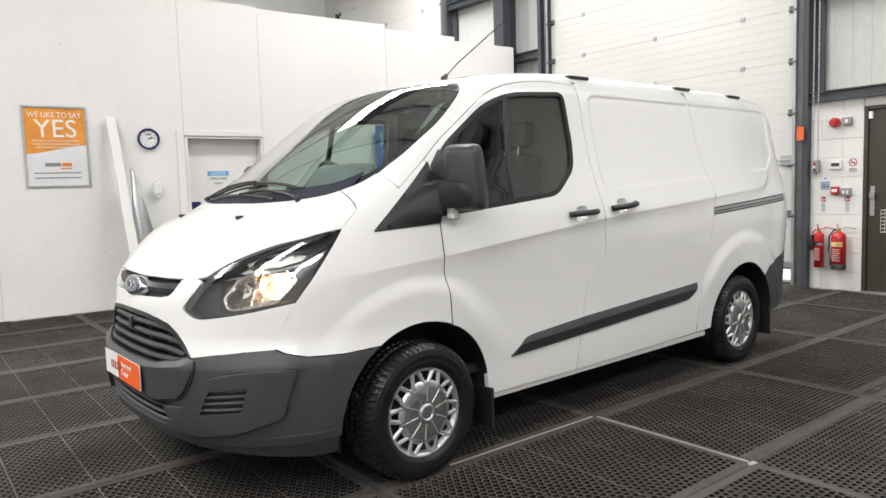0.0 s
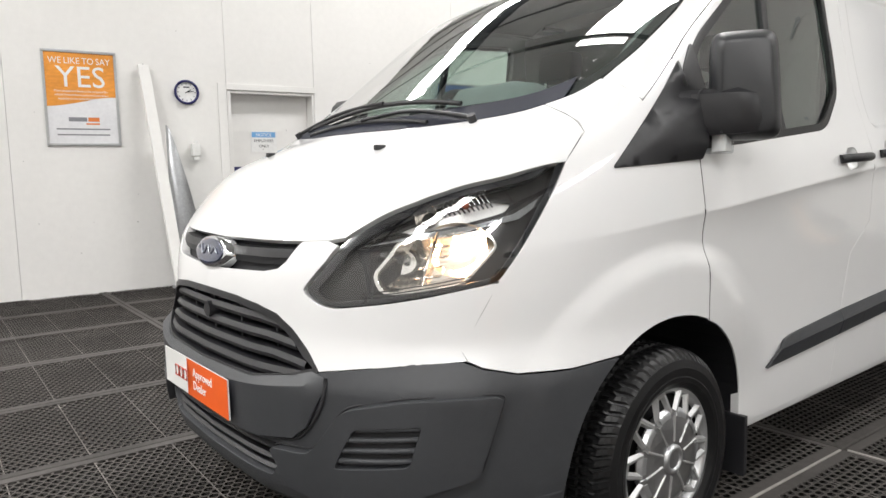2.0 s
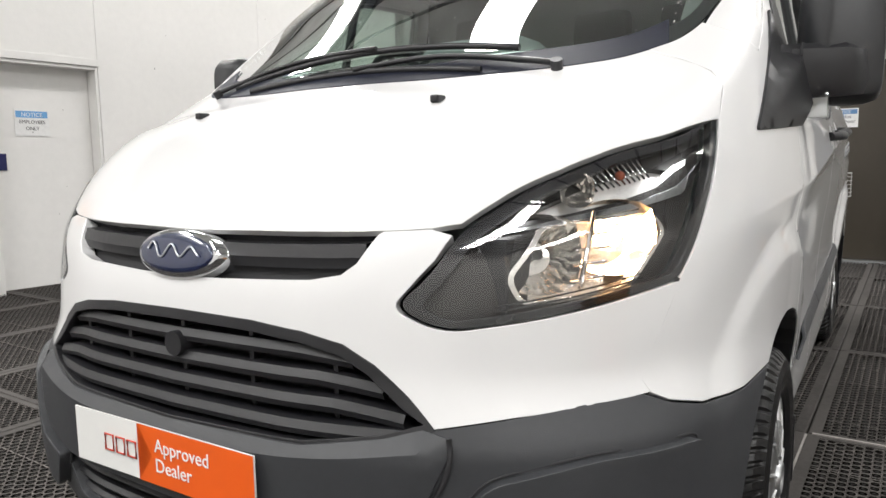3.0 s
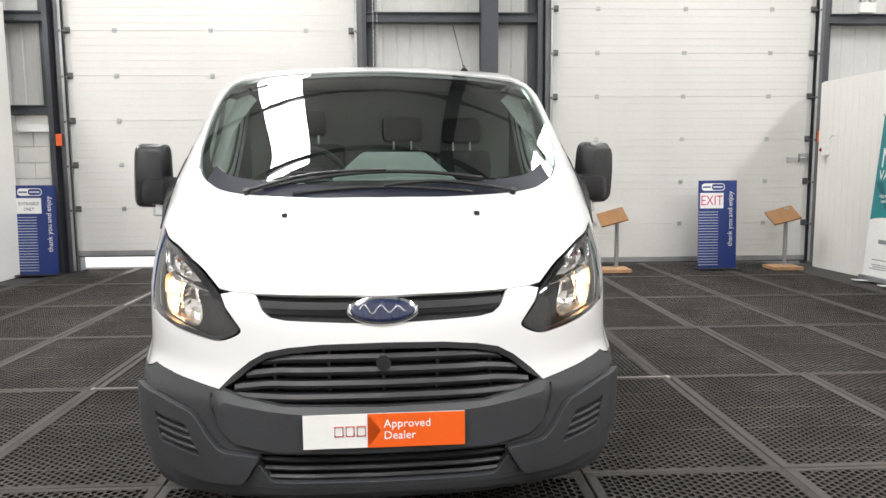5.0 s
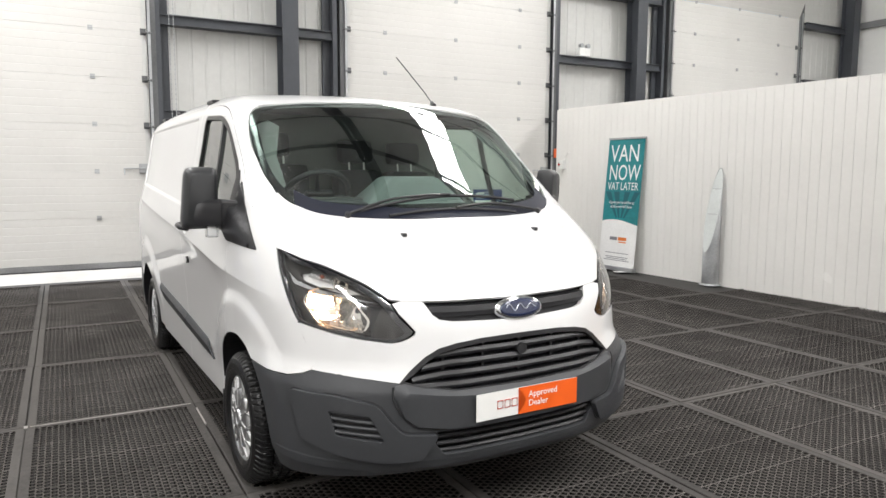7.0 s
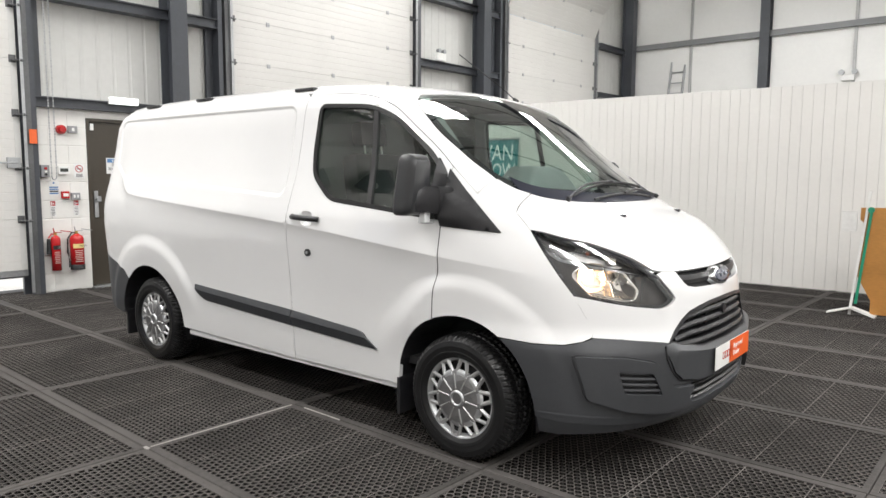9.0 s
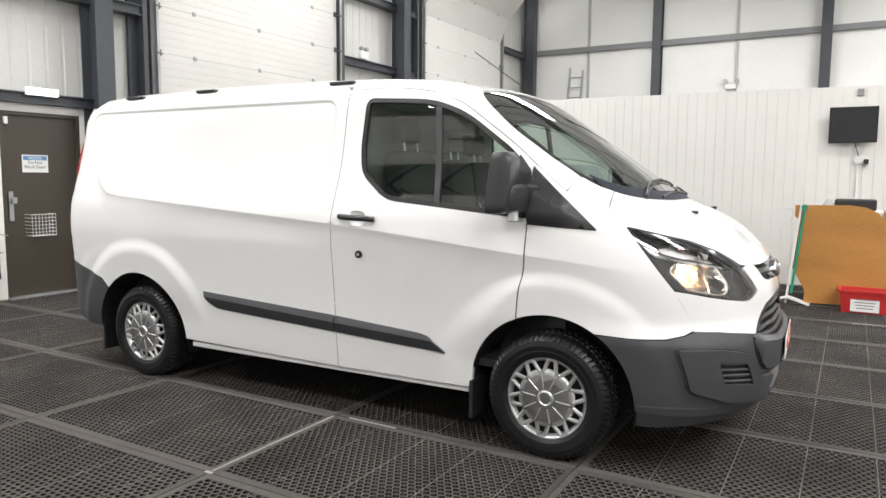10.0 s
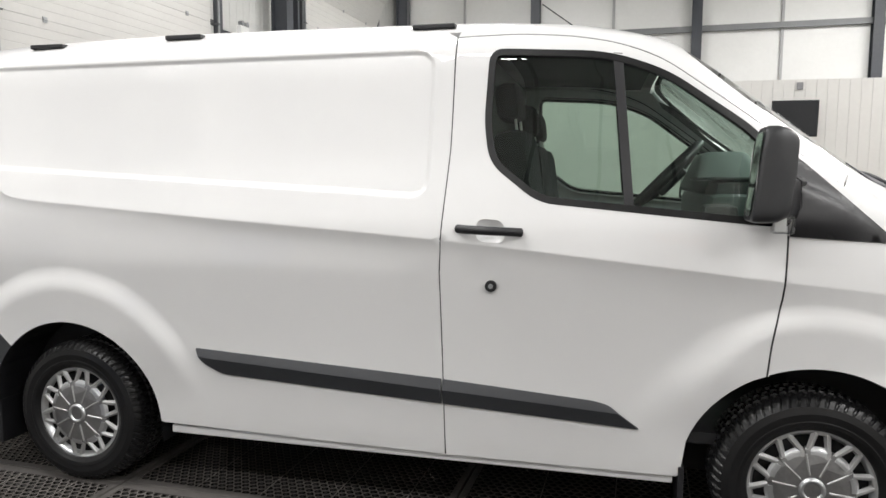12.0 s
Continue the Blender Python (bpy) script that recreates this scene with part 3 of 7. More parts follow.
def turned(name, prof, mat, parent, m=None, n=24):
    """A body turned about the upright axis from (radius, z) pairs."""
    V, F = [], []
    k = len(prof)
    for i in range(n):
        a = 2 * math.pi * i / n
        V += [(r * math.cos(a), r * math.sin(a), z) for r, z in prof]
    for i in range(n):
        j = (i + 1) % n
        F += [(i * k + t, j * k + t, j * k + t + 1, i * k + t + 1) for t in range(k - 1)]
    ob = mesh_ob(name, V, F, mat, parent, smooth=True)
    if m is not None:
        ob.matrix_local = m
    return ob


def extinguisher(y, r, h, kind):
    e = framed("fire_extinguisher", pose(WX - r - 0.012, y, 0.255), "red " + ("foam" if kind else "carbon dioxide") + " fire extinguisher hung on the block wall", "fire extinguisher", group="fire extinguishers")
    turned("cylinder", [(0.001, 0.0), (r, 0.002), (r, h - r * 0.8), (r * 0.85, h - r * 0.4), (r * 0.45, h - 0.01), (0.02, h), (0.001, h)], RED, e)
    blk = plain("black_hose", (0.015, 0.015, 0.016), 0.45)
    b = add_cyl(bmesh.new(), (0, 0, h - 0.005), (0, 0, h + 0.03), 0.018, 14)
    part("valve", b, plain("brass", (0.55, 0.38, 0.12), 0.3, metal=0.9), e)
    b = bmesh.new()
    add_box(b, -0.012, 0.012, -0.10, 0.02, h + 0.05, h + 0.06, 0.002, pose(0, 0, 0, 10, 0, 0))
    add_box(b, -0.010, 0.010, -0.07, 0.02, h + 0.028, h + 0.036, 0.002)
    add_cyl(b, (0, 0.01, h + 0.03), (0, 0.02, h + 0.085), 0.007, 8)
    part("handle", b, RED if not kind else STEEL, e)
    if kind:
        turned("base_cap", [(r + 0.003, -0.004), (r + 0.003, 0.055), (r, 0.058)], blk, e)
        tube("hose", [(0, 0.01, h + 0.01), (0, r * 0.7, h + 0.015), (0, r + 0.025, h - 0.06), (0, r + 0.03, h * 0.5), (0, r + 0.012, 0.09), (0, r + 0.01, 0.05)], 0.009, blk, e)
        b = add_cyl(bmesh.new(), (0, r + 0.010, 0.03), (0, r + 0.010, 0.08), 0.014, 10, 0.010)
        part("nozzle", b, blk, e)
    else:
        tube("hose", [(0, 0.01, h + 0.01), (0, r * 0.8, h + 0.02), (0, r + 0.025, h - 0.03)], 0.008, RED, e)
        b = add_cyl(bmesh.new(), (0, r + 0.025, h - 0.22), (0, r + 0.025, h - 0.04), 0.028, 14, 0.018)
        part("horn", b, blk, e)
    # the label wraps the front
    def wrap(name, a0, a1, z0, z1, mat, lift):
        V = []
        n = 10
        for i in range(n + 1):
            a = math.pi + a0 + (a1 - a0) * i / n
            V += [((r + lift) * math.cos(a), (r + lift) * math.sin(a), z0), ((r + lift) * math.cos(a), (r + lift) * math.sin(a), z1)]
        mesh_ob(name, V, [(2 * i, 2 * i + 2, 2 * i + 3, 2 * i + 1) for i in range(n)], mat, e, smooth=True)
    wrap("label_band", -0.9, 0.9, h * 0.60, h * 0.72, plain("cream_band", (0.75, 0.60, 0.25), 0.4) if kind else blk, 0.0008)
    word("FOAM" if kind else "CO2", 0, 0, 0.030, MATS["dark_ink"] if kind else WHITE_PL, e, 0, "CENTER").matrix_local = pose(-r - 0.0015, 0, h * 0.635) @ FACE_WEST
    for k in range(7):
        wrap("print_line", -0.65 + 0.12 * (k % 3 == 1), 0.6 - 0.15 * (k % 2), h * (0.22 + 0.05 * k), h * (0.235 + 0.05 * k), plain("pale_print", (0.75, 0.6, 0.55), 0.5), 0.0008)
    return e


extinguisher(0.268, 0.052, 0.42, 0)
extinguisher(0.040, 0.078, 0.43, 1)
# chain of the door hoist
chain = framed("hoist_chain", pose(6.61, 0.308, 1.36), "thin galvanised hoist chain hanging in a loop", "chain")
for dy in (0.0, -0.055):
    b = bmesh.new()
    for k in range(104):
        z = k * 0.032
        add_box(b, -0.0035, 0.0035, dy - 0.007, dy + 0.007, z, z + 0.026) if k % 2 else add_box(b, -0.007, 0.007, dy - 0.0035, dy + 0.0035, z, z + 0.026)
    part("chain_run", b, STEEL, chain)
box("hoist_bracket", -0.03, 0.10, -0.10, 0.04, 3.27, 3.38, STEEL_GREY, chain, 0.004)
tube("chain_bend", [(0, 0, 0.01), (0, -0.01, -0.02), (0, -0.0275, -0.03), (0, -0.045, -0.02), (0, -0.055, 0.01)], 0.006, STEEL, chain)
LAMP_W = emitter("lit_sign_lamp", (0.95, 1.0, 0.97), 2.2)
em = framed("emergency_light", pose(6.68, -0.60, 2.30) @ FACE_WEST, "lit white emergency light over the fire door", "emergency light")
rect("base", -0.18, 0.18, -0.045, 0.045, WHITE_PL, em, -0.03, 0.03, 0.006)
rect("diffuser", -0.175, 0.175, -0.04, 0.04, LAMP_W, em, 0.0, 0.035, 0.012)
em2 = framed("emergency_light", pose(6.68, -6.60, 3.62) @ FACE_WEST, "white twin-head emergency light on a steel rail", "emergency light")
rect("base", -0.12, 0.12, -0.09, 0.05, WHITE_PL, em2, -0.02, 0.08, 0.01)
for x in (-0.07, 0.07):
    b = add_cyl(bmesh.new(), (x, 0.085, 0.0), (x, 0.085, 0.07), 0.035, 16, 0.04)
    part("lamp_head", b, STEEL, em2)
for x, y in ((1.45, FAR + 0.02),):
    em3 = framed("emergency_light", pose(x, y, 3.65) @ FACE_NORTH, "white twin-head emergency light on the far wall", "emergency light")
    rect("base", -0.13, 0.13, -0.1, 0.03, WHITE_PL, em3, 0, 0.08, 0.01)
    for dx in (-0.13, 0.13):
        b = add_cyl(bmesh.new(), (dx, 0.09, 0.0), (dx, 0.09, 0.09), 0.05, 16, 0.06)
        part("lamp_head", b, STEEL, em3)

# ---- boards by the big doors ----
NAVY = plain("navy_board", (0.010, 0.033, 0.17), 0.35, vary=0.1)
STRIPE = plain("stripe_white", (0.62, 0.66, 0.74), 0.4)
PINK = plain("exit_pink", (0.62, 0.05, 0.17), 0.4)


def thank_you_board(m, words, mat, size):
    e = framed("free_standing_sign", m, "navy blue floor sign, thank you and enjoy, with white stripes", "sign", group="floor signs")
    rect("board", 0, 0.53, 0, 1.20, NAVY, e, 0, 0.02, 0.002)
    V = [(0.03 + 0.045 * 0 + x, y, 0.0215) for x, y in rounded([(0.01, 1.06), (0.33, 1.06), (0.33, 1.16), (0.01, 1.16)], 0.05, 6)]
    flat_face("logo_pill", V, MATS["sign_white"], e)
    V = [(0.03 + x, y, 0.0222) for x, y in rounded([(0.15, 1.07), (0.32, 1.07), (0.32, 1.15), (0.15, 1.15)], 0.04, 6)]
    flat_face("logo_field", V, NAVY, e)
    bars(e, 0.055, 0.165, (1.10,), 0.02, NAVY, 0.0222, 0)
    bars(e, 0.20, 0.33, (1.10,), 0.02, STRIPE, 0.0226, 0)
    rect("paper", 0.02, 0.345, 0.82, 1.03, MATS["sign_white"], e, 0.0205, 0.001)
    for i, t in enumerate(words):
        word(t, 0.18, (0.865 if len(words) == 1 else 0.935 - 0.075 * i), size, mat, e, 0.022, "CENTER", 0.8 if len(words) == 1 else 0.9)
    for k in range(20):
        rect("stripe", 0.0, 0.275, 0.045 + 0.038 * k, 0.045 + 0.038 * k + 0.007, STRIPE, e, 0.0205, 0.0006)
    word("thank you and enjoy", 0.47, 0.30, 0.094, MATS["sign_letter_white"], e, 0.022, "LEFT", 1.0, 90)
    box("foot", -0.02, 0.55, -0.012, 0.0, -0.12, 0.14, plain("black_foot", (0.02, 0.02, 0.022), 0.5), e, 0.003)
    return e


def flat_face(name, pts, mat, parent):
    bm = bmesh.new()
    f = bm.faces.new([bm.verts.new(p) for p in pts])
    bmesh.ops.triangulate(bm, faces=[f])
    return part(name, bm, mat, parent)


thank_you_board(pose(6.18, -4.10, 0.012) @ FACE_WEST @ pose(0, 0, 0, -3, 0, 0), ["EXIT"], PINK, 0.19)
thank_you_board(pose(6.50, 5.14, 0.012) @ FACE_WEST @ pose(0, 0, 0, -2, 0, 0), ["ENTRANCE", "ONLY"], MATS["dark_ink"], 0.058)
TIMBER = material("pale_timber", (0.42, 0.25, 0.12), 0.5, vary=0.25, scale=6, stretch=(1, 8, 1))


def lectern(x, y):
    e = framed("lectern", pose(x, y, 0), "small wooden lectern on a steel post and timber base", "lectern", group="lecterns")
    part("base", add_box(bmesh.new(), -0.17, 0.17, -0.20, 0.20, 0, 0.045, 0.004), TIMBER, e)
    cyl("post", (0.08, -0.06, 0.045), (0.08, -0.06, 0.83), 0.028, STEEL, e, 18)
    part("top_board", add_box(bmesh.new(), -0.16, 0.16, -0.17, 0.19, -0.01, 0.012, 0.003, pose(0.0, 0.02, 0.735, -18, -28, 0)), material("brown_ply", (0.26, 0.13, 0.05), 0.45, vary=0.2, stretch=(1, 8, 1)) if "brown_ply" not in MATS else MATS["brown_ply"], e)


lectern(6.08, -2.90)
lectern(6.10, -5.26)
# remote control box for the door, on the side partition
e = framed("door_control", SWALL @ pose(6.24, 0.0, 1.62) @ FACE_NORTH, "white door control box with a black and red button", "control box")
rect("housing", -0.05, 0.05, -0.075, 0.075, WHITE_PL, e, 0, 0.06, 0.006)
rect("black_key", -0.09, -0.05, -0.03, 0.03, MATS["black_button"], e, 0.01, 0.04, 0.004)
b = add_cyl(bmesh.new(), (-0.05, 0.0, 0.06), (-0.05, 0.0, 0.08), 0.016, 14)
part("red_button", b, RED, e)
tube("cable", [(0.03, 0.07, 0.02), (0.05, 0.16, 0.01), (0.10, 0.20, 0.01), (0.20, 0.19, 0.01)], 0.005, WHITE_PL, e)

# ---- banner stand ----
TEAL = material("teal_print", (0.012, 0.20, 0.22), 0.4, vary=0.35, scale=2.5, stretch=(1, 3, 1))
bn = framed("banner_stand", pose(5.14, -5.735, 0.0, 0, 0, 2.9) @ FACE_NORTH @ pose(0, 0, 0, -5.1, 0, 0) @ Matrix.Diagonal((0.95, 1, 1, 1)), "teal and white roll-up banner, VAN NOW VAT LATER", "banner")
BW = 0.80
rect("white_field", 0.015, BW - 0.015, 0.05, 0.78, MATS["sign_white"], bn, 0, 0.002)
wave_top = [(0.015 + (BW - 0.03) * u, 0.70 + 0.09 * math.sin(2.6 * u + 0.5) * (1 - 0.4 * u), 0.0032) for u in np.linspace(0, 1, 18)]
flat_face("teal_field", wave_top + [(BW - 0.015, 2.0, 0.0032), (0.015, 2.0, 0.0032)], TEAL, bn)
box("rail_top", 0.0, BW, 1.995, 2.025, -0.012, 0.012, STEEL, bn, 0.004)
box("cassette", 0.0, BW, 0.0, 0.065, -0.05, 0.05, STEEL, bn, 0.012)
for x in (0.15, 0.62):
    box("foot", x - 0.05, x + 0.05, -0.006, 0.004, -0.05, 0.20, WHITE_PL, bn, 0.003)
RAY = plain("dark_teal_ray", (0.006, 0.10, 0.125), 0.4)
for a0, a1, u1 in ((0.10, 0.22, 0.03), (0.32, 0.42, 0.22), (0.52, 0.62, 0.45), (0.72, 0.84, 0.66)):
    flat_face("printed_ray", [(0.40 + (a0 - 0.47) * 0.25, 0.80, 0.0036), (0.40 + (a1 - 0.47) * 0.25, 0.80, 0.0036), (u1 + 0.12, 1.20, 0.0036), (u1, 1.20, 0.0036)], RAY, bn)
LW = MATS["sign_letter_white"]
word("VAN", 0.07, 1.66, 0.37, LW, bn, 0.0045, "LEFT", 0.83)
word("NOW", 0.07, 1.38, 0.335, LW, bn, 0.0045, "LEFT", 0.76)
word("VAT LATER", 0.07, 1.23, 0.165, LW, bn, 0.0045, "LEFT", 0.80)
word("Upgrade your van and free up", 0.40, 1.02, 0.058, LW, bn, 0.0045, "CENTER", 0.80)
word("cashflow with VAT Assist", 0.40, 0.955, 0.058, LW, bn, 0.0045, "CENTER", 0.80)
GREYINK, ORINK = plain("grey_ink", (0.22, 0.22, 0.24)), plain("orange_ink", (0.75, 0.22, 0.05))
bars(bn, 0.22, 0.38, (0.46,), 0.05, GREYINK, 0.0024, 0)
bars(bn, 0.40, 0.58, (0.46,), 0.05, ORINK, 0.0024, 0)
bars(bn, 0.42, 0.58, (0.425,), 0.018, ORINK, 0.0024, 0)
bars(bn, 0.12, 0.68, (0.26, 0.20, 0.175, 0.15), 0.010, GREYINK, 0.0024, 0.2)


# ---- blue banner by the office wall ----
BLUE_PRINT = material("blue_print", (0.015, 0.10, 0.34), 0.4, vary=0.4, scale=2.0)
b2 = framed("banner_stand", NWALL @ pose(3.82, -0.10, 0.0) @ FACE_SOUTH, "blue roll-up banner with a green and white heading", "banner")
rect("blue_field", 0.0, 0.80, 0.06, 2.245, BLUE_PRINT, b2, 0, 0.002)
box("rail_top", 0.0, 0.80, 2.24, 2.262, -0.010, 0.012, STEEL, b2, 0.004)
box("cassette", -0.01, 0.81, 0.0, 0.065, -0.06, 0.06, STEEL, b2, 0.012)
word("Foun", 0.07, 2.06, 0.13, plain("lime_ink", (0.25, 0.60, 0.10)), b2, 0.003)
word("Finan", 0.07, 1.955, 0.13, LW, b2, 0.003)
bars(b2, 0.07, 0.45, (1.88, 1.84), 0.020, LW, 0.0024, 0.3)


# ---- slanted mirror posts ----
def mirror_post(x, y, turn, height, r, label):
    """A steel tube cut on the slant with a glass face."""
    e = framed("slanted_post", pose(x, y, 0, 0, 0, turn), label, "display post", group="slanted posts")
    n = 40
    top = lambda a: height / 2 + 0.22 + (height / 2 - 0.22) * math.cos(a)
    V = []
    for i in range(n):
        a = 2 * math.pi * i / n
        V += [(r * math.cos(a), r * math.sin(a), 0.02), (r * math.cos(a), r * math.sin(a), top(a)), (0.94 * r * math.cos(a), 0.94 * r * math.sin(a), top(a))]
    F = []
    for i in range(n):
        j = (i + 1) % n
        F += [(3 * i, 3 * j, 3 * j + 1, 3 * i + 1), (3 * i + 1, 3 * j + 1, 3 * j + 2, 3 * i + 2)]
    mesh_ob("tube", V, F, STEEL, e, "brushed steel tube", smooth=True)
    V = [(1.0 * r * math.cos(2 * math.pi * i / n), 1.0 * r * math.sin(2 * math.pi * i / n), top(2 * math.pi * i / n) + 0.004) for i in range(n)]
    mesh_ob("slanted_face", V, [tuple(range(n))], plain("frosted_face", (0.62, 0.65, 0.64), 0.12), e, "pale glass face")
    for f in (0.25, 0.55):
        pts = [(r * (1 - 2 * f), yy, top(math.acos(max(-1, min(1, 1 - 2 * f)))) + 0.006) for yy in (-r * 0.75, r * 0.75)]
        tube("face_joint", pts, 0.003, GREYINK, e, segs=5)
    turned("foot_ring", [(r + 0.03, 0.0), (r + 0.03, 0.012), (r, 0.022)], STEEL, e)
    return e


mirror_post(3.115, -5.93, -95, 1.55, 0.108, "slanted brushed steel display post with a pale glass face")
mirror_post(0.60, 5.30, 180, 1.66, 0.145, "slanted brushed steel post against the white wall")

# ---- on the office partition ----
pf = framed("poster_frame", NWALL @ pose(-0.582, -0.002, 1.462) @ FACE_SOUTH, "framed orange and white poster, we like to say yes", "poster")
PW, PH = 0.655, 0.912
ALU = plain("aluminium_frame", (0.60, 0.61, 0.62), 0.3, metal=0.85)
for x0, x1, y0, y1 in ((0, PW, 0, 0.024), (0, PW, PH - 0.024, PH), (0, 0.024, 0.0245, PH - 0.0245), (PW - 0.024, PW, 0.0245, PH - 0.0245)):
    rect("frame_bar", x0, x1, y0, y1, ALU, pf, 0, 0.014, 0.003)
rect("paper", 0.0245, PW - 0.0245, 0.0245, PH - 0.0245, plain("poster_white", (0.78, 0.78, 0.80), 0.3), pf, 0, 0.004)
OR1 = material("poster_orange", (0.80, 0.30, 0.045), 0.35, vary=0.35, scale=3, stretch=(1, 2.5, 1))
wave_low = [(0.0245 + (PW - 0.049) * u, 0.40 - 0.045 * math.cos(3.0 * u + 0.2) * (1 if u < 0.6 else 1.2) + 0.02, 0.0052) for u in np.linspace(0, 1, 18)]
flat_face("orange_field", wave_low + [(PW - 0.0245, PH - 0.0245, 0.0052), (0.0245, PH - 0.0245, 0.0052)], OR1, pf)
word("WE LIKE TO SAY", PW / 2, 0.785, 0.085, LW, pf, 0.006, "CENTER", 0.88)
word("YES", PW / 2, 0.565, 0.285, LW, pf, 0.006, "CENTER", 0.98)
for i, t in enumerate(("More people are likely to be accepted for", "vehicle finance than a personal loan, when", "applying on the same financial terms.")):
    word(t, PW / 2, 0.515 - 0.036 * i, 0.031, LW, pf, 0.006, "CENTER", 0.92)
bars(pf, 0.20, 0.36, (0.235,), 0.040, GREYINK, 0.0045, 0)
bars(pf, 0.37, 0.47, (0.235,), 0.040, ORINK, 0.0045, 0)
bars(pf, 0.35, 0.47, (0.205,), 0.015, ORINK, 0.0045, 0)
bars(pf, 0.07, 0.58, (0.155, 0.10), 0.013, GREYINK, 0.0045, 0.1)
clock = framed("wall_clock", NWALL @ pose(0.735, -0.002, 2.02) @ FACE_SOUTH, "round wall clock with a navy rim", "clock")
NAVY_RIM = plain("navy_rim", (0.012, 0.014, 0.10), 0.3)
turned("rim", [(0.098, 0.0), (0.124, 0.002), (0.128, 0.02), (0.120, 0.035), (0.104, 0.030), (0.102, 0.012)], NAVY_RIM, clock, n=40)
b = bmesh.new()
bmesh.ops.create_circle(b, cap_ends=True, segments=36, radius=0.103, matrix=pose(0, 0, 0.012))
part("dial", b, MATS["sign_white"], clock)
for k in range(12):
    a = math.pi / 6 * k
    box("hour_mark", -0.003, 0.003, 0.078, 0.094, 0.0125, 0.0135, MATS["dark_ink"], clock, 0, "", pose(0, 0, 0, 0, 0, -30 * k))
for l, w, a in ((0.052, 0.005, -60), (0.075, 0.0035, -80)):
    box("clock_hand", -w, w, -0.012, l, 0.014, 0.016, MATS["dark_ink"], clock, 0, "", pose(0, 0, 0, 0, 0, a))
bars(clock, -0.03, 0.03, (0.045,), 0.014, MATS["dark_ink"], 0.0126, 0)
disp = framed("soap_dispenser", NWALL @ pose(0.79, -0.002, 1.43) @ FACE_SOUTH, "small white hand gel dispenser on the wall", "dispenser")
rect("body", -0.045, 0.045, -0.075, 0.055, WHITE_PL, disp, 0, 0.07, 0.012)
box("lever", -0.03, 0.03, -0.115, -0.085, 0.02, 0.06, WHITE_PL, disp, 0.004)
b = add_cyl(bmesh.new(), (0, 0.06, 0.035), (0, 0.085, 0.035), 0.022, 14)
part("bottle_top", b, MATS["sign_white"], disp)
plank = framed("plank", NWALL @ pose(0.295, -0.05, 0.0), "white painted plank leaning against the wall", "plank")
m = Matrix.Translation((0.155, -0.52, 0.0)) @ look((0, 0, 0), (-0.135, 0.52, 2.26)) @ pose(0, 0, 0, 180, 0, 0)
part("board", add_box(bmesh.new(), -0.055, 0.055, -0.016, 0.016, 0.0, 2.33, 0.003, m), WHITE_WALL, plank)
# recessed door
ed = tagged(empty("door_2", NWALL), "white office door set back in the partition, shut", "door", kind="structure")
box("door_leaf", DU0 + 0.05, DU1 - 0.03, 0.16, 0.20, 0.0, DH - 0.03, WHITE_WALL, ed, 0.003)
for x0, x1 in ((DU0 + 0.003, DU0 + 0.045), (DU1 - 0.026, DU1 - 0.003)):
    box("door_lining", x0, x1, 0.002, 0.24, -0.02, DH - 0.003, WHITE_WALL, ed, 0.002)
box("door_lining", DU0 + 0.046, DU1 - 0.027, 0.002, 0.24, DH - 0.028, DH - 0.003, WHITE_WALL, ed, 0.002)
for x0, x1, z0, z1 in ((DU0 - 0.095, DU0 - 0.002, -0.02, DH + 0.07), (DU0 - 0.0015, DU1 + 0.02, DH + 0.002, DH + 0.07)):
    box("architrave", x0, x1, -0.014, -0.001, z0, z1, WHITE_WALL, ed, 0.003)
box("letter_plate", DU0 + 0.06, DU0 + 0.20, 0.148, 0.158, 1.09, 1.24, NAVY_RIM, ed, 0.003)
notice(NWALL @ pose(1.45, 0.157, 1.40) @ FACE_SOUTH, 0.30, 0.24, "NOTICE", plain("pale_blue_head", (0.16, 0.38, 0.68), 0.4), ["EMPLOYEES", "ONLY"], "white notice with a blue heading on the office door", 0.044)

# ---- TV corner ----
tv = framed("television", SWALL @ pose(-1.22, 0.10, 2.065) @ FACE_NORTH @ pose(0, 0, 0, 4, -3, 0), "black flat television on a wall bracket", "television")
rect("case", -0.265, 0.265, -0.222, 0.222, GLOSS_BLACK, tv, -0.03, 0.035, 0.006)
rect("screen", -0.255, 0.255, -0.208, 0.213, plain("tv_screen", (0.018, 0.02, 0.023), 0.12), tv, 0.0055, 0.001)
rect("wall_bracket", -0.08, 0.08, -0.06, 0.06, STEEL, tv, -0.10, 0.07)
tube("power_cable", [(0.02, -0.21, -0.02), (0.05, -0.30, -0.04), (0.08, -0.40, -0.06), (0.10, -0.42, -0.05)], 0.006, MATS["black_button"], tv)
so = framed("wall_socket", SWALL @ pose(-1.34, 0.001, 1.63) @ FACE_NORTH, "white double socket with a black plug", "socket")
rect("plate", -0.078, 0.078, -0.045, 0.045, WHITE_PL, so, 0, 0.035, 0.005)
rect("plug", 0.02, 0.075, -0.05, 0.01, MATS["black_button"], so, 0.035, 0.035, 0.008)
rect("trunking", -0.05, -0.025, -0.55, -0.046, WHITE_PL, so, 0, 0.02, 0.002)
vt = framed("vent_cover", SWALL @ pose(-1.285, 0.001, 2.47) @ FACE_NORTH, "small grey cover near the wall top", "vent")
rect("cover", -0.035, 0.035, -0.045, 0.045, GREY_BOX, vt, 0, 0.012, 0.003)

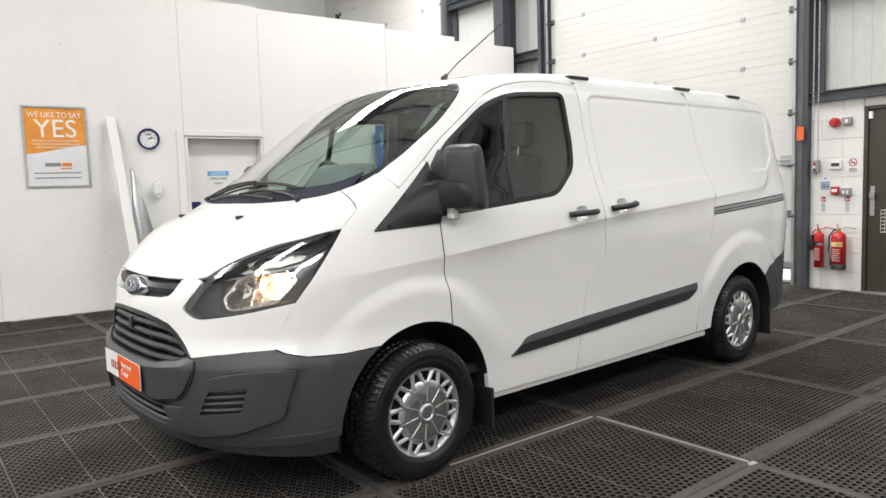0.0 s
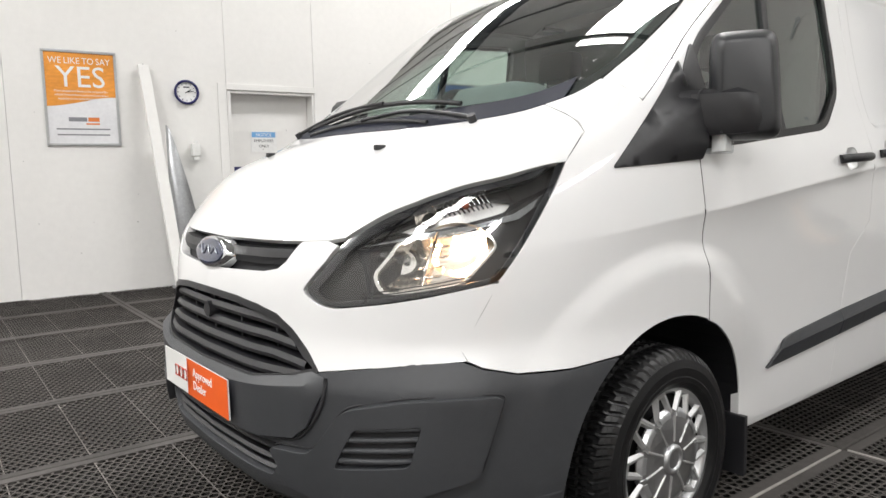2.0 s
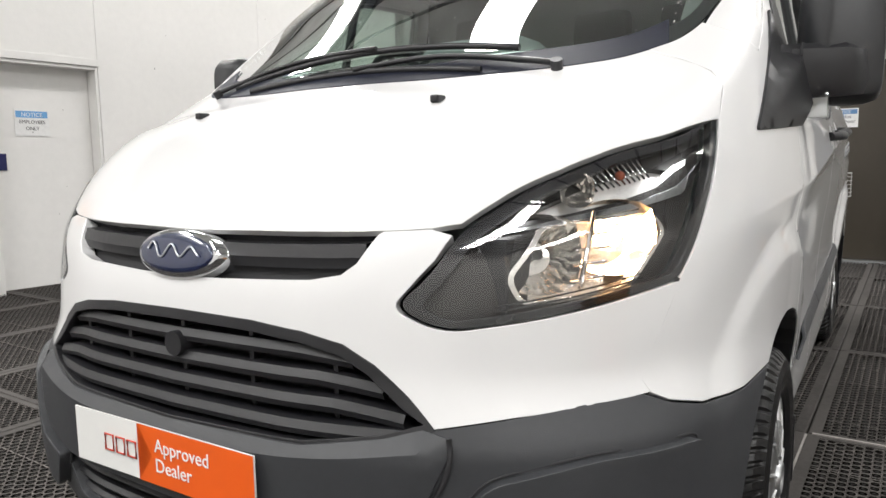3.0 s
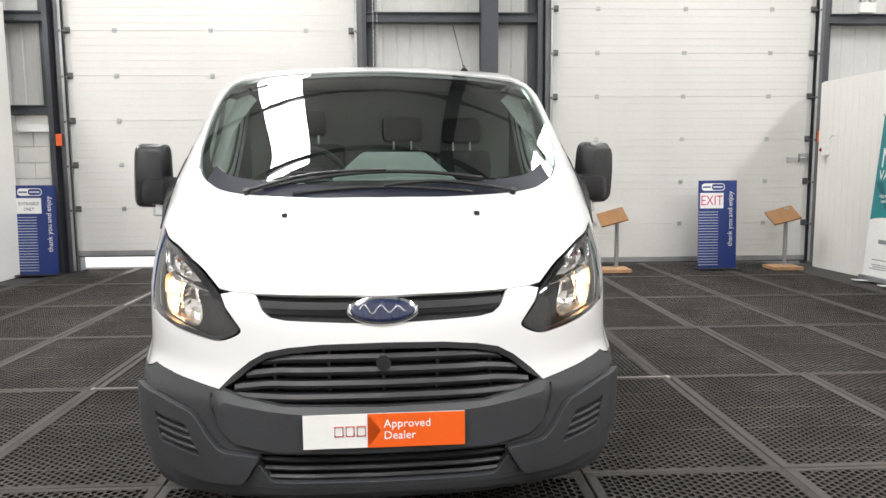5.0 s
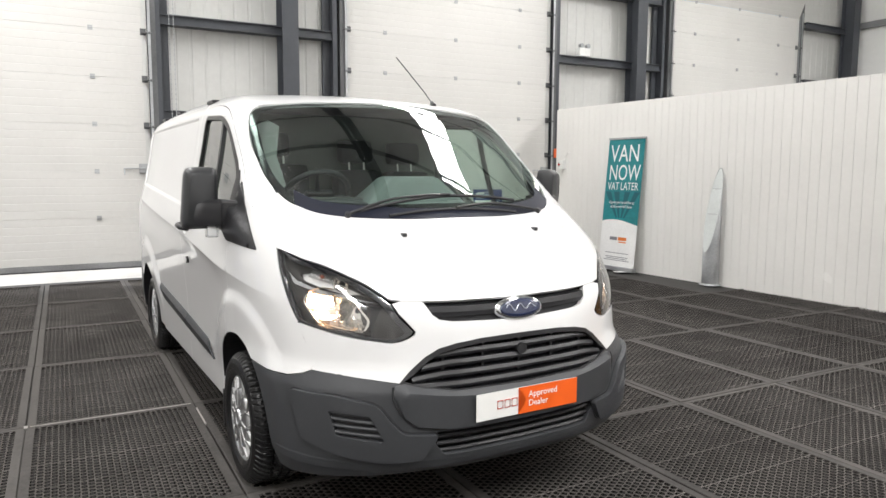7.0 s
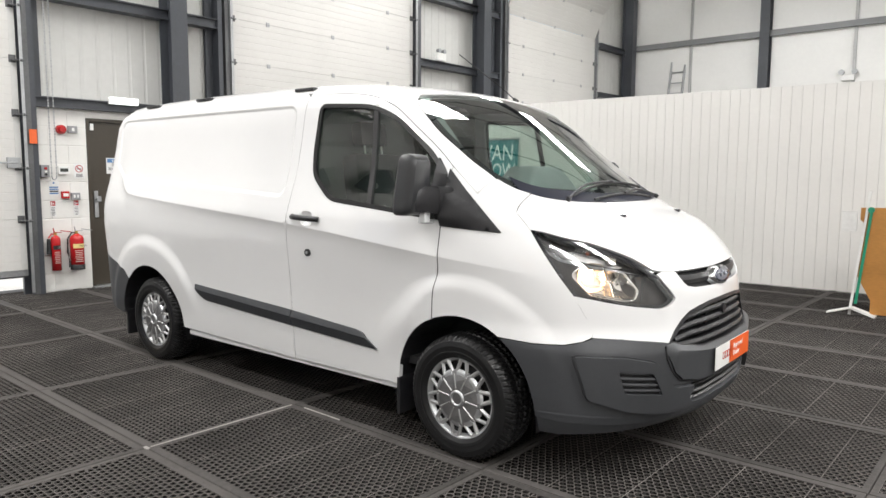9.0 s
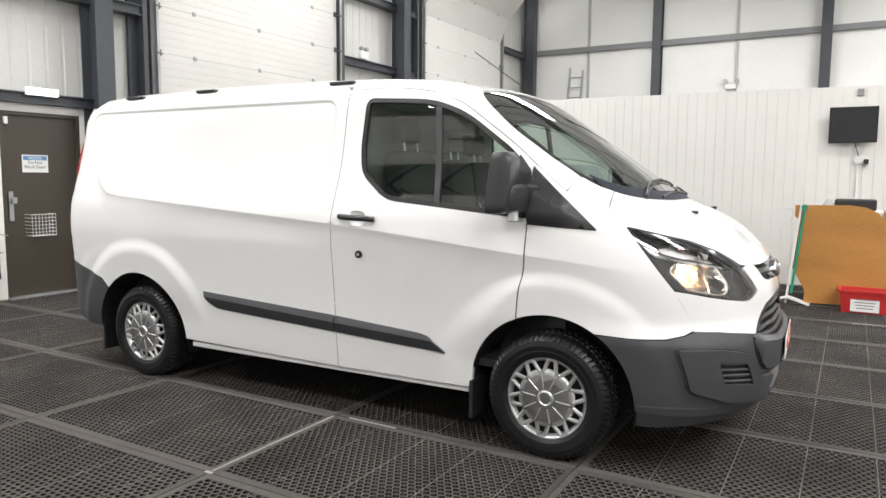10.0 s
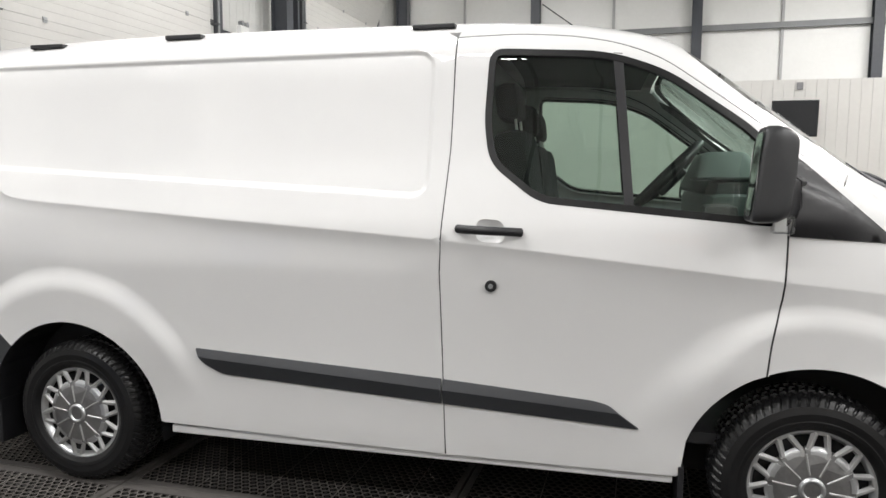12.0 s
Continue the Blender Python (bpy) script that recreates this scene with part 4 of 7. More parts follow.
WOOD = material("orange_plywood", (0.47, 0.22, 0.055), 0.42, vary=0.22, scale=2.5, bump=0.0004, bump_scale=120, stretch=(1.5, 1, 5))
desk = framed("counter", pose(-0.76, -4.62, 0.0), "orange plywood counter with a rounded end", "counter")
prof = [(0.035, 1.10), (-0.50, 1.11), (-0.64, 1.09), (-0.76, 1.03), (-0.85, 0.92), (-0.885, 0.80), (-0.90, 0.04), (-0.10, 0.02), (-0.10, 0.16), (0.03, 0.40), (0.01, 0.88), (-0.005, 0.94), (0.035, 0.98)]
bm = bmesh.new()
v0 = [bm.verts.new((x, 0.0, z)) for x, z in prof]
v1 = [bm.verts.new((x, -0.03, z)) for x, z in prof]
bm.faces.new(v0)
bm.faces.new(v1[::-1])
for i in range(len(prof)):
    j = (i + 1) % len(prof)
    bm.faces.new((v0[i], v0[j], v1[j], v1[i]))
part("front_panel", bm, WOOD, desk)
part("desk_top", add_box(bmesh.new(), -0.80, 0.0, -0.60, -0.035, 1.02, 1.05, 0.004), WHITE_WALL, desk)
part("side_panel", add_box(bmesh.new(), -0.84, -0.81, -0.60, -0.035, 0.0, 1.05, 0.004), WOOD, desk)
tagged(part("printer", add_box(bmesh.new(), -1.50, -1.10, -5.10, -4.75, 1.052, 1.17, 0.02), plain("black_case", (0.02, 0.02, 0.022), 0.4), None), "black printer on the counter", "printer")
tagged(part("paper_tray", add_box(bmesh.new(), -1.02, -0.80, -5.00, -4.72, 1.052, 1.085, 0.006), GREY_BOX, None), "grey paper tray on the counter", "tray")
b = bmesh.new()
bmesh.ops.create_icosphere(b, subdivisions=2, radius=0.06, matrix=pose(-1.05, -4.82, 1.105))
for v in b.verts:
    v.co += Vector(noise.noise_vector(v.co * 14)) * 0.03
tagged(part("plastic_bag", b, LENS_GLASS, None, smooth=True), "crumpled clear plastic bag on the counter", "bag")

gs = framed("mop_stand", pose(-0.70, -4.60, 0.0), "white and green stand leaning on splayed feet", "stand")
GREEN = plain("green_plastic", (0.02, 0.30, 0.17), 0.3)
part("white_post", add_box(bmesh.new(), -0.012, 0.012, -0.02, 0.0, 0.0, 1.28, 0.002, pose(0.02, 0, 0, 0, -5.5, 0)), WHITE_PL, gs)
part("green_post", add_box(bmesh.new(), -0.052, -0.026, -0.02, -0.002, 0.12, 1.10, 0.004, pose(0.02, 0, 0, 0, -5.5, 0)), GREEN, gs)
part("green_ring", add_cyl(bmesh.new(), (-0.12, -0.012, 1.08), (-0.12, 0.008, 1.08), 0.030, 20), GREEN, gs)
part("plate", add_box(bmesh.new(), 0.0, 0.14, -0.02, -0.005, 0.86, 1.06, 0.004), WHITE_PL, gs)
for s in (-1, 1):
    part("foot", add_box(bmesh.new(), 0.0, 0.23, -0.05, 0.05, -0.008, 0.008, 0.003, pose(0, 0, 0.075, 0, 18, 0 if s > 0 else 180)), WHITE_PL, gs)
crate = framed("red_crate", pose(-1.43, -4.47, 0.0), "red plastic crate with a white paper notice", "crate")
RED_PL = plain("red_plastic", (0.55, 0.03, 0.03), 0.35)
V, F = [], []
for z, w, d in ((0.0, 0.20, 0.13), (0.24, 0.225, 0.15), (0.24, 0.24, 0.165), (0.215, 0.24, 0.165), (0.24, 0.213, 0.14), (0.01, 0.19, 0.12)):
    V += [(-w, -d, z), (w, -d, z), (w, d, z), (-w, d, z)]
F = [(0, 3, 2, 1)]
for a, b_ in ((0, 1), (1, 2), (2, 3)):
    F += [(4 * a + k, 4 * a + (k + 1) % 4, 4 * b_ + (k + 1) % 4, 4 * b_ + k) for k in range(4)]
F += [(4 + k, 16 + k, 16 + (k + 1) % 4, 4 + (k + 1) % 4) for k in range(4)] + [(16 + k, 20 + k, 20 + (k + 1) % 4, 16 + (k + 1) % 4) for k in range(4)] + [(20, 21, 22, 23)]
mesh_ob("tub", V, F, RED_PL, crate)
pp = empty("paper")
pp.parent = crate
pp.matrix_local = pose(0.12, 0.152, 0.02) @ FACE_NORTH @ pose(0, 0, 0, -5, 0, 0)
rect("sheet", 0, 0.26, 0, 0.20, MATS["sign_white"], pp, 0, 0.001)
word("ATTENTION DRIVERS", 0.13, 0.155, 0.024, MATS["dark_ink"], pp, 0.002, "CENTER", 0.85)
bars(pp, 0.03, 0.23, (0.12, 0.09, 0.06, 0.03), 0.010, GREYINK, 0.0014)
BROWN_PAPER = material("brown_card", (0.36, 0.22, 0.12), 0.75, vary=0.15, bump=0.002, bump_scale=25)
cb = framed("cardboard_box", pose(-1.95, -5.35, 0.0, 0, 0, 8), "open brown cardboard box with greenery inside", "box")
for x0, x1, y0, y1 in ((-0.24, 0.24, -0.18, -0.174), (-0.24, 0.24, 0.174, 0.18), (-0.24, -0.234, -0.173, 0.173), (0.234, 0.24, -0.173, 0.173)):
    part("box_side", add_box(bmesh.new(), x0, x1, y0, y1, 0.0, 0.72), BROWN_PAPER, cb)
part("box_base", add_box(bmesh.new(), -0.233, 0.233, -0.173, 0.173, 0.0, 0.006), BROWN_PAPER, cb)
part("box_flap", add_box(bmesh.new(), -0.24, 0.24, 0.0, 0.006, 0.0, 0.16, 0, pose(0, 0.18, 0.72, -62, 0, 0)), BROWN_PAPER, cb)
bag = framed("paper_bag", pose(-1.72, -5.02, 0.0, 0, 0, 6), "brown paper carrier bag with a dark print", "bag")
b = bmesh.new()
add_box(b, -0.17, 0.17, -0.09, 0.09, 0.0, 0.40, 0.01)
bmesh.ops.subdivide_edges(b, edges=b.edges[:], cuts=3, use_grid_fill=True)
for v in b.verts:
    v.co += Vector(noise.noise_vector(v.co * 9)) * 0.012
part("bag_body", b, BROWN_PAPER, bag, smooth=True)
rect("dark_print", -0.15, 0.05, 0.12, 0.22, GREYINK, bag, 0.0).matrix_local = pose(0, 0.104, 0.0) @ FACE_NORTH
rect("print_bar", -0.13, 0.03, 0.15, 0.19, MATS["sign_white"], bag, 0.0025).matrix_local = pose(0, 0.104, 0.0) @ FACE_NORTH
LEAF = material("dark_green_leaf", (0.035, 0.075, 0.025), 0.5, vary=0.5, scale=20)
b = bmesh.new()
rg = random.Random(5)
for k in range(220):
    m = pose(-1.95 + rg.uniform(-0.2, 0.2), -5.35 + rg.uniform(-0.15, 0.15), 0.66 + rg.uniform(0, 0.16), rg.uniform(0, 360), rg.uniform(0, 360), rg.uniform(0, 360))
    vs = [b.verts.new(m @ Vector(p)) for p in ((0, 0, 0), (0.012, 0.02, 0.004), (0, 0.06, 0), (-0.012, 0.02, 0.004))]
    b.faces.new(vs)
tagged(part("greenery", b, LEAF, None), "dark green artificial sprigs in the cardboard box", "plant", kind="stuff")
for nm, x, y, z, sx, sy, sz, col, lab in (("plastic_sack", -2.28, -5.15, 0.14, 0.24, 0.18, 0.16, (0.06, 0.20, 0.02), "full green plastic sack on the floor"), ("shopping_bag", -2.22, -5.22, 0.42, 0.20, 0.14, 0.10, (0.50, 0.03, 0.06), "red and white plastic bag on a sack")):
    b = bmesh.new()
    bmesh.ops.create_icosphere(b, subdivisions=4, radius=1.0)
    for v in b.verts:
        f = 1 + 0.16 * noise.noise(v.co * 2.1) + 0.05 * noise.noise(v.co * 7)
        v.co = Vector((x + v.co.x * sx * f, y + v.co.y * sy * f, max(z + v.co.z * sz * f, 0.002)))
    tagged(part(nm, b, plain(nm + "_skin", col, 0.3, vary=0.3), None, smooth=True), lab, "bag")

# ---- beyond the side partition ----
for x, w in ((6.7, 0.2), (3.22, 0.22), (-0.55, 0.22), (-4.3, 0.22)):
    b = bmesh.new()
    add_box(b, x - w / 2, x + w / 2, FAR + 0.02, FAR + 0.036, -0.02, CEIL)
    add_box(b, x - 0.008, x + 0.008, FAR + 0.036, FAR + 0.23, -0.02, CEIL)
    add_box(b, x - w / 2, x + w / 2, FAR + 0.23, FAR + 0.246, -0.02, CEIL)
    tagged(part("steel_column", b, STEEL_GREY), "dark grey steel column on the far wall", "column", "far wall columns", "structure")
for z in (4.72, 3.0):
    tagged(box("sheeting_rail", BACK, 6.9, FAR + 0.003, FAR + 0.12, z, z + 0.13, plain("grey_rail", (0.22, 0.225, 0.23), 0.45)), "grey steel rail along the far wall", "rail", "far wall rails", "structure")
for x in (5.05, 1.35, -2.4):
    tagged(box("sag_bar", x - 0.03, x + 0.03, FAR + 0.003, FAR + 0.05, -0.02, CEIL, plain("pale_grey_bar", (0.42, 0.42, 0.42), 0.45)), "thin grey upright on the far wall", "bar", "far wall uprights", "structure")
lad = framed("ladder", pose(5.38, -13.6, 0.0, 12, 0, 0), "old aluminium ladder leaning behind the partition", "ladder")
for x in (-0.18, 0.18):
    part("stile", add_box(bmesh.new(), x - 0.02, x + 0.02, -0.035, 0.035, 0.0, 4.35 + 0.1 * (x > 0), 0.004), STEEL, lad)
for k in range(15):
    cyl("rung", (-0.16, 0, 0.25 + 0.28 * k), (0.16, 0, 0.25 + 0.28 * k), 0.016, STEEL, lad, 10)

# ---- under the roof ----
for k in range(13):
    x = 6.6 - 1.2 * k
    b = bmesh.new()
    add_box(b, x - 0.03, x + 0.03, FAR, 12.0, CEIL - 0.135, CEIL - 0.125)
    add_box(b, x - 0.03, x - 0.024, FAR, 12.0, CEIL - 0.125, CEIL - 0.06)
    tagged(part("purlin", b, TRACK), "dull grey steel roof purlin", "purlin", "roof purlins", "structure")
for y in (5.40, -1.235, -7.80):
    b = bmesh.new()
    add_box(b, BACK, 6.4, y - 0.09, y + 0.09, CEIL - 0.70, CEIL - 0.68)
    add_box(b, BACK, 6.4, y - 0.006, y + 0.006, CEIL - 0.68, CEIL - 0.29)
    add_box(b, BACK, 6.4, y - 0.09, y + 0.09, CEIL - 0.29, CEIL - 0.27)
    tagged(part("rafter", b, STEEL_GREY), "dark grey steel roof beam", "beam", "roof beams", "structure")

# ---- the van ----
# Its own axes: x to the rear from the front axle, y to its right, z up.
VAN = pose(0.0014, -0.016, 0.0, 0, 0, 1.89)
van = empty("van", VAN, label="white panel van with grey plastic bumpers and lit headlights", category="van")

top_c = spline([(-1.05, 0.80), (-0.98, 0.90), (-0.90, 0.985), (-0.80, 1.075), (-0.68, 1.165), (-0.55, 1.232), (-0.44, 1.277), (-0.30, 1.374), (-0.15, 1.481), (0.02, 1.600), (0.20, 1.724), (0.36, 1.826), (0.48, 1.888), (0.62, 1.922), (0.85, 1.952), (1.30, 1.976), (2.40, 1.985), (3.20, 1.972), (3.75, 1.935)])
crown = spline([(-1.0, 0.10), (-0.45, 0.14), (-0.30, 0.192), (-0.15, 0.215), (0.02, 0.195), (0.20, 0.167), (0.36, 0.132), (0.50, 0.10), (0.90, 0.06), (3.8, 0.05)])
plan_f = spline([(0.0, 0.0), (0.26, 0.012), (0.5, 0.075), (0.65, 0.155), (0.77, 0.265), (0.86, 0.40), (0.93, 0.60), (0.99, 0.90)])
nose = spline([(0.20, -0.90), (0.27, -0.95), (0.36, -0.980), (0.50, -0.990), (0.60, -0.988), (0.66, -0.976), (0.74, -0.964), (0.85, -0.952), (0.93, -0.936), (1.0, -0.90), (1.2, -0.75)])
half_w = spline([(-1.0, 0.905), (-0.55, 0.955), (-0.2, 0.975), (0.2, 0.985), (1.5, 0.987), (2.7, 0.984), (3.3, 0.974), (3.55, 0.958), (3.7, 0.922), (3.82, 0.86)])
tumble = spline([(0.20, -0.075), (0.30, -0.055), (0.46, -0.045), (0.70, -0.036), (0.90, -0.022), (1.02, -0.014), (1.15, -0.020), (1.28, -0.048), (1.42, -0.085), (1.60, -0.122), (1.81, -0.160), (1.92, -0.20)])
crease = spline([(-1.0, 0.915), (-0.56, 0.945), (0.115, 1.008), (1.28, 1.118), (2.16, 1.178), (2.8, 1.222), (3.2, 1.257), (3.30, 1.312), (3.38, 1.39), (3.6, 1.60)])
rear_x = spline([(0.2, 3.78), (0.47, 3.835), (0.78, 3.856), (1.0, 3.855), (1.2, 3.835), (1.4, 3.798), (1.6, 3.762), (1.75, 3.742), (1.84, 3.70), (1.95, 3.60)])


def smax(a, b, k):
    h = np.clip(1 - np.abs(a - b) / k, 0, 1)
    return np.maximum(a, b) + 0.25 * k * h * h


def low_front(z):
    t = np.clip((0.735 - z) / 0.13, 0, 1)
    return t * t * (3 - 2 * t)


def side_w(x, z):
    w = half_w(x) + tumble(z)
    d = z - crease(x)
    w = w + 0.019 * np.clip((3.44 - x) / 0.22, 0, 1) * np.where(d > 0, np.exp(-np.maximum(d, 0) / 0.20), np.exp(np.minimum(d, 0) / 0.044))
    zl, zh = 1.276 + (x - 1.33) * 0.053, 1.815
    dx = np.maximum(1.40 - x, x - 3.45)
    dz = np.maximum(zl + 0.06 - z, z - (zh - 0.06))
    dist = np.hypot(np.maximum(dx, 0), np.maximum(dz, 0)) + np.minimum(np.maximum(dx, dz), 0) - 0.06
    dist = np.maximum(dist, (x - 3.365) * 0.55 - (z - 1.385) * 0.835)
    t = np.clip(0.5 - dist / 0.020, 0, 1)
    w = w - 0.010 * t * t * (3 - 2 * t)
    # flared arches: a rounded shoulder that runs out low down towards the doors
    for cx, ro, wide, doorward in ((0.0, 0.640, 0.085, 1), (2.93, 0.668, 0.105, -1)):
        r = np.hypot(x - cx, z - 0.30)
        soft = wide + (0.10 * np.clip((x - 0.14) / 0.25, 0, 1) if cx == 0.0 else 0.0)
        t = np.clip((ro - r) / soft, 0, 1)
        low = np.clip((z - 0.40) / 0.32, 0, 1)
        low = np.where((x - cx) * doorward > 0, low * low * (3 - 2 * low), np.clip((z - 0.15) / 0.25, 0, 1))
        w = w + (0.027 + 0.012 * np.clip(-x / 0.2, 0, 1) if cx == 0.0 else 0.022) * t * t * (3 - 2 * t) * low
    # fuller corners of the front bumper
    return w + 0.026 * low_front(z) * np.clip((-0.30 - x) / 0.25, 0, 1)


def body(x, y, z):
    """Less than nought inside the bodywork."""
    y = np.abs(y)
    side = y - side_w(x, z)
    front = (nose(z) + plan_f(y) * (1 - 0.17 * low_front(z)) - x) / np.sqrt(1 + (plan_f(y + 0.01) - plan_f(y - 0.01)) ** 2 * 2500)
    sl = (top_c(x + 0.02) - top_c(x - 0.02)) / 0.04
    top = (z - top_c(x) + crown(x) * y**2) / np.sqrt(1 + sl**2)
    rear = x - rear_x(z) + 0.12 * y**2
    f = smax(side, top, 0.14)
    f = smax(f, front, 0.07)
    return smax(f, rear, 0.08)


def shoot(axis, a, b):
    """Meets the bodywork along an axis from outside: 'y' from (x, z), 'x' from (y, z), 'z' from (x, y)."""
    a, b = np.asarray(a, float), np.asarray(b, float)
    if axis == "y":
        lo, hi, fn = np.full(a.shape, 0.05), np.full(a.shape, 1.2), lambda v: body(a, v, b)
    elif axis == "x":
        lo, hi, fn = np.full(a.shape, 1.0), np.full(a.shape, -1.4), lambda v: body(v, a, b)
    else:
        lo, hi, fn = np.full(a.shape, 0.5), np.full(a.shape, 2.4), lambda v: body(a, b, v)
    for _ in range(34):
        mid = (lo + hi) / 2
        inside = fn(mid) < 0
        lo, hi = np.where(inside, mid, lo), np.where(inside, hi, mid)
    v = (lo + hi) / 2
    if axis == "y":
        return np.stack([a, v, b], -1)
    return np.stack([v, a, b], -1) if axis == "x" else np.stack([a, b, v], -1)


def normals_of(p):
    e = 0.002
    x, y, z = p.T
    g = np.stack([body(x + e, y, z) - body(x - e, y, z), body(x, y + e, z) - body(x, y - e, z), body(x, y, z + e) - body(x, y, z - e)], -1)
    return g / np.maximum(np.linalg.norm(g, axis=1, keepdims=True), 1e-9)


def inside_poly(pts, poly):
    x, y = pts[:, 0], pts[:, 1]
    c = np.zeros(len(pts), bool)
    j = len(poly) - 1
    for i in range(len(poly)):
        xi, yi, xj, yj = *poly[i], *poly[j]
        hit = ((yi > y) != (yj > y)) & (x < (xj - xi) * (y - yi) / (yj - yi + 1e-12) + xi)
        c ^= hit
        j = i
    return c


def dense(poly, step):
    out = []
    for i in range(len(poly)):
        a, b = np.array(poly[i], float), np.array(poly[(i + 1) % len(poly)], float)
        n = max(1, int(math.ceil(np.linalg.norm(b - a) / step)))
        out += [a + (b - a) * k / n for k in range(n)]
    return np.array(out)


def flat_fill(outline, holes, step, lines=()):
    """Triangles over an outline with holes, with inner points on a grid and along given lines."""
    from mathutils import geometry
    loops = [dense(outline, step)] + [dense(h, step) for h in holes]
    allp = np.vstack(loops)
    x0, y0 = loops[0].min(0)
    x1, y1 = loops[0].max(0)
    cut = []
    for l in lines:
        t = np.r_[0, np.cumsum(np.linalg.norm(np.diff(l, axis=0), axis=1))]
        u = np.arange(0, t[-1], step * 0.8)
        q = np.stack([np.interp(u, t, l[:, 0]), np.interp(u, t, l[:, 1])], 1)
        k = inside_poly(q, loops[0])
        for h in loops[1:]:
            k &= ~inside_poly(q, h)
        if k.any():
            k[k] = np.array([np.min(np.sum((allp - w) ** 2, 1)) for w in q[k]]) > (0.008) ** 2
        cut.append((q, k))
    gx, gy = np.meshgrid(np.arange(x0 + step / 2, x1, step), np.arange(y0 + step / 2, y1, step))
    gx[1::2] += step / 2
    g = np.stack([gx.ravel(), gy.ravel()], 1)
    keep = inside_poly(g, loops[0])
    for h in loops[1:]:
        keep &= ~inside_poly(g, h)
    g = g[keep]
    if len(g):
        near = np.array([np.min(np.sum((allp - q) ** 2, 1)) for q in g])
        g = g[near > (0.45 * step) ** 2]
    if cut and len(g):
        lp = np.vstack([q[k] for q, k in cut])
        if len(lp):
            g = g[np.array([np.min(np.sum((lp - w) ** 2, 1)) for w in g]) > (0.5 * step) ** 2]
    verts = np.vstack([allp, g]) if len(g) else allp
    edges, at = [], 0
    for l in loops:
        edges += [(at + k, at + (k + 1) % len(l)) for k in range(len(l))]
        at += len(l)
    for q, k in cut:
        ids = {}
        for i in np.flatnonzero(k):
            ids[i] = len(verts)
            verts = np.vstack([verts, q[i : i + 1]])
            if i - 1 in ids:
                edges.append((ids[i - 1], ids[i]))
    res = geometry.delaunay_2d_cdt([Vector(v) for v in verts], edges, [], 0, 1e-6)
    v2 = np.array([tuple(v) for v in res[0]])
    tri = np.array([f for f in res[2] if len(f) == 3])
    cen = v2[tri].mean(1)
    ok = inside_poly(cen, loops[0])
    for h in loops[1:]:
        ok &= ~inside_poly(cen, h)
    return v2, tri[ok]


def top_normals(p):
    """Normals of the upper shape alone, without its rounding into the sides."""
    x, y, z = p.T
    g = np.stack([-(top_c(x + 0.02) - top_c(x - 0.02)) / 0.04, 2 * crown(x) * y, np.ones(len(p))], -1)
    return g / np.linalg.norm(g, axis=1, keepdims=True)


def skin(name, axis, outline, mat, parent, holes=(), lines=(), step=0.035, lift=0.0, thick=0.03, mirror=False, label="", dent=None, flow=None, crisp=0):
    """A sheet cut to an outline and laid on the bodywork, with a turned-in edge. dent: a function of the points giving metres inwards."""
    v2, tri = flat_fill(outline, holes, step, lines)
    p = shoot(axis, v2[:, 0], np.abs(v2[:, 1]) if axis == "z" else v2[:, 1])
    if axis == "x":
        p = shoot("x", np.abs(v2[:, 0]), v2[:, 1])
        p[:, 1] = v2[:, 0]
    if axis == "z":
        p[:, 1] = v2[:, 1]
    n = normals_of(p)
    p = p + n * lift
    if flow is not None:
        n = flow(p)
    if dent is not None:
        p = p - n * dent(p)[:, None]
    a, b, c = p[tri[:, 0]], p[tri[:, 1]], p[tri[:, 2]]
    fn = np.cross(b - a, c - a)
    if (fn * n[tri[:, 0]]).sum() < 0:
        tri = tri[:, ::-1]
    count = {}
    for t in tri:
        for k in range(3):
            count[(t[k], t[(k + 1) % 3])] = 1
    rim = [e for e in count if (e[1], e[0]) not in count]
    V, N, F = [*p], [*n], [tuple(t) for t in tri]
    if dent is not None:
        N = None
    if thick:
        ring = sorted({i for e in rim for i in e})
        at = {}
        # outward direction at each rim point
        out = {i: np.zeros(3) for i in ring}
        for i, j in rim:
            d = np.cross(p[j] - p[i], n[i])
            out[i] += d
            out[j] += d
        for i in ring:
            o = out[i] / max(np.linalg.norm(out[i]), 1e-9)
            at[i] = len(V)
            V += [p[i], p[i] + o * 0.0012 - n[i] * 0.0025, p[i] + o * 0.0012 - n[i] * 0.0025, p[i] - n[i] * thick]
            if N is not None:
                N += [n[i], (o + 0.4 * n[i]) / 1.08, o, o]
        for i, j in rim:
            for k in (0, 2):
                F.append((at[j] + k, at[i] + k, at[i] + k + 1, at[j] + k + 1))
    V = np.array(V)
    if mirror:
        V = V * [1, -1, 1]
        F = [f[::-1] for f in F]
        N = None if N is None else [np.array(q) * [1, -1, 1] for q in N]
    ob = mesh_ob(name, V, F, mat, parent, label, smooth=True, normals=N)
    if crisp:
        ob.data.set_sharp_from_angle(angle=radians(crisp))
    return ob


def both(name, axis, outline, mat, parent, **kw):
    """The same sheet on both sides."""
    return [skin(name, axis, outline, mat, parent, mirror=m, **kw) for m in (False, True)]


def arc(cx, cz, r, a0, a1, n=24):
    return [(cx + r * math.cos(radians(a0 + (a1 - a0) * k / n)), cz + r * math.sin(radians(a0 + (a1 - a0) * k / n))) for k in range(n + 1)]


def on_side(pts):
    p = np.array(pts, float)
    return shoot("y", p[:, 0], p[:, 1])


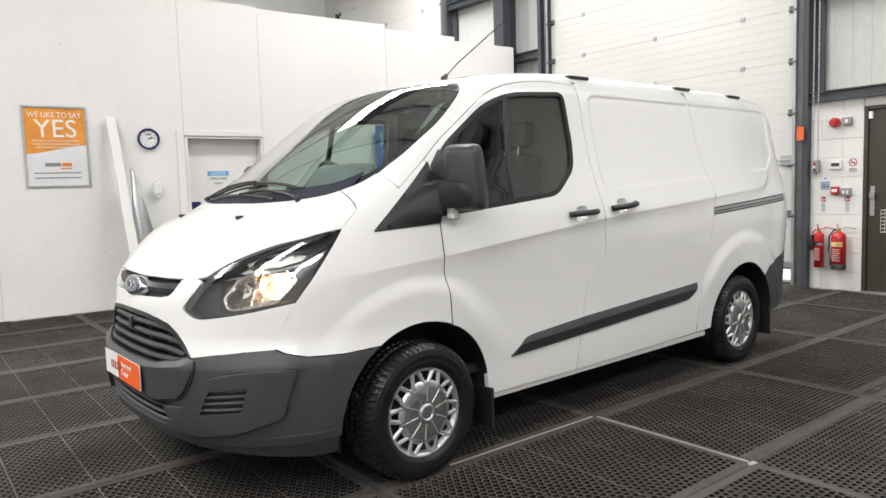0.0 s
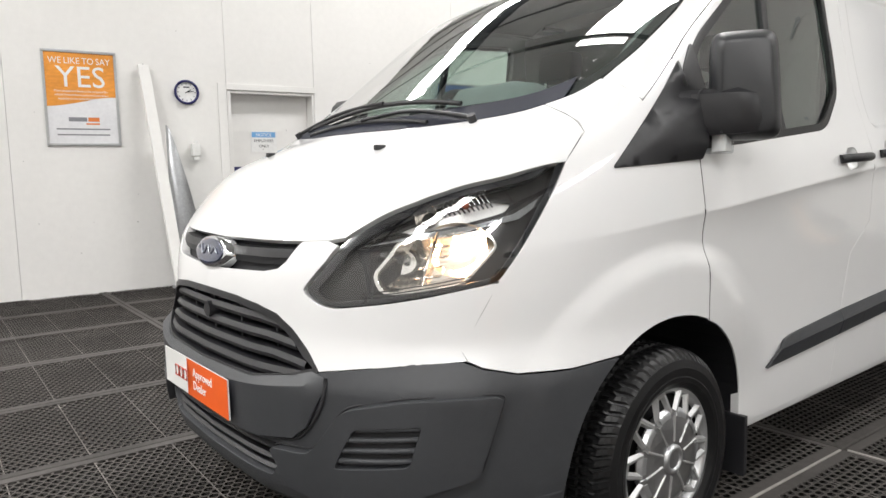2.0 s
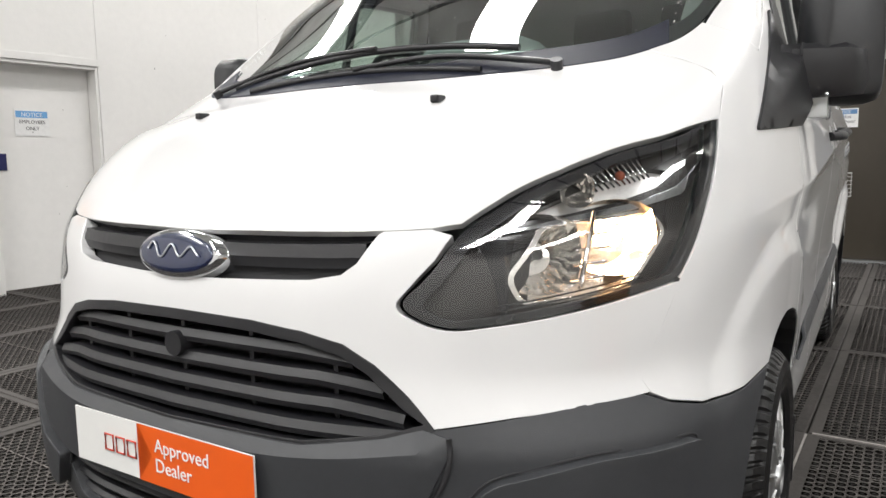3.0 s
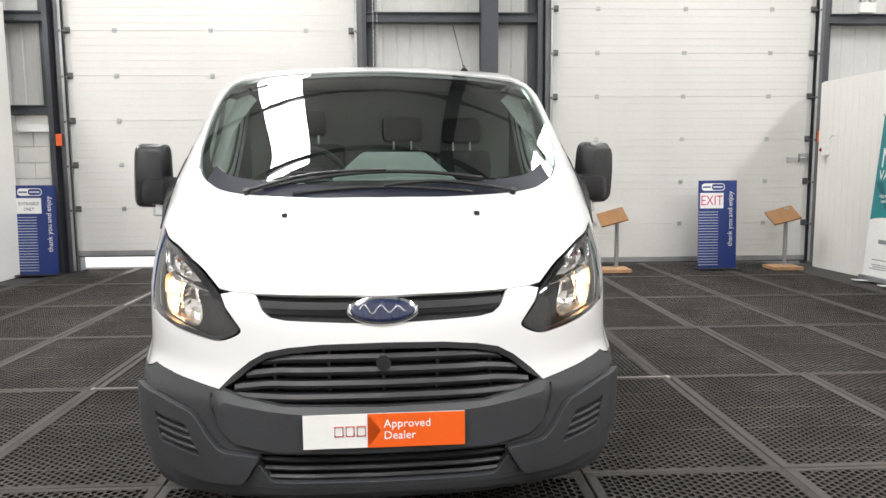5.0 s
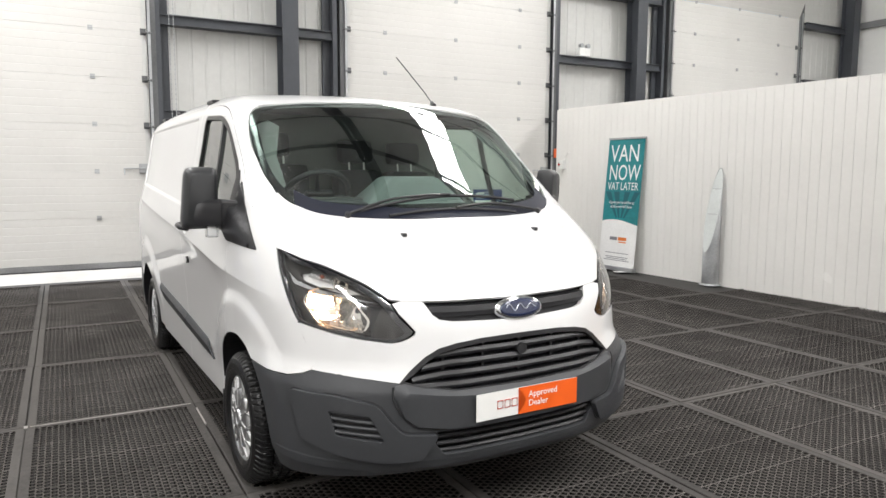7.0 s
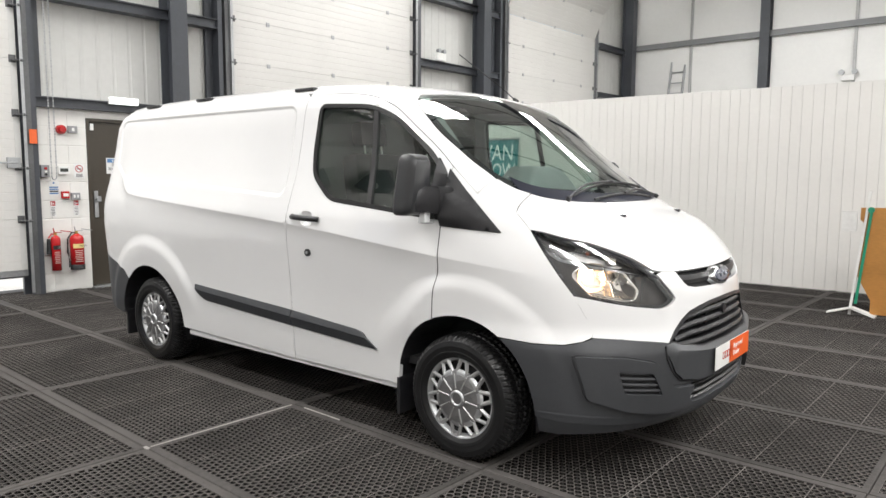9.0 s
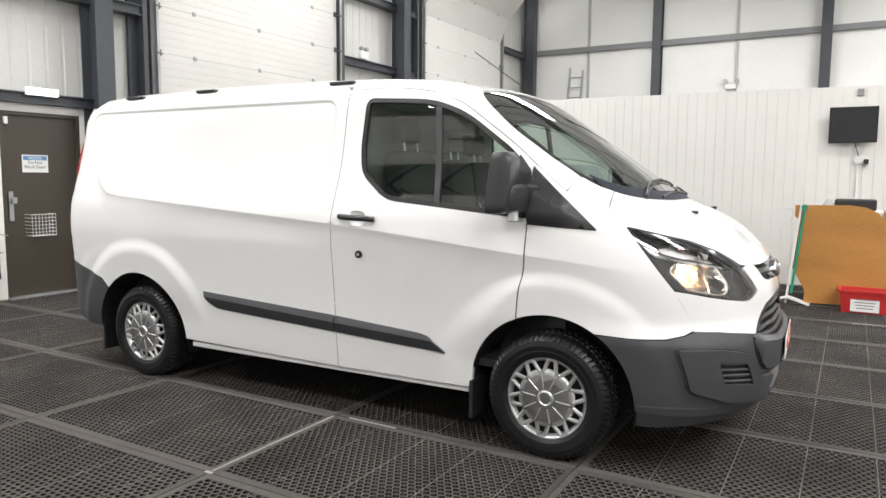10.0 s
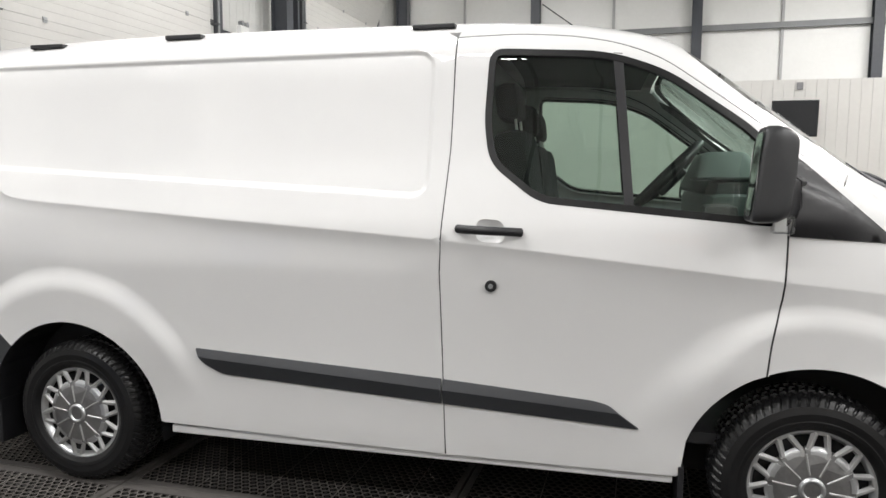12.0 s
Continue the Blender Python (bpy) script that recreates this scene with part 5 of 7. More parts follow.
G = 0.003
ARCH = 0.425
EDGE_Y = 0.775
_cx = np.linspace(-0.6, 3.6, 60)
CREASE = [np.stack([_cx, crease(_cx) + d], 1) for d in (0.10, 0.05, 0.02, 0.005, 0.0, -0.005, -0.015, -0.03, -0.06, -0.12)]
PRESS = []
for _d in (-0.014, -0.007, 0.0, 0.007, 0.014):
    _o = rounded([(1.34 - _d, 1.276 - _d), (3.365 + _d * 0.5, 1.385 - _d), (3.51 + _d, 1.482 - _d * 0.5), (3.51 + _d, 1.815 + _d), (1.34 - _d, 1.815 + _d)], [0.06 + _d, 0.015, 0.015, 0.06 + _d, 0.06 + _d], 6)
    PRESS.append(np.vstack([_o, _o[:1]]))
FLARE = [np.array(arc(c, 0.30, r + d, 5, 175, 40)) for c, r in ((0.0, 0.56), (2.93, 0.575)) for d in (-0.05, -0.02, 0.0, 0.02, 0.04, 0.06, 0.08, 0.095)]
SIDE_LINES = CREASE + FLARE


def mirror_x(half):
    """Closes a half outline in (x, y) over the middle."""
    h = np.array(half)
    return np.vstack([h, (h * [1, -1])[::-1][1:-1]])


def mirror_f(half):
    """Closes a half outline in (y, z) over the middle."""
    h = np.array(half)
    return np.vstack([h, (h * [-1, 1])[::-1][1:-1]])


def grow(poly, d):
    """Moves a closed outline outwards by d."""
    p = np.array(poly, float)
    a, b = np.roll(p, 1, 0), np.roll(p, -1, 0)
    t = b - a
    n = np.stack([t[:, 1], -t[:, 0]], 1)
    n /= np.maximum(np.linalg.norm(n, axis=1, keepdims=True), 1e-9)
    area = 0.5 * np.sum(p[:, 0] * b[:, 1] - b[:, 0] * p[:, 1])
    return p + n * d * (1 if area > 0 else -1)


# ---- van: sides ----
edge_x = np.linspace(1.30, 3.62, 46)
edge = shoot("z", edge_x, np.full(edge_x.shape, EDGE_Y))
door_f = smooth_line([(0.118, 1.16), (0.125, 0.974), (0.153, 0.81), (0.163, 0.690)], 10)
door_top = smooth_line([(1.255, 1.868), (1.05, 1.872), (0.89, 1.862), (0.72, 1.835), (0.55, 1.775), (0.37, 1.655), (0.187, 1.52), (0.105, 1.45)], 30)
window = rounded([(1.125, 1.815), (0.70, 1.79), (0.50, 1.715), (0.235, 1.525), (0.115, 1.40), (0.11, 1.19), (0.30, 1.205), (0.93, 1.262), (1.11, 1.40), (1.135, 1.55)], [0.05, 0.1, 0.08, 0.05, 0.04, 0.03, 0.03, 0.06, 0.06, 0.05])
door_front = [*door_top, *door_f, *arc(0, 0.30, ARCH, 62, 18, 8), (0.42, 0.31), (0.43, 0.298)]
door_rear_R = [(1.265, 0.295), (1.268, 0.40), (1.282, 1.0), (1.258, 1.45)]
door_rear_L = [(1.082, 0.296), (1.128, 0.586), (1.168, 0.80), (1.312, 0.915), (1.288, 1.10), (1.258, 1.45)]
rear_tail = [*arc(2.93, 0.30, ARCH, 178, 45, 26), (3.30, 0.664), (3.785, 0.782), (3.785, 0.95), (3.768, 1.15), (3.712, 1.48), (3.665, 1.74), (3.640, 1.815), *[(q[0], q[2]) for q in edge[::-1] if q[0] < 3.60]]
face_line = [(-0.563, 0.875), (-0.623, 0.766), (-0.652, 0.712), (-0.645, 0.690), (-0.62, 0.675), (-0.544, 0.655), (-0.404, 0.650)]
ws_half = smooth_line([(0.465, 0.0), (0.47, 0.35), (0.482, 0.58), (0.475, 0.70), (0.415, 0.765), (0.20, 0.805), (0.06, 0.803), (-0.05, 0.788), (-0.165, 0.746), (-0.225, 0.703), (-0.279, 0.656), (-0.335, 0.572), (-0.368, 0.498), (-0.405, 0.38), (-0.44, 0.20), (-0.452, 0.0)], 84)
screen_corner = ws_half[(ws_half[:, 0] > -0.238) & (ws_half[:, 0] < -0.075)][::-1]
screen_corner = shoot("z", screen_corner[:, 0], screen_corner[:, 1] + G)
arch_hit = (0 + ARCH * math.cos(radians(124)), 0.30 + ARCH * math.sin(radians(124)))
wing_out = [*(door_f - [0.008, 0]), *arc(0, 0.30, ARCH, 69, 123, 14), *face_line[::-1], (-0.340, 1.160), (-0.258, 1.236), *[(q[0], q[2]) for q in screen_corner], (-0.062, 1.318), (0.10, 1.447), (0.112, 1.30)]

CUP = rounded([(1.150, 1.200), (1.046, 1.194), (1.040, 1.112), (1.150, 1.117)], 0.038, 6)
SLIDE_CUP = rounded([(1.510, 1.228), (1.408, 1.222), (1.402, 1.139), (1.510, 1.145)], 0.038, 6)
both_doors = []
for side, rear in ((False, door_rear_R), (True, door_rear_L)):
    both_doors.append(skin("door", "y", [*door_front, *rear], PAINT, van, holes=[window, CUP], lines=SIDE_LINES, step=0.04, mirror=side))
skin("side_panel", "y", [(1.272, 0.295), (2.49, 0.312), *rear_tail, (1.262, 1.87), (1.264, 1.45), (1.288, 1.0), (1.274, 0.40)], PAINT, van, lines=SIDE_LINES + PRESS, step=0.05)
slide_rear = [(2.405, 1.84), (2.455, 1.42), (2.50, 1.19), (2.40, 0.75), (2.36, 0.60), (2.32, 0.31)]
skin("sliding_door", "y", [(1.089, 0.296), (2.315, 0.31), *slide_rear[::-1][1:], *[(q[0], q[2]) for q in edge[::-1] if q[0] < 2.40], (1.262, 1.87), (1.264, 1.45), (1.294, 1.10), (1.319, 0.915), (1.175, 0.80), (1.134, 0.586)], PAINT, van, holes=[SLIDE_CUP], lines=SIDE_LINES + PRESS, step=0.05, mirror=True)
skin("side_panel", "y", [(2.326, 0.31), (2.49, 0.312), *[q for q in rear_tail if q[0] > 2.42 or q[1] < 0.8], *[(q[0] + 0.006, q[1]) for q in slide_rear]], PAINT, van, lines=SIDE_LINES + PRESS, step=0.05, mirror=True)
both("front_wing", "y", wing_out, PAINT, van, lines=SIDE_LINES, step=0.03)

# ---- van: screen, pillars, roof, bonnet ----
screen = mirror_x(ws_half)
windscreen = skin("windscreen_glass", "z", grow(screen, -0.004), W_GLASS, van, step=0.05, lift=-0.004, thick=0.0, flow=top_normals)
band = mirror_x(smooth_line([(0.44, 0.0), (0.445, 0.35), (0.45, 0.56), (0.43, 0.68), (0.37, 0.735), (0.18, 0.770), (0.05, 0.768), (-0.05, 0.750), (-0.12, 0.715), (-0.18, 0.655), (-0.25, 0.53), (-0.31, 0.36), (-0.335, 0.20), (-0.345, 0.0)], 60))
skin("windscreen_border", "z", grow(screen, -0.004), GLOSS_BLACK, windscreen, holes=[band], step=0.05, lift=-0.009, thick=0.0, label="black printed windscreen border")
base_line = ws_half[ws_half[:, 0] < -0.19]
scut_in = base_line * [1, 0.97] + np.stack([0.068 + 0.012 * (base_line[:, 1] / 0.7) ** 2, 0 * base_line[:, 1]], 1)
skin("scuttle", "z", np.vstack([base_line - [0.002, 0], (base_line * [1, -1] - [0.002, 0])[::-1][1:], scut_in * [1, -1], scut_in[::-1][1:]]), SCUTTLE, van, step=0.03, lift=0.002, thick=0.004, label="black scuttle panel at the foot of the windscreen")
ws_edge = ws_half[(ws_half[:, 1] > 0.69) & (ws_half[:, 0] > -0.065)]
ws_edge3 = shoot("z", ws_edge[:, 0], ws_edge[:, 1] + G)
rail_xy = smooth_line([(0.50, 0.71), (0.58, 0.745), (0.70, 0.768), (0.90, EDGE_Y), (1.25, EDGE_Y)], 24)
rail3 = shoot("z", rail_xy[:, 0], rail_xy[:, 1])
pillar_out = [*[(q[0], q[2]) for q in rail3[::-1]], *[(q[0], q[2]) for q in ws_edge3], (screen_corner[-1][0] + 0.004, screen_corner[-1][2]), (-0.058, 1.325), *[(q[0], q[1] + 0.006) for q in door_top[::-1]], (1.257, 1.874)]
both("roof_rail", "y", pillar_out, PAINT, van, step=0.03)
roof_half = [(3.64, 0.0), (3.63, 0.60), (3.585, EDGE_Y - G), (1.35, EDGE_Y - G), *[(q[0], q[1] - G) for q in rail_xy[::-1]], (0.49, 0.70), (0.488, 0.58), (0.476, 0.35), (0.471, 0.0)]
roof = skin("roof", "z", mirror_x(roof_half), PAINT, van, step=0.06)

head_out = rounded([(-0.338, 1.165), (-0.563, 0.872), (-0.742, 0.833), (-0.864, 0.806), (-0.892, 0.845), (-0.83, 0.962), (-0.726, 1.042), (-0.585, 1.102), (-0.49, 1.121)], [0.0, 0.02, 0.05, 0.03, 0.03, 0.04, 0.05, 0.05, 0.05])
head3 = on_side(head_out)
i0 = int(np.argmin(np.hypot(head_out[:, 0] + 0.83, head_out[:, 1] - 0.966)))
head_top = head3[i0:]
front_yz = np.stack([np.linspace(0, 0.51, 14), spline([(0, 0.962), (0.39, 0.968), (0.53, 0.975)])(np.linspace(0, 0.51, 14))], 1)
front3 = shoot("x", front_yz[:, 0], front_yz[:, 1])
wing_top = on_side([(-0.3425, 1.162), (-0.2605, 1.2370), (screen_corner[0][0] - 0.003, screen_corner[0][2] - 0.001)])
base_ws = ws_half[(ws_half[:, 0] < -0.245)]
bonnet_half = [*[(q[0], q[1]) for q in front3], *[(q[0] + 0.002, q[1] - 0.004) for q in head_top[1:]], *[(q[0] - 0.001, q[1] + 0.001) for q in wing_top], *[(q[0] - 0.003, q[1] + 0.001) for q in base_ws]]
bonnet_half[-1] = (bonnet_half[-1][0], 0.0)
bonnet = skin("bonnet", "z", mirror_x(bonnet_half), PAINT, van, step=0.03, thick=0.02)

# ---- van: front ----
head_low = [q for q in head3[: i0 + 1][::-1] if q[0] < -0.575]
side_edge = on_side([(-0.567, 0.870), (-0.6265, 0.765), (-0.655, 0.712), (-0.649, 0.691)])
grille_half = [(0.0, 0.808), (0.20, 0.804), (0.31, 0.794), (0.385, 0.777), (0.44, 0.745), (0.50, 0.695), (0.545, 0.654)]
face_half = [(0.0, 0.874), (0.12, 0.876), (0.32, 0.885), (0.375, 0.895), (0.40, 0.915), (0.424, 0.962), *[(q[1], q[2] - 0.003) for q in front3[11:]], *[(q[1] - 0.004, q[2] - 0.003) for q in head_low], *[(q[1] + 0.001, q[2]) for q in side_edge], (0.655, 0.672), *grille_half[::-1]]
skin("front_panel", "x", mirror_f(face_half), PAINT, van, step=0.025)
BY = 0.745
bz = np.linspace(0.295, 0.684, 14)
bnd = shoot("x", np.full(14, BY), bz)
lower_grille = rounded([(-0.45, 0.448), (-0.375, 0.345), (0.375, 0.345), (0.45, 0.448)], 0.015)
fog_open = rounded([(0.654, 0.536), (0.735, 0.546), (0.735, 0.447), (0.604, 0.428)], 0.012)
bump_half = [(0.0, 0.60), (0.33, 0.606), (0.47, 0.628), (0.545, 0.650), (0.655, 0.668), *[(q[1], q[2]) for q in bnd[::-1]], (0.60, 0.290), (0.40, 0.296), (0.0, 0.305)]
bumper = skin("front_bumper", "x", mirror_f(bump_half), PLASTIC, van, holes=[lower_grille], step=0.025, label="dark grey textured plastic bumper")
bside = [*[(q[0], q[2]) for q in bnd], (-0.660, 0.688), (-0.640, 0.678), (-0.62, 0.668), (-0.544, 0.649), (-0.404, 0.644), *arc(0, 0.30, ARCH, 125, 179, 16), (-0.60, 0.298)]
both("bumper_corner", "y", bside, PLASTIC, bumper, step=0.025)
insert_half = [(0.0, 0.606), (0.33, 0.612), (0.47, 0.634), (0.53, 0.652), (0.572, 0.640), (0.576, 0.615), (0.535, 0.520), (0.487, 0.482), (0.36, 0.462), (0.0, 0.458)]
_fy = np.linspace(-0.53, 0.53, 44)
LEDGE = [np.stack([_fy, 0.582 + 0.13 * _fy**2 + d_], 1) for d_ in (-0.004, 0.0)]


def ledge(p):
    """A bulge with a sloping shelf along its top and chamfered ends."""
    y, z = p[:, 1], p[:, 2]
    d = z - (0.582 + 0.13 * y**2)
    k = np.where(d > 0, np.clip(1 - d / 0.026, 0, 1), 1 - 0.35 * np.clip(-d / 0.11, 0, 1))
    return -0.019 * k * np.clip((0.572 - np.abs(y)) / 0.035, 0, 1)


skin("bumper_insert", "x", mirror_f(insert_half), PLASTIC, bumper, step=0.018, lift=0.003, thick=0.03, lines=LEDGE, dent=ledge, crisp=24)
fog_half = rounded([(0.888, 0.610), (0.862, 0.42), (0.750, 0.366), (0.60, 0.340), (0.465, 0.345), (0.405, 0.442), (0.54, 0.452), (0.575, 0.49), (0.632, 0.574), (0.762, 0.607)], [0.012, 0.02, 0.03, 0.04, 0.02, 0.02, 0.03, 0.02, 0.03, 0.03])
slat_open = rounded([(0.660, 0.536), (0.788, 0.552), (0.764, 0.450), (0.606, 0.428)], 0.014)
for m in (False, True):
    f = skin("fog_surround", "x", fog_half, PLASTIC, bumper, holes=[slat_open], step=0.022, lift=0.024, thick=0.03, mirror=m)
    # dark tube at the panel's foot, colouring in the shade of the crease
    jl = grow(fog_half, 0.005)
    jp = shoot("x", jl[:, 0], jl[:, 1])
    tube("panel_gap", (jp - normals_of(jp) * 0.001) * ([1, -1, 1] if m else [1, 1, 1]), 0.003, DARK_IN, f, segs=6, closed=True)
    # dark sheet on the bumper face, in place of the opening's shade
    skin("fog_grille", "x", grow(slat_open, 0.004), DARK_IN, f, step=0.03, lift=0.002, thick=0.0, mirror=m)
    for k in range(4):
        z0 = 0.447 + 0.026 * k
        ys = np.linspace(0.610 + 0.016 * k, 0.772 + 0.006 * k, 8)
        p = shoot("x", ys, np.full(8, 0) + z0 + (ys - 0.6) * 0.10)
        p = p + normals_of(p) * 0.011
        tube("fog_slat", p * ([1, -1, 1] if m else [1, 1, 1]), 0.0075, PLASTIC, f, segs=8)
rbside = [(3.235, 0.605), (3.30, 0.660), (3.783, 0.778), (3.783, 0.60), (3.755, 0.46), (3.62, 0.34), (3.38, 0.31), *arc(2.93, 0.30, ARCH, 2, 44, 10)]
both("rear_bumper_corner", "y", rbside, PLASTIC, van, step=0.03, label="dark grey plastic rear bumper corner")
# lower lip of the bumper: a rounded ledge round the nose with a face that tucks in below it
lip_f = np.linspace(0.0, 0.80, 28)
lp = shoot("x", lip_f, np.full(28, 0.325))
lip_s = np.linspace(lp[-1][0], -0.432, 16)[1:]
lp = np.vstack([lp, shoot("y", lip_s, np.full(15, 0.325))])
lp = np.vstack([(lp * [1, -1, 1])[::-1][:-1], lp])
lt = np.gradient(lp[:, :2], axis=0)
lt /= np.linalg.norm(lt, axis=1, keepdims=True)
ln = np.stack([-lt[:, 1], lt[:, 0]], 1)
ln *= np.sign((ln * (lp[:, :2] - [0.6, 0])).sum(1))[:, None]
V, F = [], []
for q, n_ in zip(lp, ln):
    rise = 0.042 * np.clip((q[0] + 0.93) / 0.40, 0, 1)
    for o, z in ((-0.012, 0.350), (-0.001, 0.346), (0.002, 0.340), (0.002, 0.332), (-0.001, 0.321), (-0.009, 0.306), (-0.022, 0.288), (-0.034, 0.272), (-0.048, 0.268), (-0.09, 0.30)):
        V.append((q[0] + n_[0] * o, q[1] + n_[1] * o, z - rise * np.clip((0.322 - z) / 0.05, 0, 1)))
for i in range(len(lp) - 1):
    F += [(i * 10 + k, i * 10 + k + 1, i * 10 + 11 + k, i * 10 + 10 + k) for k in range(9)]
F += [tuple(range(10)), tuple(reversed(range(10 * len(lp) - 10, 10 * len(lp))))]
bm = bmesh.new()
vs = [bm.verts.new(v) for v in V]
for f in F:
    bm.faces.new([vs[i] for i in f])
part("bumper_lip", bm, PLASTIC, bumper, smooth=True)

# dark tube laid round the middle of the bumper for its joint's shade
for sg in (1, -1):
    jl = smooth_line([(0.572, 0.640), (0.578, 0.612), (0.537, 0.516), (0.488, 0.477), (0.36, 0.456), (0.20, 0.453)], 30)
    jp = shoot("x", jl[:, 0], jl[:, 1])
    tube("bumper_joint", (jp + normals_of(jp) * 0.002) * [1, sg, 1], 0.005, DARK_IN, bumper, segs=6)

# grilles
gl = mirror_f([*grille_half, (0.47, 0.625), (0.33, 0.603), (0.0, 0.597)])
grille = skin("grille", "x", gl, DARK_IN, van, step=0.04, lift=-0.07, thick=0.0, label="black radiator grille")
skin("grille_frame", "x", grow(gl, 0.004), BLACK_PL, grille, holes=[grow(gl, -0.014)], step=0.03, lift=0.003, thick=0.075)


def slat(name, y1, z0, droop, parent, high=0.024, deep=0.05, back=0.006, mat=None, z_end=0.0):
    """A bar across the nose that follows its curve."""
    ys = np.linspace(-y1, y1, 33)
    zs = z0 - droop * np.clip((np.abs(ys) - y1 * 0.72) / (y1 * 0.28), 0, 1) ** 1.3 + z_end * (np.abs(ys) / y1) ** 2
    p = shoot("x", np.abs(ys), zs)
    V, F = [], []
    for q, y in zip(p, ys):
        x = q[0] + back
        V += [(x + 0.008, y, q[2] + high / 2), (x, y, q[2] - high * 0.05), (x + 0.004, y, q[2] - high / 2), (x + deep, y, q[2] - high / 2 + 0.003), (x + deep, y, q[2] + high / 2)]
    for i in range(len(ys) - 1):
        F += [(i * 5 + k, i * 5 + (k + 1) % 5, i * 5 + 5 + (k + 1) % 5, i * 5 + 5 + k) for k in range(5)]
    return mesh_ob(name, V, F, mat or BLACK_PL, parent)


for y1, z0, dr in ((0.40, 0.762, 0.012), (0.455, 0.719, 0.016), (0.495, 0.676, 0.018), (0.53, 0.634, 0.0)):
    slat("grille_slat", y1, z0, dr, grille)
for y in (-0.36, -0.18, 0.0, 0.18, 0.36):
    p = shoot("x", np.array([abs(y)]), np.array([0.70]))[0]
    box("grille_rib", p[0] + 0.03, p[0] + 0.06, y - 0.005, y + 0.005, 0.61, 0.785 - 0.25 * max(0, abs(y) - 0.25), BLACK_PL, grille)
cyl("tow_cap", (-0.965, 0.0, 0.745), (-0.90, 0.0, 0.745), 0.024, BLACK_PL, grille, 20)
ug = mirror_f([(0.0, 0.972), (0.42, 0.977), (0.424, 0.962), (0.40, 0.915), (0.375, 0.895), (0.32, 0.885), (0.0, 0.874)])
upper = skin("upper_grille", "x", grow(ug, 0.006), DARK_IN, van, step=0.03, lift=-0.035, thick=0.0, label="black slot grille under the bonnet edge")
slat("grille_bar", 0.405, 0.918, 0.0, upper, high=0.042, deep=0.05, back=0.008, z_end=0.008)
slat("grille_bar", 0.415, 0.957, 0.0, upper, high=0.012, deep=0.05, back=0.02, z_end=0.006)
lower = skin("lower_grille", "x", grow(lower_grille, 0.004), DARK_IN, van, step=0.04, lift=-0.05, thick=0.0, label="black lower air intake")
for z0, y1 in ((0.425, 0.42), (0.392, 0.40), (0.362, 0.385)):
    slat("grille_slat", y1, z0, 0.0, lower, high=0.014, deep=0.04, back=0.012)

# badge: a chrome ring round a blue oval with a pale stroke
BLUE = material("badge_blue", (0.008, 0.016, 0.06), 0.2, vary=0.1, coat=1.0)
PALE = material("badge_silver", (0.6, 0.62, 0.66), 0.25, 0.7)
bm_ = pose(-0.942, 0.0, 0.917, 0, 14, 0)


def oval(name, a, b, x0, x1, mat, parent, m, n=40, dome=0.0):
    V, F = [], []
    for x, s in ((x1, 1.0), (x0, 1.0), (x0 - dome, 0.92), (x0 - dome * 1.8, 0.6)):
        for k in range(n):
            t = 2 * math.pi * k / n
            V.append(m @ Vector((x, a * s * math.cos(t), b * s * math.sin(t))))
    for i in range(3):
        F += [(i * n + k, i * n + (k + 1) % n, i * n + n + (k + 1) % n, i * n + n + k) for k in range(n)]
    F.append(tuple(range(3 * n, 4 * n)))
    return mesh_ob(name, V, F, mat, parent, smooth=True)


badge = oval("badge", 0.118, 0.047, 0.0, 0.05, CHROME, van, bm_, dome=0.004)
tagged(badge, "blue oval badge with a chrome rim")
oval("badge_field", 0.106, 0.038, -0.006, 0.0, BLUE, badge, bm_, dome=0.002)
wave = [bm_ @ Vector((-0.0115, 0.075 - 0.15 * u, 0.016 * math.sin(u * 17) * (1 - 0.5 * u) + 0.004)) for u in np.linspace(0, 1, 40)]
tube("badge_stroke", wave, 0.0022, PALE, badge, segs=6)

# plate with a white and an orange field
PLATE_W = material("plate_white", (0.78, 0.78, 0.76), 0.35, vary=0.03)
ORANGE = material("plate_orange", (0.80, 0.115, 0.012), 0.35, vary=0.04)
INK_RED = material("ink_red", (0.62, 0.06, 0.03), 0.4)
INK_WHITE = material("ink_white", (0.85, 0.85, 0.85), 0.4)
plate = empty("dealer_plate")
plate.parent = van
px0, pz0, pz1, py = -1.0155, 0.4805, 0.5935, 0.262
box("plate_back", px0, px0 + 0.004, -py, py, pz0, pz1, PLATE_W, plate, 0.001)


def flat_poly(name, pts, mat, parent, thick=0.001):
    """A thin plate from 3D outline points facing along their normal."""
    bm = bmesh.new()
    f = bm.faces.new([bm.verts.new(p) for p in pts])
    bmesh.ops.triangulate(bm, faces=[f])
    return part(name, bm, mat, parent)


xo = px0 - 0.0012
flat_poly("orange_field", [(xo, y, z) for y, z in ((0.055, pz0), (-py, pz0), (-py, pz1), (0.055, pz1), (0.012, (pz0 + pz1) / 2 + 0.0))], ORANGE, plate)


lettering("plate_text", "Approved", 0.038, INK_WHITE, Matrix.Translation((xo - 0.001, 0.003, 0.547)) @ FACE_WEST, plate)
lettering("plate_text", "Dealer", 0.038, INK_WHITE, Matrix.Translation((xo - 0.001, 0.003, 0.508)) @ FACE_WEST, plate)
for k in range(3):
    tube("plate_mark", [(xo - 0.0004, 0.160 - 0.036 * k - 0.026 * a, 0.521 + 0.032 * b) for a, b in ((0, 0), (0, 1), (1, 1), (1, 0))], 0.0022, INK_RED, plate, segs=6, closed=True)

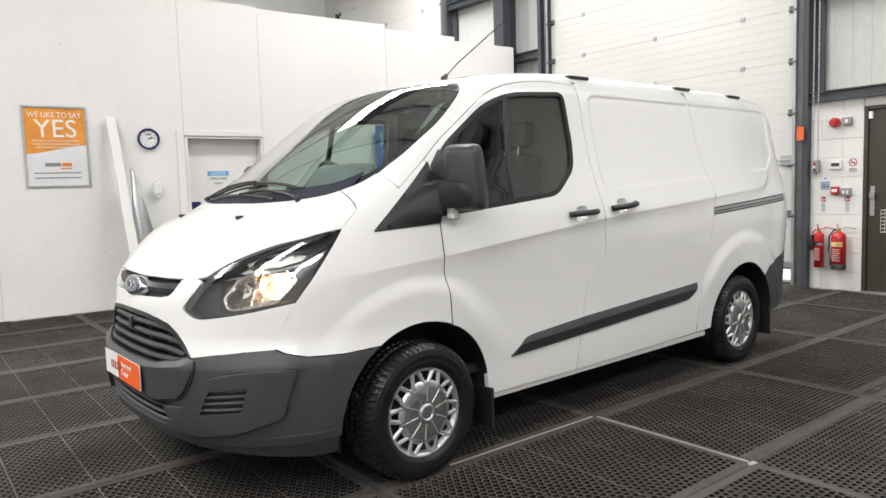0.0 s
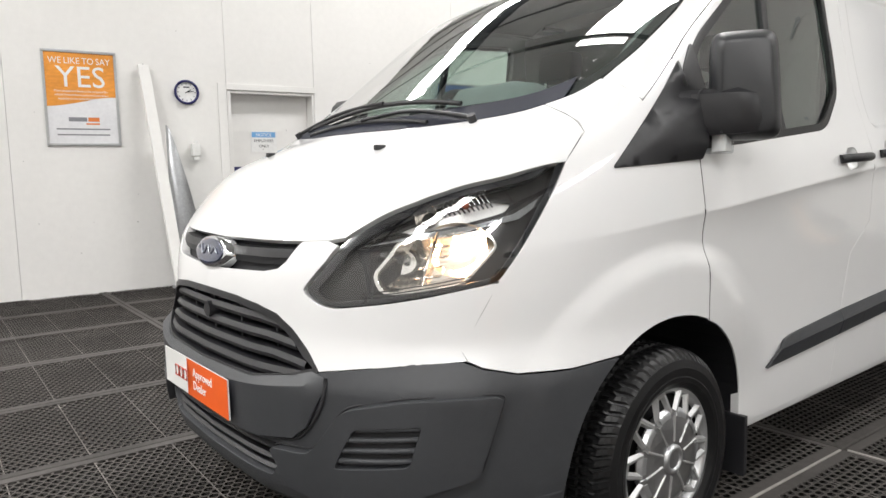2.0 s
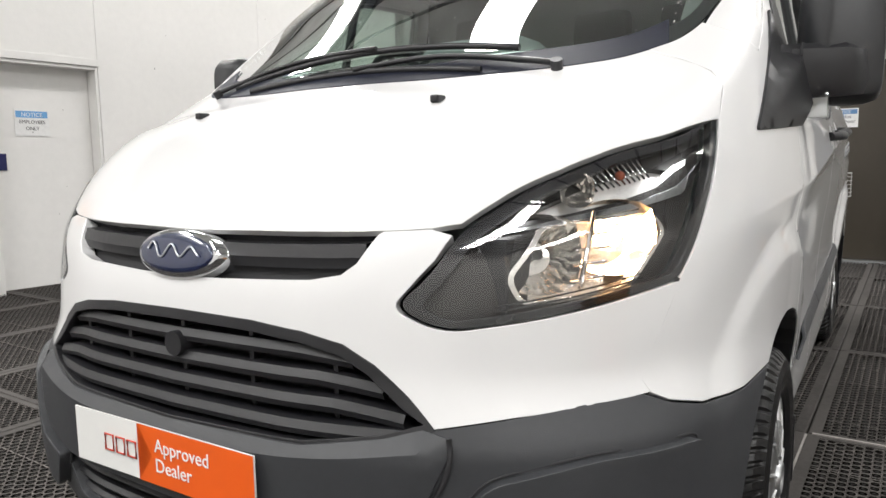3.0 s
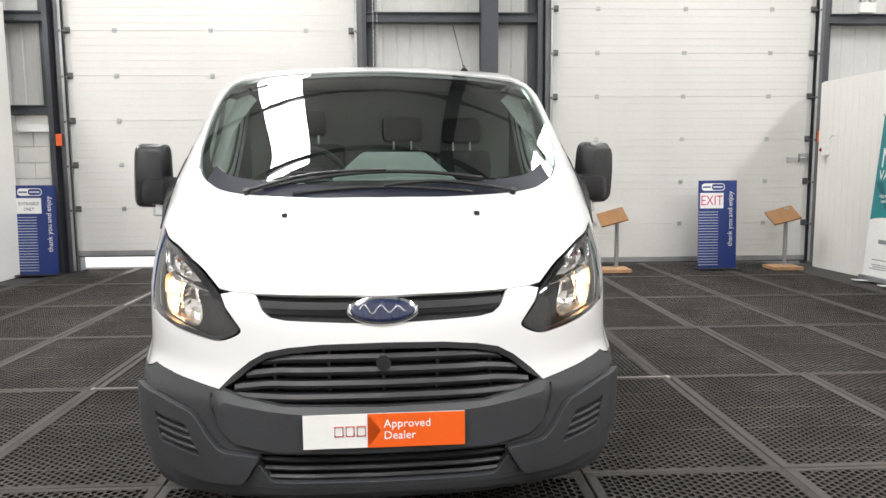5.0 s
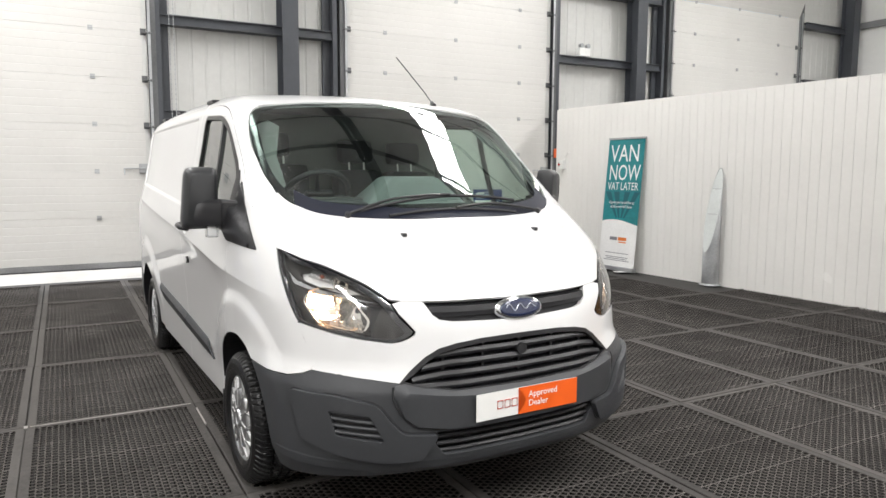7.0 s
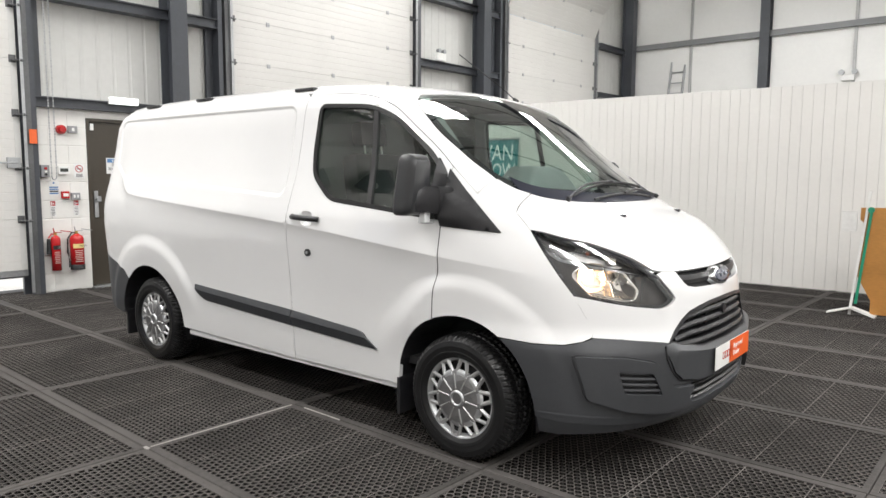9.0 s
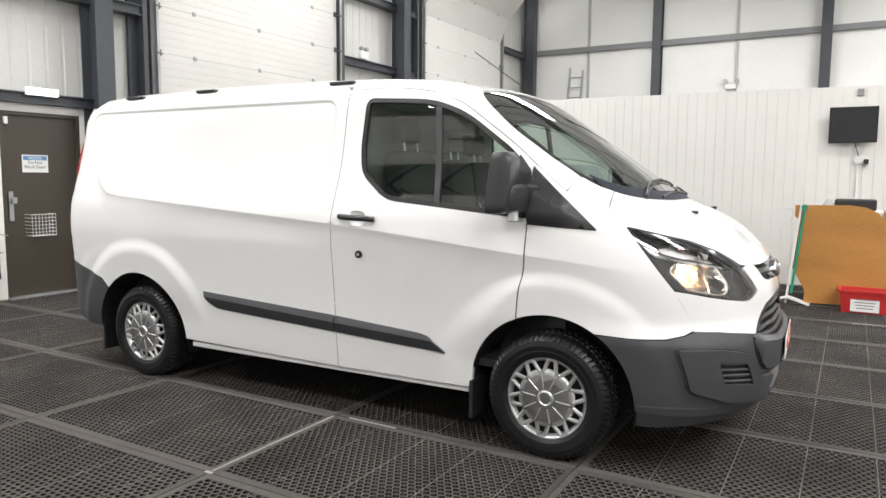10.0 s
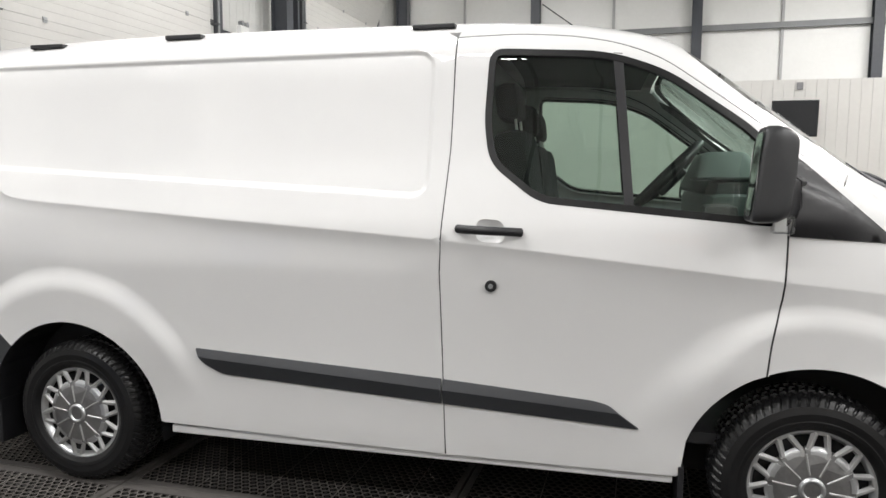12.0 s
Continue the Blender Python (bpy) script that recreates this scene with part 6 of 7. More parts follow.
# ---- van: headlights ----
BULB = emitter("lit_bulb", (1.0, 0.60, 0.31), 220.0)
# silvered dish with the bulb's warm light put into its colour
LIT = material("bulb_warmed_reflector", (0.84, 0.70, 0.54), 0.34, 0.9, vary=0.1, scale=30)
SMOKE = material("smoked_grey_housing", (0.028, 0.026, 0.025), 0.16, 0.2, vary=0.15, scale=10)
SILV = material("silvered_plastic", (0.86, 0.83, 0.78), 0.13, 0.92, vary=0.12, scale=40)
PEARL = material("bright_pressed_reflector", (0.86, 0.85, 0.83), 0.22, 0.15, vary=0.15, scale=60)
AMBER = material("amber_bulb", (0.26, 0.06, 0.025), 0.25)


def bowl(name, c, ax, r, depth, mat, parent, n=22, squash=1.0, stretch=1.0):
    """A reflector: an open dish of flat facets facing along ax."""
    q = Vector(ax).to_track_quat("Z", "Y").to_matrix().to_4x4()
    V, F = [], []
    rings = 6
    for i in range(rings):
        u = i / (rings - 1)
        for k in range(n):
            a = 2 * math.pi * (k + 0.5 * (i % 2)) / n
            # squared-off rim
            sq = 1.0 / max(abs(math.cos(a)), abs(math.sin(a))) ** 0.45
            rr = r * max(u, 0.08) * (1 + (sq - 1) * u)
            V.append(Vector(c) + q @ Vector((stretch * rr * math.cos(a), squash * rr * math.sin(a), depth * (u * u - 1))))
    for i in range(rings - 1):
        F += [(i * n + k, i * n + (k + 1) % n, i * n + n + (k + 1) % n, i * n + n + k) for k in range(n)]
    F.append(tuple(range(n)))
    return mesh_ob(name, V, F, mat, parent)


HEX = [(-0.797, 0.893), (-0.736, 0.985), (-0.572, 1.002), (-0.552, 0.966), (-0.640, 0.868), (-0.789, 0.847)]
for m in (False, True):
    s = -1 if m else 1
    hl = skin("headlight", "y", grow(head_out, -0.003), SMOKE, van, step=0.03, lift=-0.13, thick=0.0, mirror=m, label="clear headlight with a smoked grey housing, lit")
    skin("headlight_rim", "y", grow(head_out, -0.003), GLOSS_BLACK, hl, holes=[grow(head_out, -0.014)], step=0.03, lift=-0.004, thick=0.02, mirror=m)
    lens = skin("lens", "y", grow(head_out, -0.003), LENS_GLASS, hl, step=0.03, lift=0.001, thick=0.0, mirror=m)
    lens.visible_shadow = False
    # smoked mask with the openings for the lamps
    ind = rounded([(-0.768, 0.996), (-0.712, 1.026), (-0.610, 1.068), (-0.540, 1.084), (-0.492, 1.074), (-0.515, 1.048), (-0.61, 1.024), (-0.70, 1.004)], 0.010)
    hexo = rounded(HEX, 0.018)
    mask = skin("housing_mask", "y", grow(head_out, -0.010), SMOKE, hl, holes=[grow(hexo, 0.006), ind], step=0.025, lift=-0.038, thick=0.045, mirror=m)
    skin("bezel", "y", grow(hexo, 0.004), SILV, hl, holes=[grow(hexo, -0.001)], step=0.025, lift=-0.034, thick=0.07, mirror=m, label="silvered bezel")
    skin("chrome_brow", "y", rounded([(-0.800, 0.972), (-0.70, 0.998), (-0.60, 1.016), (-0.50, 1.040), (-0.405, 1.090), (-0.40, 1.082), (-0.49, 1.028), (-0.60, 1.006), (-0.70, 0.990)], 0.004), CHROME, hl, step=0.02, lift=-0.030, thick=0.01, mirror=m)
    ax = Vector((-0.82, 0.50 * s, -0.02))
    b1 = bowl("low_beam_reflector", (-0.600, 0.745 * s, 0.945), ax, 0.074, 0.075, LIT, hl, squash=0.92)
    b2 = bowl("high_beam_reflector", (-0.715, 0.650 * s, 0.922), ax, 0.074, 0.06, SILV, hl, squash=0.95)
    skin("reflector_plate", "y", grow(hexo, 0.004), SILV, hl, step=0.03, lift=-0.10, thick=0.0, mirror=m)
    bmx = bmesh.new()
    bmesh.ops.create_uvsphere(bmx, u_segments=14, v_segments=8, radius=0.020, matrix=Matrix.Translation(Vector((-0.600, 0.745 * s, 0.945)) - ax * 0.035))
    part("bulb", bmx, BULB, b1, "lit warm bulb", smooth=True)
    cyl("bulb_cap", Vector((-0.715, 0.650 * s, 0.922)) - ax * 0.05, Vector((-0.715, 0.650 * s, 0.922)) - ax * 0.012, 0.011, CHROME, b2, 12)
    # thin upright web with cross ribs between the two dishes
    web = [Vector((-0.700, 0.720 * s, 0.866)), Vector((-0.645, 0.722 * s, 0.992))]
    tube("reflector_web", web, 0.005, CHROME, hl, segs=6)
    for k in range(5):
        p = web[0].lerp(web[1], 0.12 + 0.19 * k)
        tube("reflector_rib", [p + Vector((-0.012, -0.016 * s, 0)), p + Vector((0.030, 0.030 * s, 0.006))], 0.0026, CHROME, hl, segs=5)
    pan = skin("indicator", "y", grow(ind, 0.004), PEARL, hl, step=0.016, lift=-0.055, thick=0.0, mirror=m, label="chromed indicator reflector")
    for k in range(11):
        q = on_side([(-0.618 + 0.010 * k, 1.026 + 0.0022 * k), (-0.628 + 0.010 * k, 1.062 + 0.002 * k)]) - [0, 0.052, 0]
        tube("indicator_rib", q * [1, s, 1], 0.0022, CHROME, pan, segs=5)
    bowl("indicator_dish", (-0.665, 0.700 * s, 1.030), ax, 0.030, 0.035, SILV, pan, n=14)
    # fine fluting along the lower edge of the lens
    for k in range(3):
        q = on_side(np.stack([np.linspace(-0.80, -0.60, 14), 0.828 + 0.008 * k + 0.205 * (np.linspace(-0.80, -0.60, 14) + 0.80)], 1)) - [0, 0.036, 0]
        tube("fluting", q * [1, s, 1], 0.0016, GLOSS_BLACK, hl, segs=5)
    bmx = bmesh.new()
    bmesh.ops.create_uvsphere(bmx, u_segments=12, v_segments=8, radius=0.009, matrix=Matrix.Translation((-0.575, 0.745 * s, 1.053)))
    part("indicator_bulb", bmx, AMBER, pan, smooth=True)

STRIP_PL = material("dark_strip_plastic", (0.030, 0.032, 0.036), 0.45, vary=0.12, scale=12, bump=0.0003, bump_scale=900)
_fx = np.linspace(0.60, 2.30, 40)
FOLD = np.stack([_fx, 0.553 + 0.0575 * (_fx - 0.72) - 0.030], 1)


def fold(p):
    """A strip with a narrow upper face and a wide one that leans in below."""
    top = 0.553 + 0.0575 * (p[:, 0] - 0.72)
    d = p[:, 2] - (top - 0.030)
    return np.where(d > 0, 0.016 * np.clip(d / 0.034, 0, 1), 0.013 * np.clip(-d / 0.065, 0, 1))


# ---- van: windows, mirrors, handles, trims ----
def ridge(p):
    """The foot of the mirror arm swells out of the base below a slanting line."""
    line = np.interp(p[:, 0], [-0.22, -0.05, 0.11], [1.13, 1.262, 1.335])
    t = np.clip((line - p[:, 2]) / 0.022 + 0.5, 0, 1)
    low = np.clip((p[:, 2] - 1.150) / 0.05, 0, 1)
    return -0.034 * np.clip((p[:, 0] + 0.20) / 0.30, 0, 1) * t * t * (3 - 2 * t) * low


def turn_mirror(v, a=radians(32), xc=0.20, yc=-1.040):
    """The mirror on its left side stands swept back."""
    dx, dy = v[0] - xc, v[1] - yc
    return (xc + dx * math.cos(a) - dy * math.sin(a), yc + dx * math.sin(a) + dy * math.cos(a), v[2])


def solid(name, V, F, mat, parent, label=""):
    """A closed body with even normals."""
    b = bmesh.new()
    vs = [b.verts.new(v) for v in V]
    for f in F:
        b.faces.new([vs[i] for i in f])
    return part(name, b, mat, parent, label, smooth=True)


# dark tubes laid in the panel gaps to give them their shade
def joint(pts, sg, name="door_seal", deep=0.0072):
    q = smooth_line(pts, 40)
    q3 = on_side(q)
    tube(name, (q3 - normals_of(q3) * deep) * [1, sg, 1], 0.0055, DARK_IN, van, segs=6)


for sg in (1, -1):
    joint([(q[0] - 0.004, q[1]) for q in door_f], sg, deep=0.0062)
    joint([(q[0], q[1] + 0.003) for q in door_top], sg)
joint([(q[0] + 0.003, q[1]) for q in door_rear_R], 1)
joint([(1.258, 1.86)] + [(1.261, 1.45), (1.285, 1.0)], 1)
for sg in (1, -1):
    joint([(q[0] - 0.0015, q[1]) for q in face_line[:4]], sg, "wing_gap", 0.0068)
for a_, b_ in zip(door_rear_L[:-1], door_rear_L[1:]):
    joint([(a_[0] + 0.003, a_[1]), (b_[0] + 0.003, b_[1])], -1)
joint([(1.258, 1.86), (1.261, 1.45)], -1)
for a_, b_ in zip(slide_rear[:-1], slide_rear[1:]):
    joint([(a_[0] + 0.003, a_[1]), (b_[0] + 0.003, b_[1])], -1)

for side, d in zip((False, True), both_doors):
    s = -1 if side else 1
    skin("door_glass", "y", grow(window, -0.002), S_GLASS, d, step=0.06, lift=-0.012, thick=0.0, mirror=side, label="tinted door window glass")
    skin("window_seal", "y", grow(window, 0.004), RUBBER, d, holes=[grow(window, -0.019)], step=0.05, lift=0.002, thick=0.02, mirror=side, label="black rubber window seal")
    skin("window_bar", "y", [(0.656, 1.785), (0.687, 1.788), (0.632, 1.235), (0.602, 1.23)], BLACK_PL, d, step=0.05, lift=0.0, thick=0.02, mirror=side)
    # a quarter piece behind the mirror
    skin("mirror_sail", "y", rounded([(0.118, 1.415), (0.19, 1.50), (0.205, 1.30), (0.20, 1.20), (0.118, 1.19)], 0.015), BLACK_PL, d, step=0.04, lift=0.004, thick=0.02, mirror=side)
    cup = skin("handle_cup", "y", grow(CUP, 0.002), PAINT, d, step=0.012, lift=-0.003, thick=0.004, mirror=side, dent=lambda p: 0.030 * np.clip(1.5 - 1.5 * np.hypot((p[:, 0] - 1.096) / 0.060, (p[:, 2] - 1.156) / 0.047), 0, 1))
    p = on_side([(0.985, 1.153), (1.01, 1.156), (1.06, 1.158), (1.10, 1.159), (1.15, 1.161), (1.19, 1.162), (1.212, 1.162)]) + [[0, 0.004, 0], [0, 0.024, 0], [0, 0.036, 0], [0, 0.038, 0], [0, 0.036, 0], [0, 0.026, 0], [0, 0.004, 0]]
    tube("door_handle", p * [1, s, 1], 0.016, BLACK_PL, d, segs=10, label="black door handle")
    tr = [(1.276, 0.592), (0.72, 0.553), (0.665, 0.540), (0.562, 0.463), (1.274, 0.499)] if not side else [(1.126, 0.583), (0.72, 0.553), (0.665, 0.540), (0.562, 0.463), (1.11, 0.490)]
    skin("rubbing_strip", "y", rounded(tr, [0.003, 0.03, 0.02, 0.006, 0.003]), STRIP_PL, d, step=0.02, lift=0.020, thick=0.010, mirror=side, label="dark grey rubbing strip", lines=[FOLD, FOLD + [0, 0.004], FOLD - [0, 0.004]], dent=fold, crisp=14)
    tr2 = [(2.318, 0.646), (2.285, 0.590), (2.20, 0.546), (1.281, 0.499), (1.283, 0.593)] if not side else [(2.300, 0.646), (2.27, 0.590), (2.20, 0.546), (1.117, 0.491), (1.133, 0.584)]
    skin("rubbing_strip", "y", rounded(tr2, [0.006, 0.03, 0.03, 0.003, 0.003]), STRIP_PL, van, step=0.02, lift=0.020, thick=0.010, mirror=side, label="dark grey rubbing strip", lines=[FOLD, FOLD + [0, 0.004], FOLD - [0, 0.004]], dent=fold, crisp=14)
    # triangle in front of the door and the mirror
    skin("mirror_base", "y", rounded([(0.112, 1.438), (-0.220, 1.139), (0.110, 1.158)], [0.004, 0.012, 0.004]), BLACK_PL, van, step=0.02, lift=0.006, thick=0.02, mirror=side, label="black triangular mirror base", lines=[np.array([(-0.19, 1.150), (-0.05, 1.262), (0.108, 1.335)])], dent=ridge)
    mir = empty("door_mirror")
    mir.parent = van
    # housing: a flat-faced shell with a bevelled front, wider at its foot
    V, F, n = [], [], 40
    my, mw = (1.040, 1.20) if side else (1.068, 1.06)
    for x, f in ((0.246, 0.90), (0.242, 0.965), (0.232, 1.0), (0.195, 1.0), (0.168, 0.965), (0.142, 0.80), (0.137, 0.74)):
        for k in range(n):
            t = 2 * math.pi * k / n
            c, q = math.cos(t), math.sin(t)
            u = math.copysign(abs(c) ** 0.32, c)
            v = math.copysign(abs(q) ** 0.28, q)
            wide = 0.080 * mw * (1 - 0.10 * (v + 1) / 2)
            V.append((x + 0.010 * (v > 0) * v * (x < 0.2) - 0.016 * v, s * (my + (wide * u - 0.006 * v) * (1 - (1 - f) * (1.3 if u < 0 else 0.9))), 1.358 + 0.149 * v * (1 - (1 - f) * (0.9 if v > 0 else 0.55))))
    if side:
        V = [turn_mirror(v) for v in V]
    for i in range(6):
        F += [(i * n + k, i * n + (k + 1) % n, i * n + n + (k + 1) % n, i * n + n + k) for k in range(n)]
    F += [tuple(range(n)), tuple(reversed(range(6 * n, 7 * n)))]
    solid("mirror_housing", V, F, MIRROR_PL, mir, "near-black grained mirror housing")
    # arm: a tapering wedge out of the base that wraps the foot of the housing
    V, F = [], []
    for y, x0, x1, z0, z1 in ((0.88, 0.045, 0.20, 1.205, 1.345), (0.925, 0.055, 0.20, 1.212, 1.348), (my - 0.095, 0.086, 0.21, 1.222, 1.352), (my - 0.02, 0.122, 0.215, 1.226, 1.350), (my + 0.030, 0.138, 0.215, 1.230, 1.346), (my + 0.050, 0.154, 0.20, 1.242, 1.334)):
        b, c = 0.018, 0.014
        V += [(x0, s * y, z0 + b * 1.6), (x0 + b * 0.6, s * y, z0), (x1, s * y, z0), (x1, s * y, z1), (x0 + c * 1.4, s * y, z1), (x0 + 0.004, s * y, z1 - c)]
    if side:
        V = [turn_mirror(v) if i >= 18 else v for i, v in enumerate(V)]
    for i in range(5):
        F += [(i * 6 + k, i * 6 + (k + 1) % 6, i * 6 + 6 + (k + 1) % 6, i * 6 + 6 + k) for k in range(6)]
    F += [tuple(range(6)), tuple(reversed(range(30, 36)))]
    arm = solid("mirror_arm", V, F, BLACK_PL, mir)
    # seam round the arm where it swivels
    yj = my - 0.075
    tube("swivel_seam", [(0.088, s * yj, 1.262), (0.102, s * yj, 1.218), (0.19, s * yj, 1.214), (0.19, s * yj, 1.353), (0.112, s * yj, 1.353), (0.092, s * yj, 1.338)], 0.003, DARK_IN, arm, segs=6, closed=True)
    box("side_indicator", 0.115, 0.18, s * (my - 0.040) - 0.027, s * (my - 0.040) + 0.027, 1.172, 1.235, LENS_GLASS, mir, 0.008, "clear side indicator")
    box("side_indicator_back", 0.140, 0.175, s * (my - 0.040) - 0.021, s * (my - 0.040) + 0.021, 1.178, 1.233, plain("clear_lens_back", (0.82, 0.82, 0.80), 0.12), mir, 0.004)
    mg = [(0.2475 - 0.016 * math.sin(t), s * (my + 0.064 * mw * math.copysign(abs(math.cos(t)) ** 0.45, math.cos(t))), 1.358 + 0.13 * math.copysign(abs(math.sin(t)) ** 0.45, math.sin(t))) for t in np.linspace(0, 2 * math.pi, 28, endpoint=False)]
    flat_poly("mirror_glass", [turn_mirror(v) for v in mg] if side else mg, CHROME, mir)
    # sill and mud flap
    part("sill", add_box(bmesh.new(), 0.44, 2.47, min(s * 0.86, s * 0.912), max(s * 0.86, s * 0.912), 0.262, 0.297, 0.008), PAINT, van)
    for x0, x1, y in ((0.405, 0.425, 0.86), (3.345, 3.365, 0.84)):
        box("mud_flap", x0, x1, s * y - 0.100, s * y + 0.080, 0.135, 0.335, BLACK_PL, van, 0.004)
    for x in (1.365, 2.46, 3.15):
        p = shoot("z", np.array([x]), np.array([0.735]))[0]
        box("roof_mount", x - 0.085, x + 0.085, s * 0.735 - 0.022, s * 0.735 + 0.022, p[2] - 0.01, p[2] + 0.009, BLACK_PL, van, 0.005)
    tail = smooth_line([(3.668, 0.766, 1.645), (3.690, 0.786, 1.56), (3.720, 0.810, 1.382), (3.747, 0.816, 1.228), (3.772, 0.816, 1.038), (3.775, 0.816, 0.880)], 20)
    tube("tail_light", (tail + [0.016, -0.016, 0]) * [1, s, 1], 0.016, plain("red_tail_lens", (0.36, 0.018, 0.02), 0.15), van, segs=10, label="red tail light strip")
    tube("tail_light_trim", (tail + [0.030, -0.024, 0]) * [1, s, 1], 0.014, plain("pink_tail_lens", (0.55, 0.20, 0.20), 0.15), van, segs=8, label="pale red lens edge")

# rear doors
for sg in (1, -1):
    zs, ys = np.linspace(0.50, 1.86, 18), np.linspace(0.004, 0.815, 8)
    V = [(float(rear_x(z)) - 0.12 * y * y - 0.004, sg * y * (1.0 if z < 1.2 else 1 - 0.12 * (z - 1.2)), z) for z in zs for y in ys]
    F = [(i * 8 + k, i * 8 + k + 1, i * 8 + 9 + k, i * 8 + 8 + k) for i in range(17) for k in range(7)]
    mesh_ob("rear_door", V, F, PAINT, van, smooth=True)

# sliding door fittings on its left side
slide = [o for o in van.children if o.name.startswith("sliding_door")][0]
p = on_side([(1.350, 1.172), (1.375, 1.175), (1.42, 1.178), (1.47, 1.182), (1.52, 1.186), (1.56, 1.19), (1.578, 1.192)]) + [[0, 0.004, 0], [0, 0.024, 0], [0, 0.036, 0], [0, 0.038, 0], [0, 0.036, 0], [0, 0.026, 0], [0, 0.004, 0]]
tube("door_handle", p * [1, -1, 1], 0.016, BLACK_PL, slide, segs=10, label="black door handle")
skin("handle_cup", "y", grow(SLIDE_CUP, 0.002), PAINT, slide, step=0.012, lift=-0.003, thick=0.004, mirror=True, dent=lambda p: 0.030 * np.clip(1.5 - 1.5 * np.hypot((p[:, 0] - 1.457) / 0.060, (p[:, 2] - 1.184) / 0.047), 0, 1))
skin("door_rail", "y", [(2.475, 1.134), (3.56, 1.194), (3.56, 1.142), (2.475, 1.082)], STEEL, van, step=0.04, lift=0.004, thick=0.01, mirror=True, label="grey sliding door rail")
for dz in (0.017, -0.008, -0.025):
    ys = np.linspace(2.48, 3.55, 12)
    tube("rail_groove", on_side(np.stack([ys, 1.112 + (ys - 2.475) * 0.0555 + dz], 1)) * [1, -1, 1] + [0, -0.003, 0], 0.0035, DARK_IN, van, segs=6)
# lock on its right door, filler seam behind
lk = on_side([(1.092, 0.957)])[0]
lock = cyl("door_lock", lk - [0, 0.005, 0], lk + [0, 0.012, 0], 0.021, BLACK_PL, both_doors[0], 24, label="round black security lock")
cyl("lock_barrel", lk + [0, 0.012, 0], lk + [0, 0.015, 0], 0.009, STEEL, lock, 16)
# washer jets, wipers, aerial
for y in (0.36, -0.36):
    p = shoot("z", np.array([-0.567]), np.array([abs(y)]))[0]
    box("washer_jet", p[0] - 0.016, p[0] + 0.016, y - 0.010, y + 0.010, p[2] - 0.004, p[2] + 0.012, BLACK_PL, bonnet, 0.004)


def on_top(pts, lift):
    q = np.array(pts, float)
    p = shoot("z", q[:, 0], np.abs(q[:, 1]))
    p[:, 1] = q[:, 1]
    n = normals_of(np.stack([p[:, 0], np.abs(p[:, 1]), p[:, 2]], 1))
    n[:, 1] *= np.sign(p[:, 1] + 1e-9)
    return p + n * lift


for a, mid, b, pv in (((-0.343, 0.47), (-0.312, -0.02), (-0.305, -0.42), (-0.352, 0.535)), ((-0.402, 0.35), (-0.395, -0.01), (-0.398, -0.37), (-0.362, -0.535))):
    w = empty("wiper")
    w.parent = van
    line = smooth_line([a, mid, b], 16)
    tube("blade", on_top(line, 0.006), 0.0055, BLACK_PL, w, segs=6, flat=1.6)
    arm_l = smooth_line([pv, ((pv[0] + mid[0]) / 2 + 0.02, (pv[1] + mid[1]) / 2), mid], 10)
    tube("wiper_arm", on_top(arm_l, 0.014), 0.0068, BLACK_PL, w, segs=8)
    cyl("pivot", on_top([pv], 0.0)[0], on_top([pv], 0.022)[0], 0.013, BLACK_PL, w, 14)
aer = empty("aerial")
aer.parent = van
ab = on_top([(0.60, -0.447)], 0.0)[0]
cyl("aerial_base", ab, ab + [0.02, 0, 0.025], 0.02, BLACK_PL, aer, 16, 0.010)
tube("aerial_rod", [ab + [0.018, 0, 0.02], ab + [0.10, 0.006, 0.09], ab + [0.475, 0.02, 0.36]], 0.0035, BLACK_PL, aer, segs=6)


# ---- van: wheels ----
def revolve(profile, n=48):
    """Turns a (radius, y) profile round the y axis."""
    V, F = [], []
    m = len(profile)
    for i in range(n):
        a = 2 * math.pi * i / n
        V += [(r * math.cos(a), y, r * math.sin(a)) for r, y in profile]
    for i in range(n):
        j = (i + 1) % n
        F += [(i * m + k, i * m + k + 1, j * m + k + 1, j * m + k) for k in range(m - 1)]
    return V, F


def tyre_mesh():
    prof = [(0.196, 0.018), (0.205, 0.030), (0.222, 0.040), (0.235, 0.0425), (0.238, 0.0415), (0.262, 0.044), (0.285, 0.038), (0.298, 0.028)]
    tread = [(0.308, 0.018), (0.3135, 0.006), (0.316, -0.010), (0.317, -0.034), (0.3095, -0.038), (0.3095, -0.048), (0.318, -0.052), (0.318, -0.078), (0.310, -0.082), (0.310, -0.092), (0.318, -0.096), (0.318, -0.122), (0.3095, -0.126), (0.3095, -0.136), (0.317, -0.140), (0.314, -0.165), (0.306, -0.19)]
    back = [(0.27, -0.205), (0.20, -0.19)]
    full = prof + tread + back
    n, m = 384, len(full)
    V, F = [], []
    for i in range(n):
        for k, (r, y) in enumerate(full):
            g = 0.0
            if len(prof) - 1 <= k < len(prof) + len(tread):
                ph = (i + (3 if y < -0.1 else 0) + int(abs(y + 0.085) * 110)) % 6
                g = 0.007 if ph < 2 else 0.0
            a = 2 * math.pi * i / n
            V.append(((r - g) * math.cos(a), y, (r - g) * math.sin(a)))
    for i in range(n):
        j = (i + 1) % n
        F += [(i * m + k, i * m + k + 1, j * m + k + 1, j * m + k) for k in range(m - 1)]
    return V, F


DISH = material("brushed_grey_trim", (0.34, 0.34, 0.34), 0.33, 0.85, vary=0.2, scale=14)


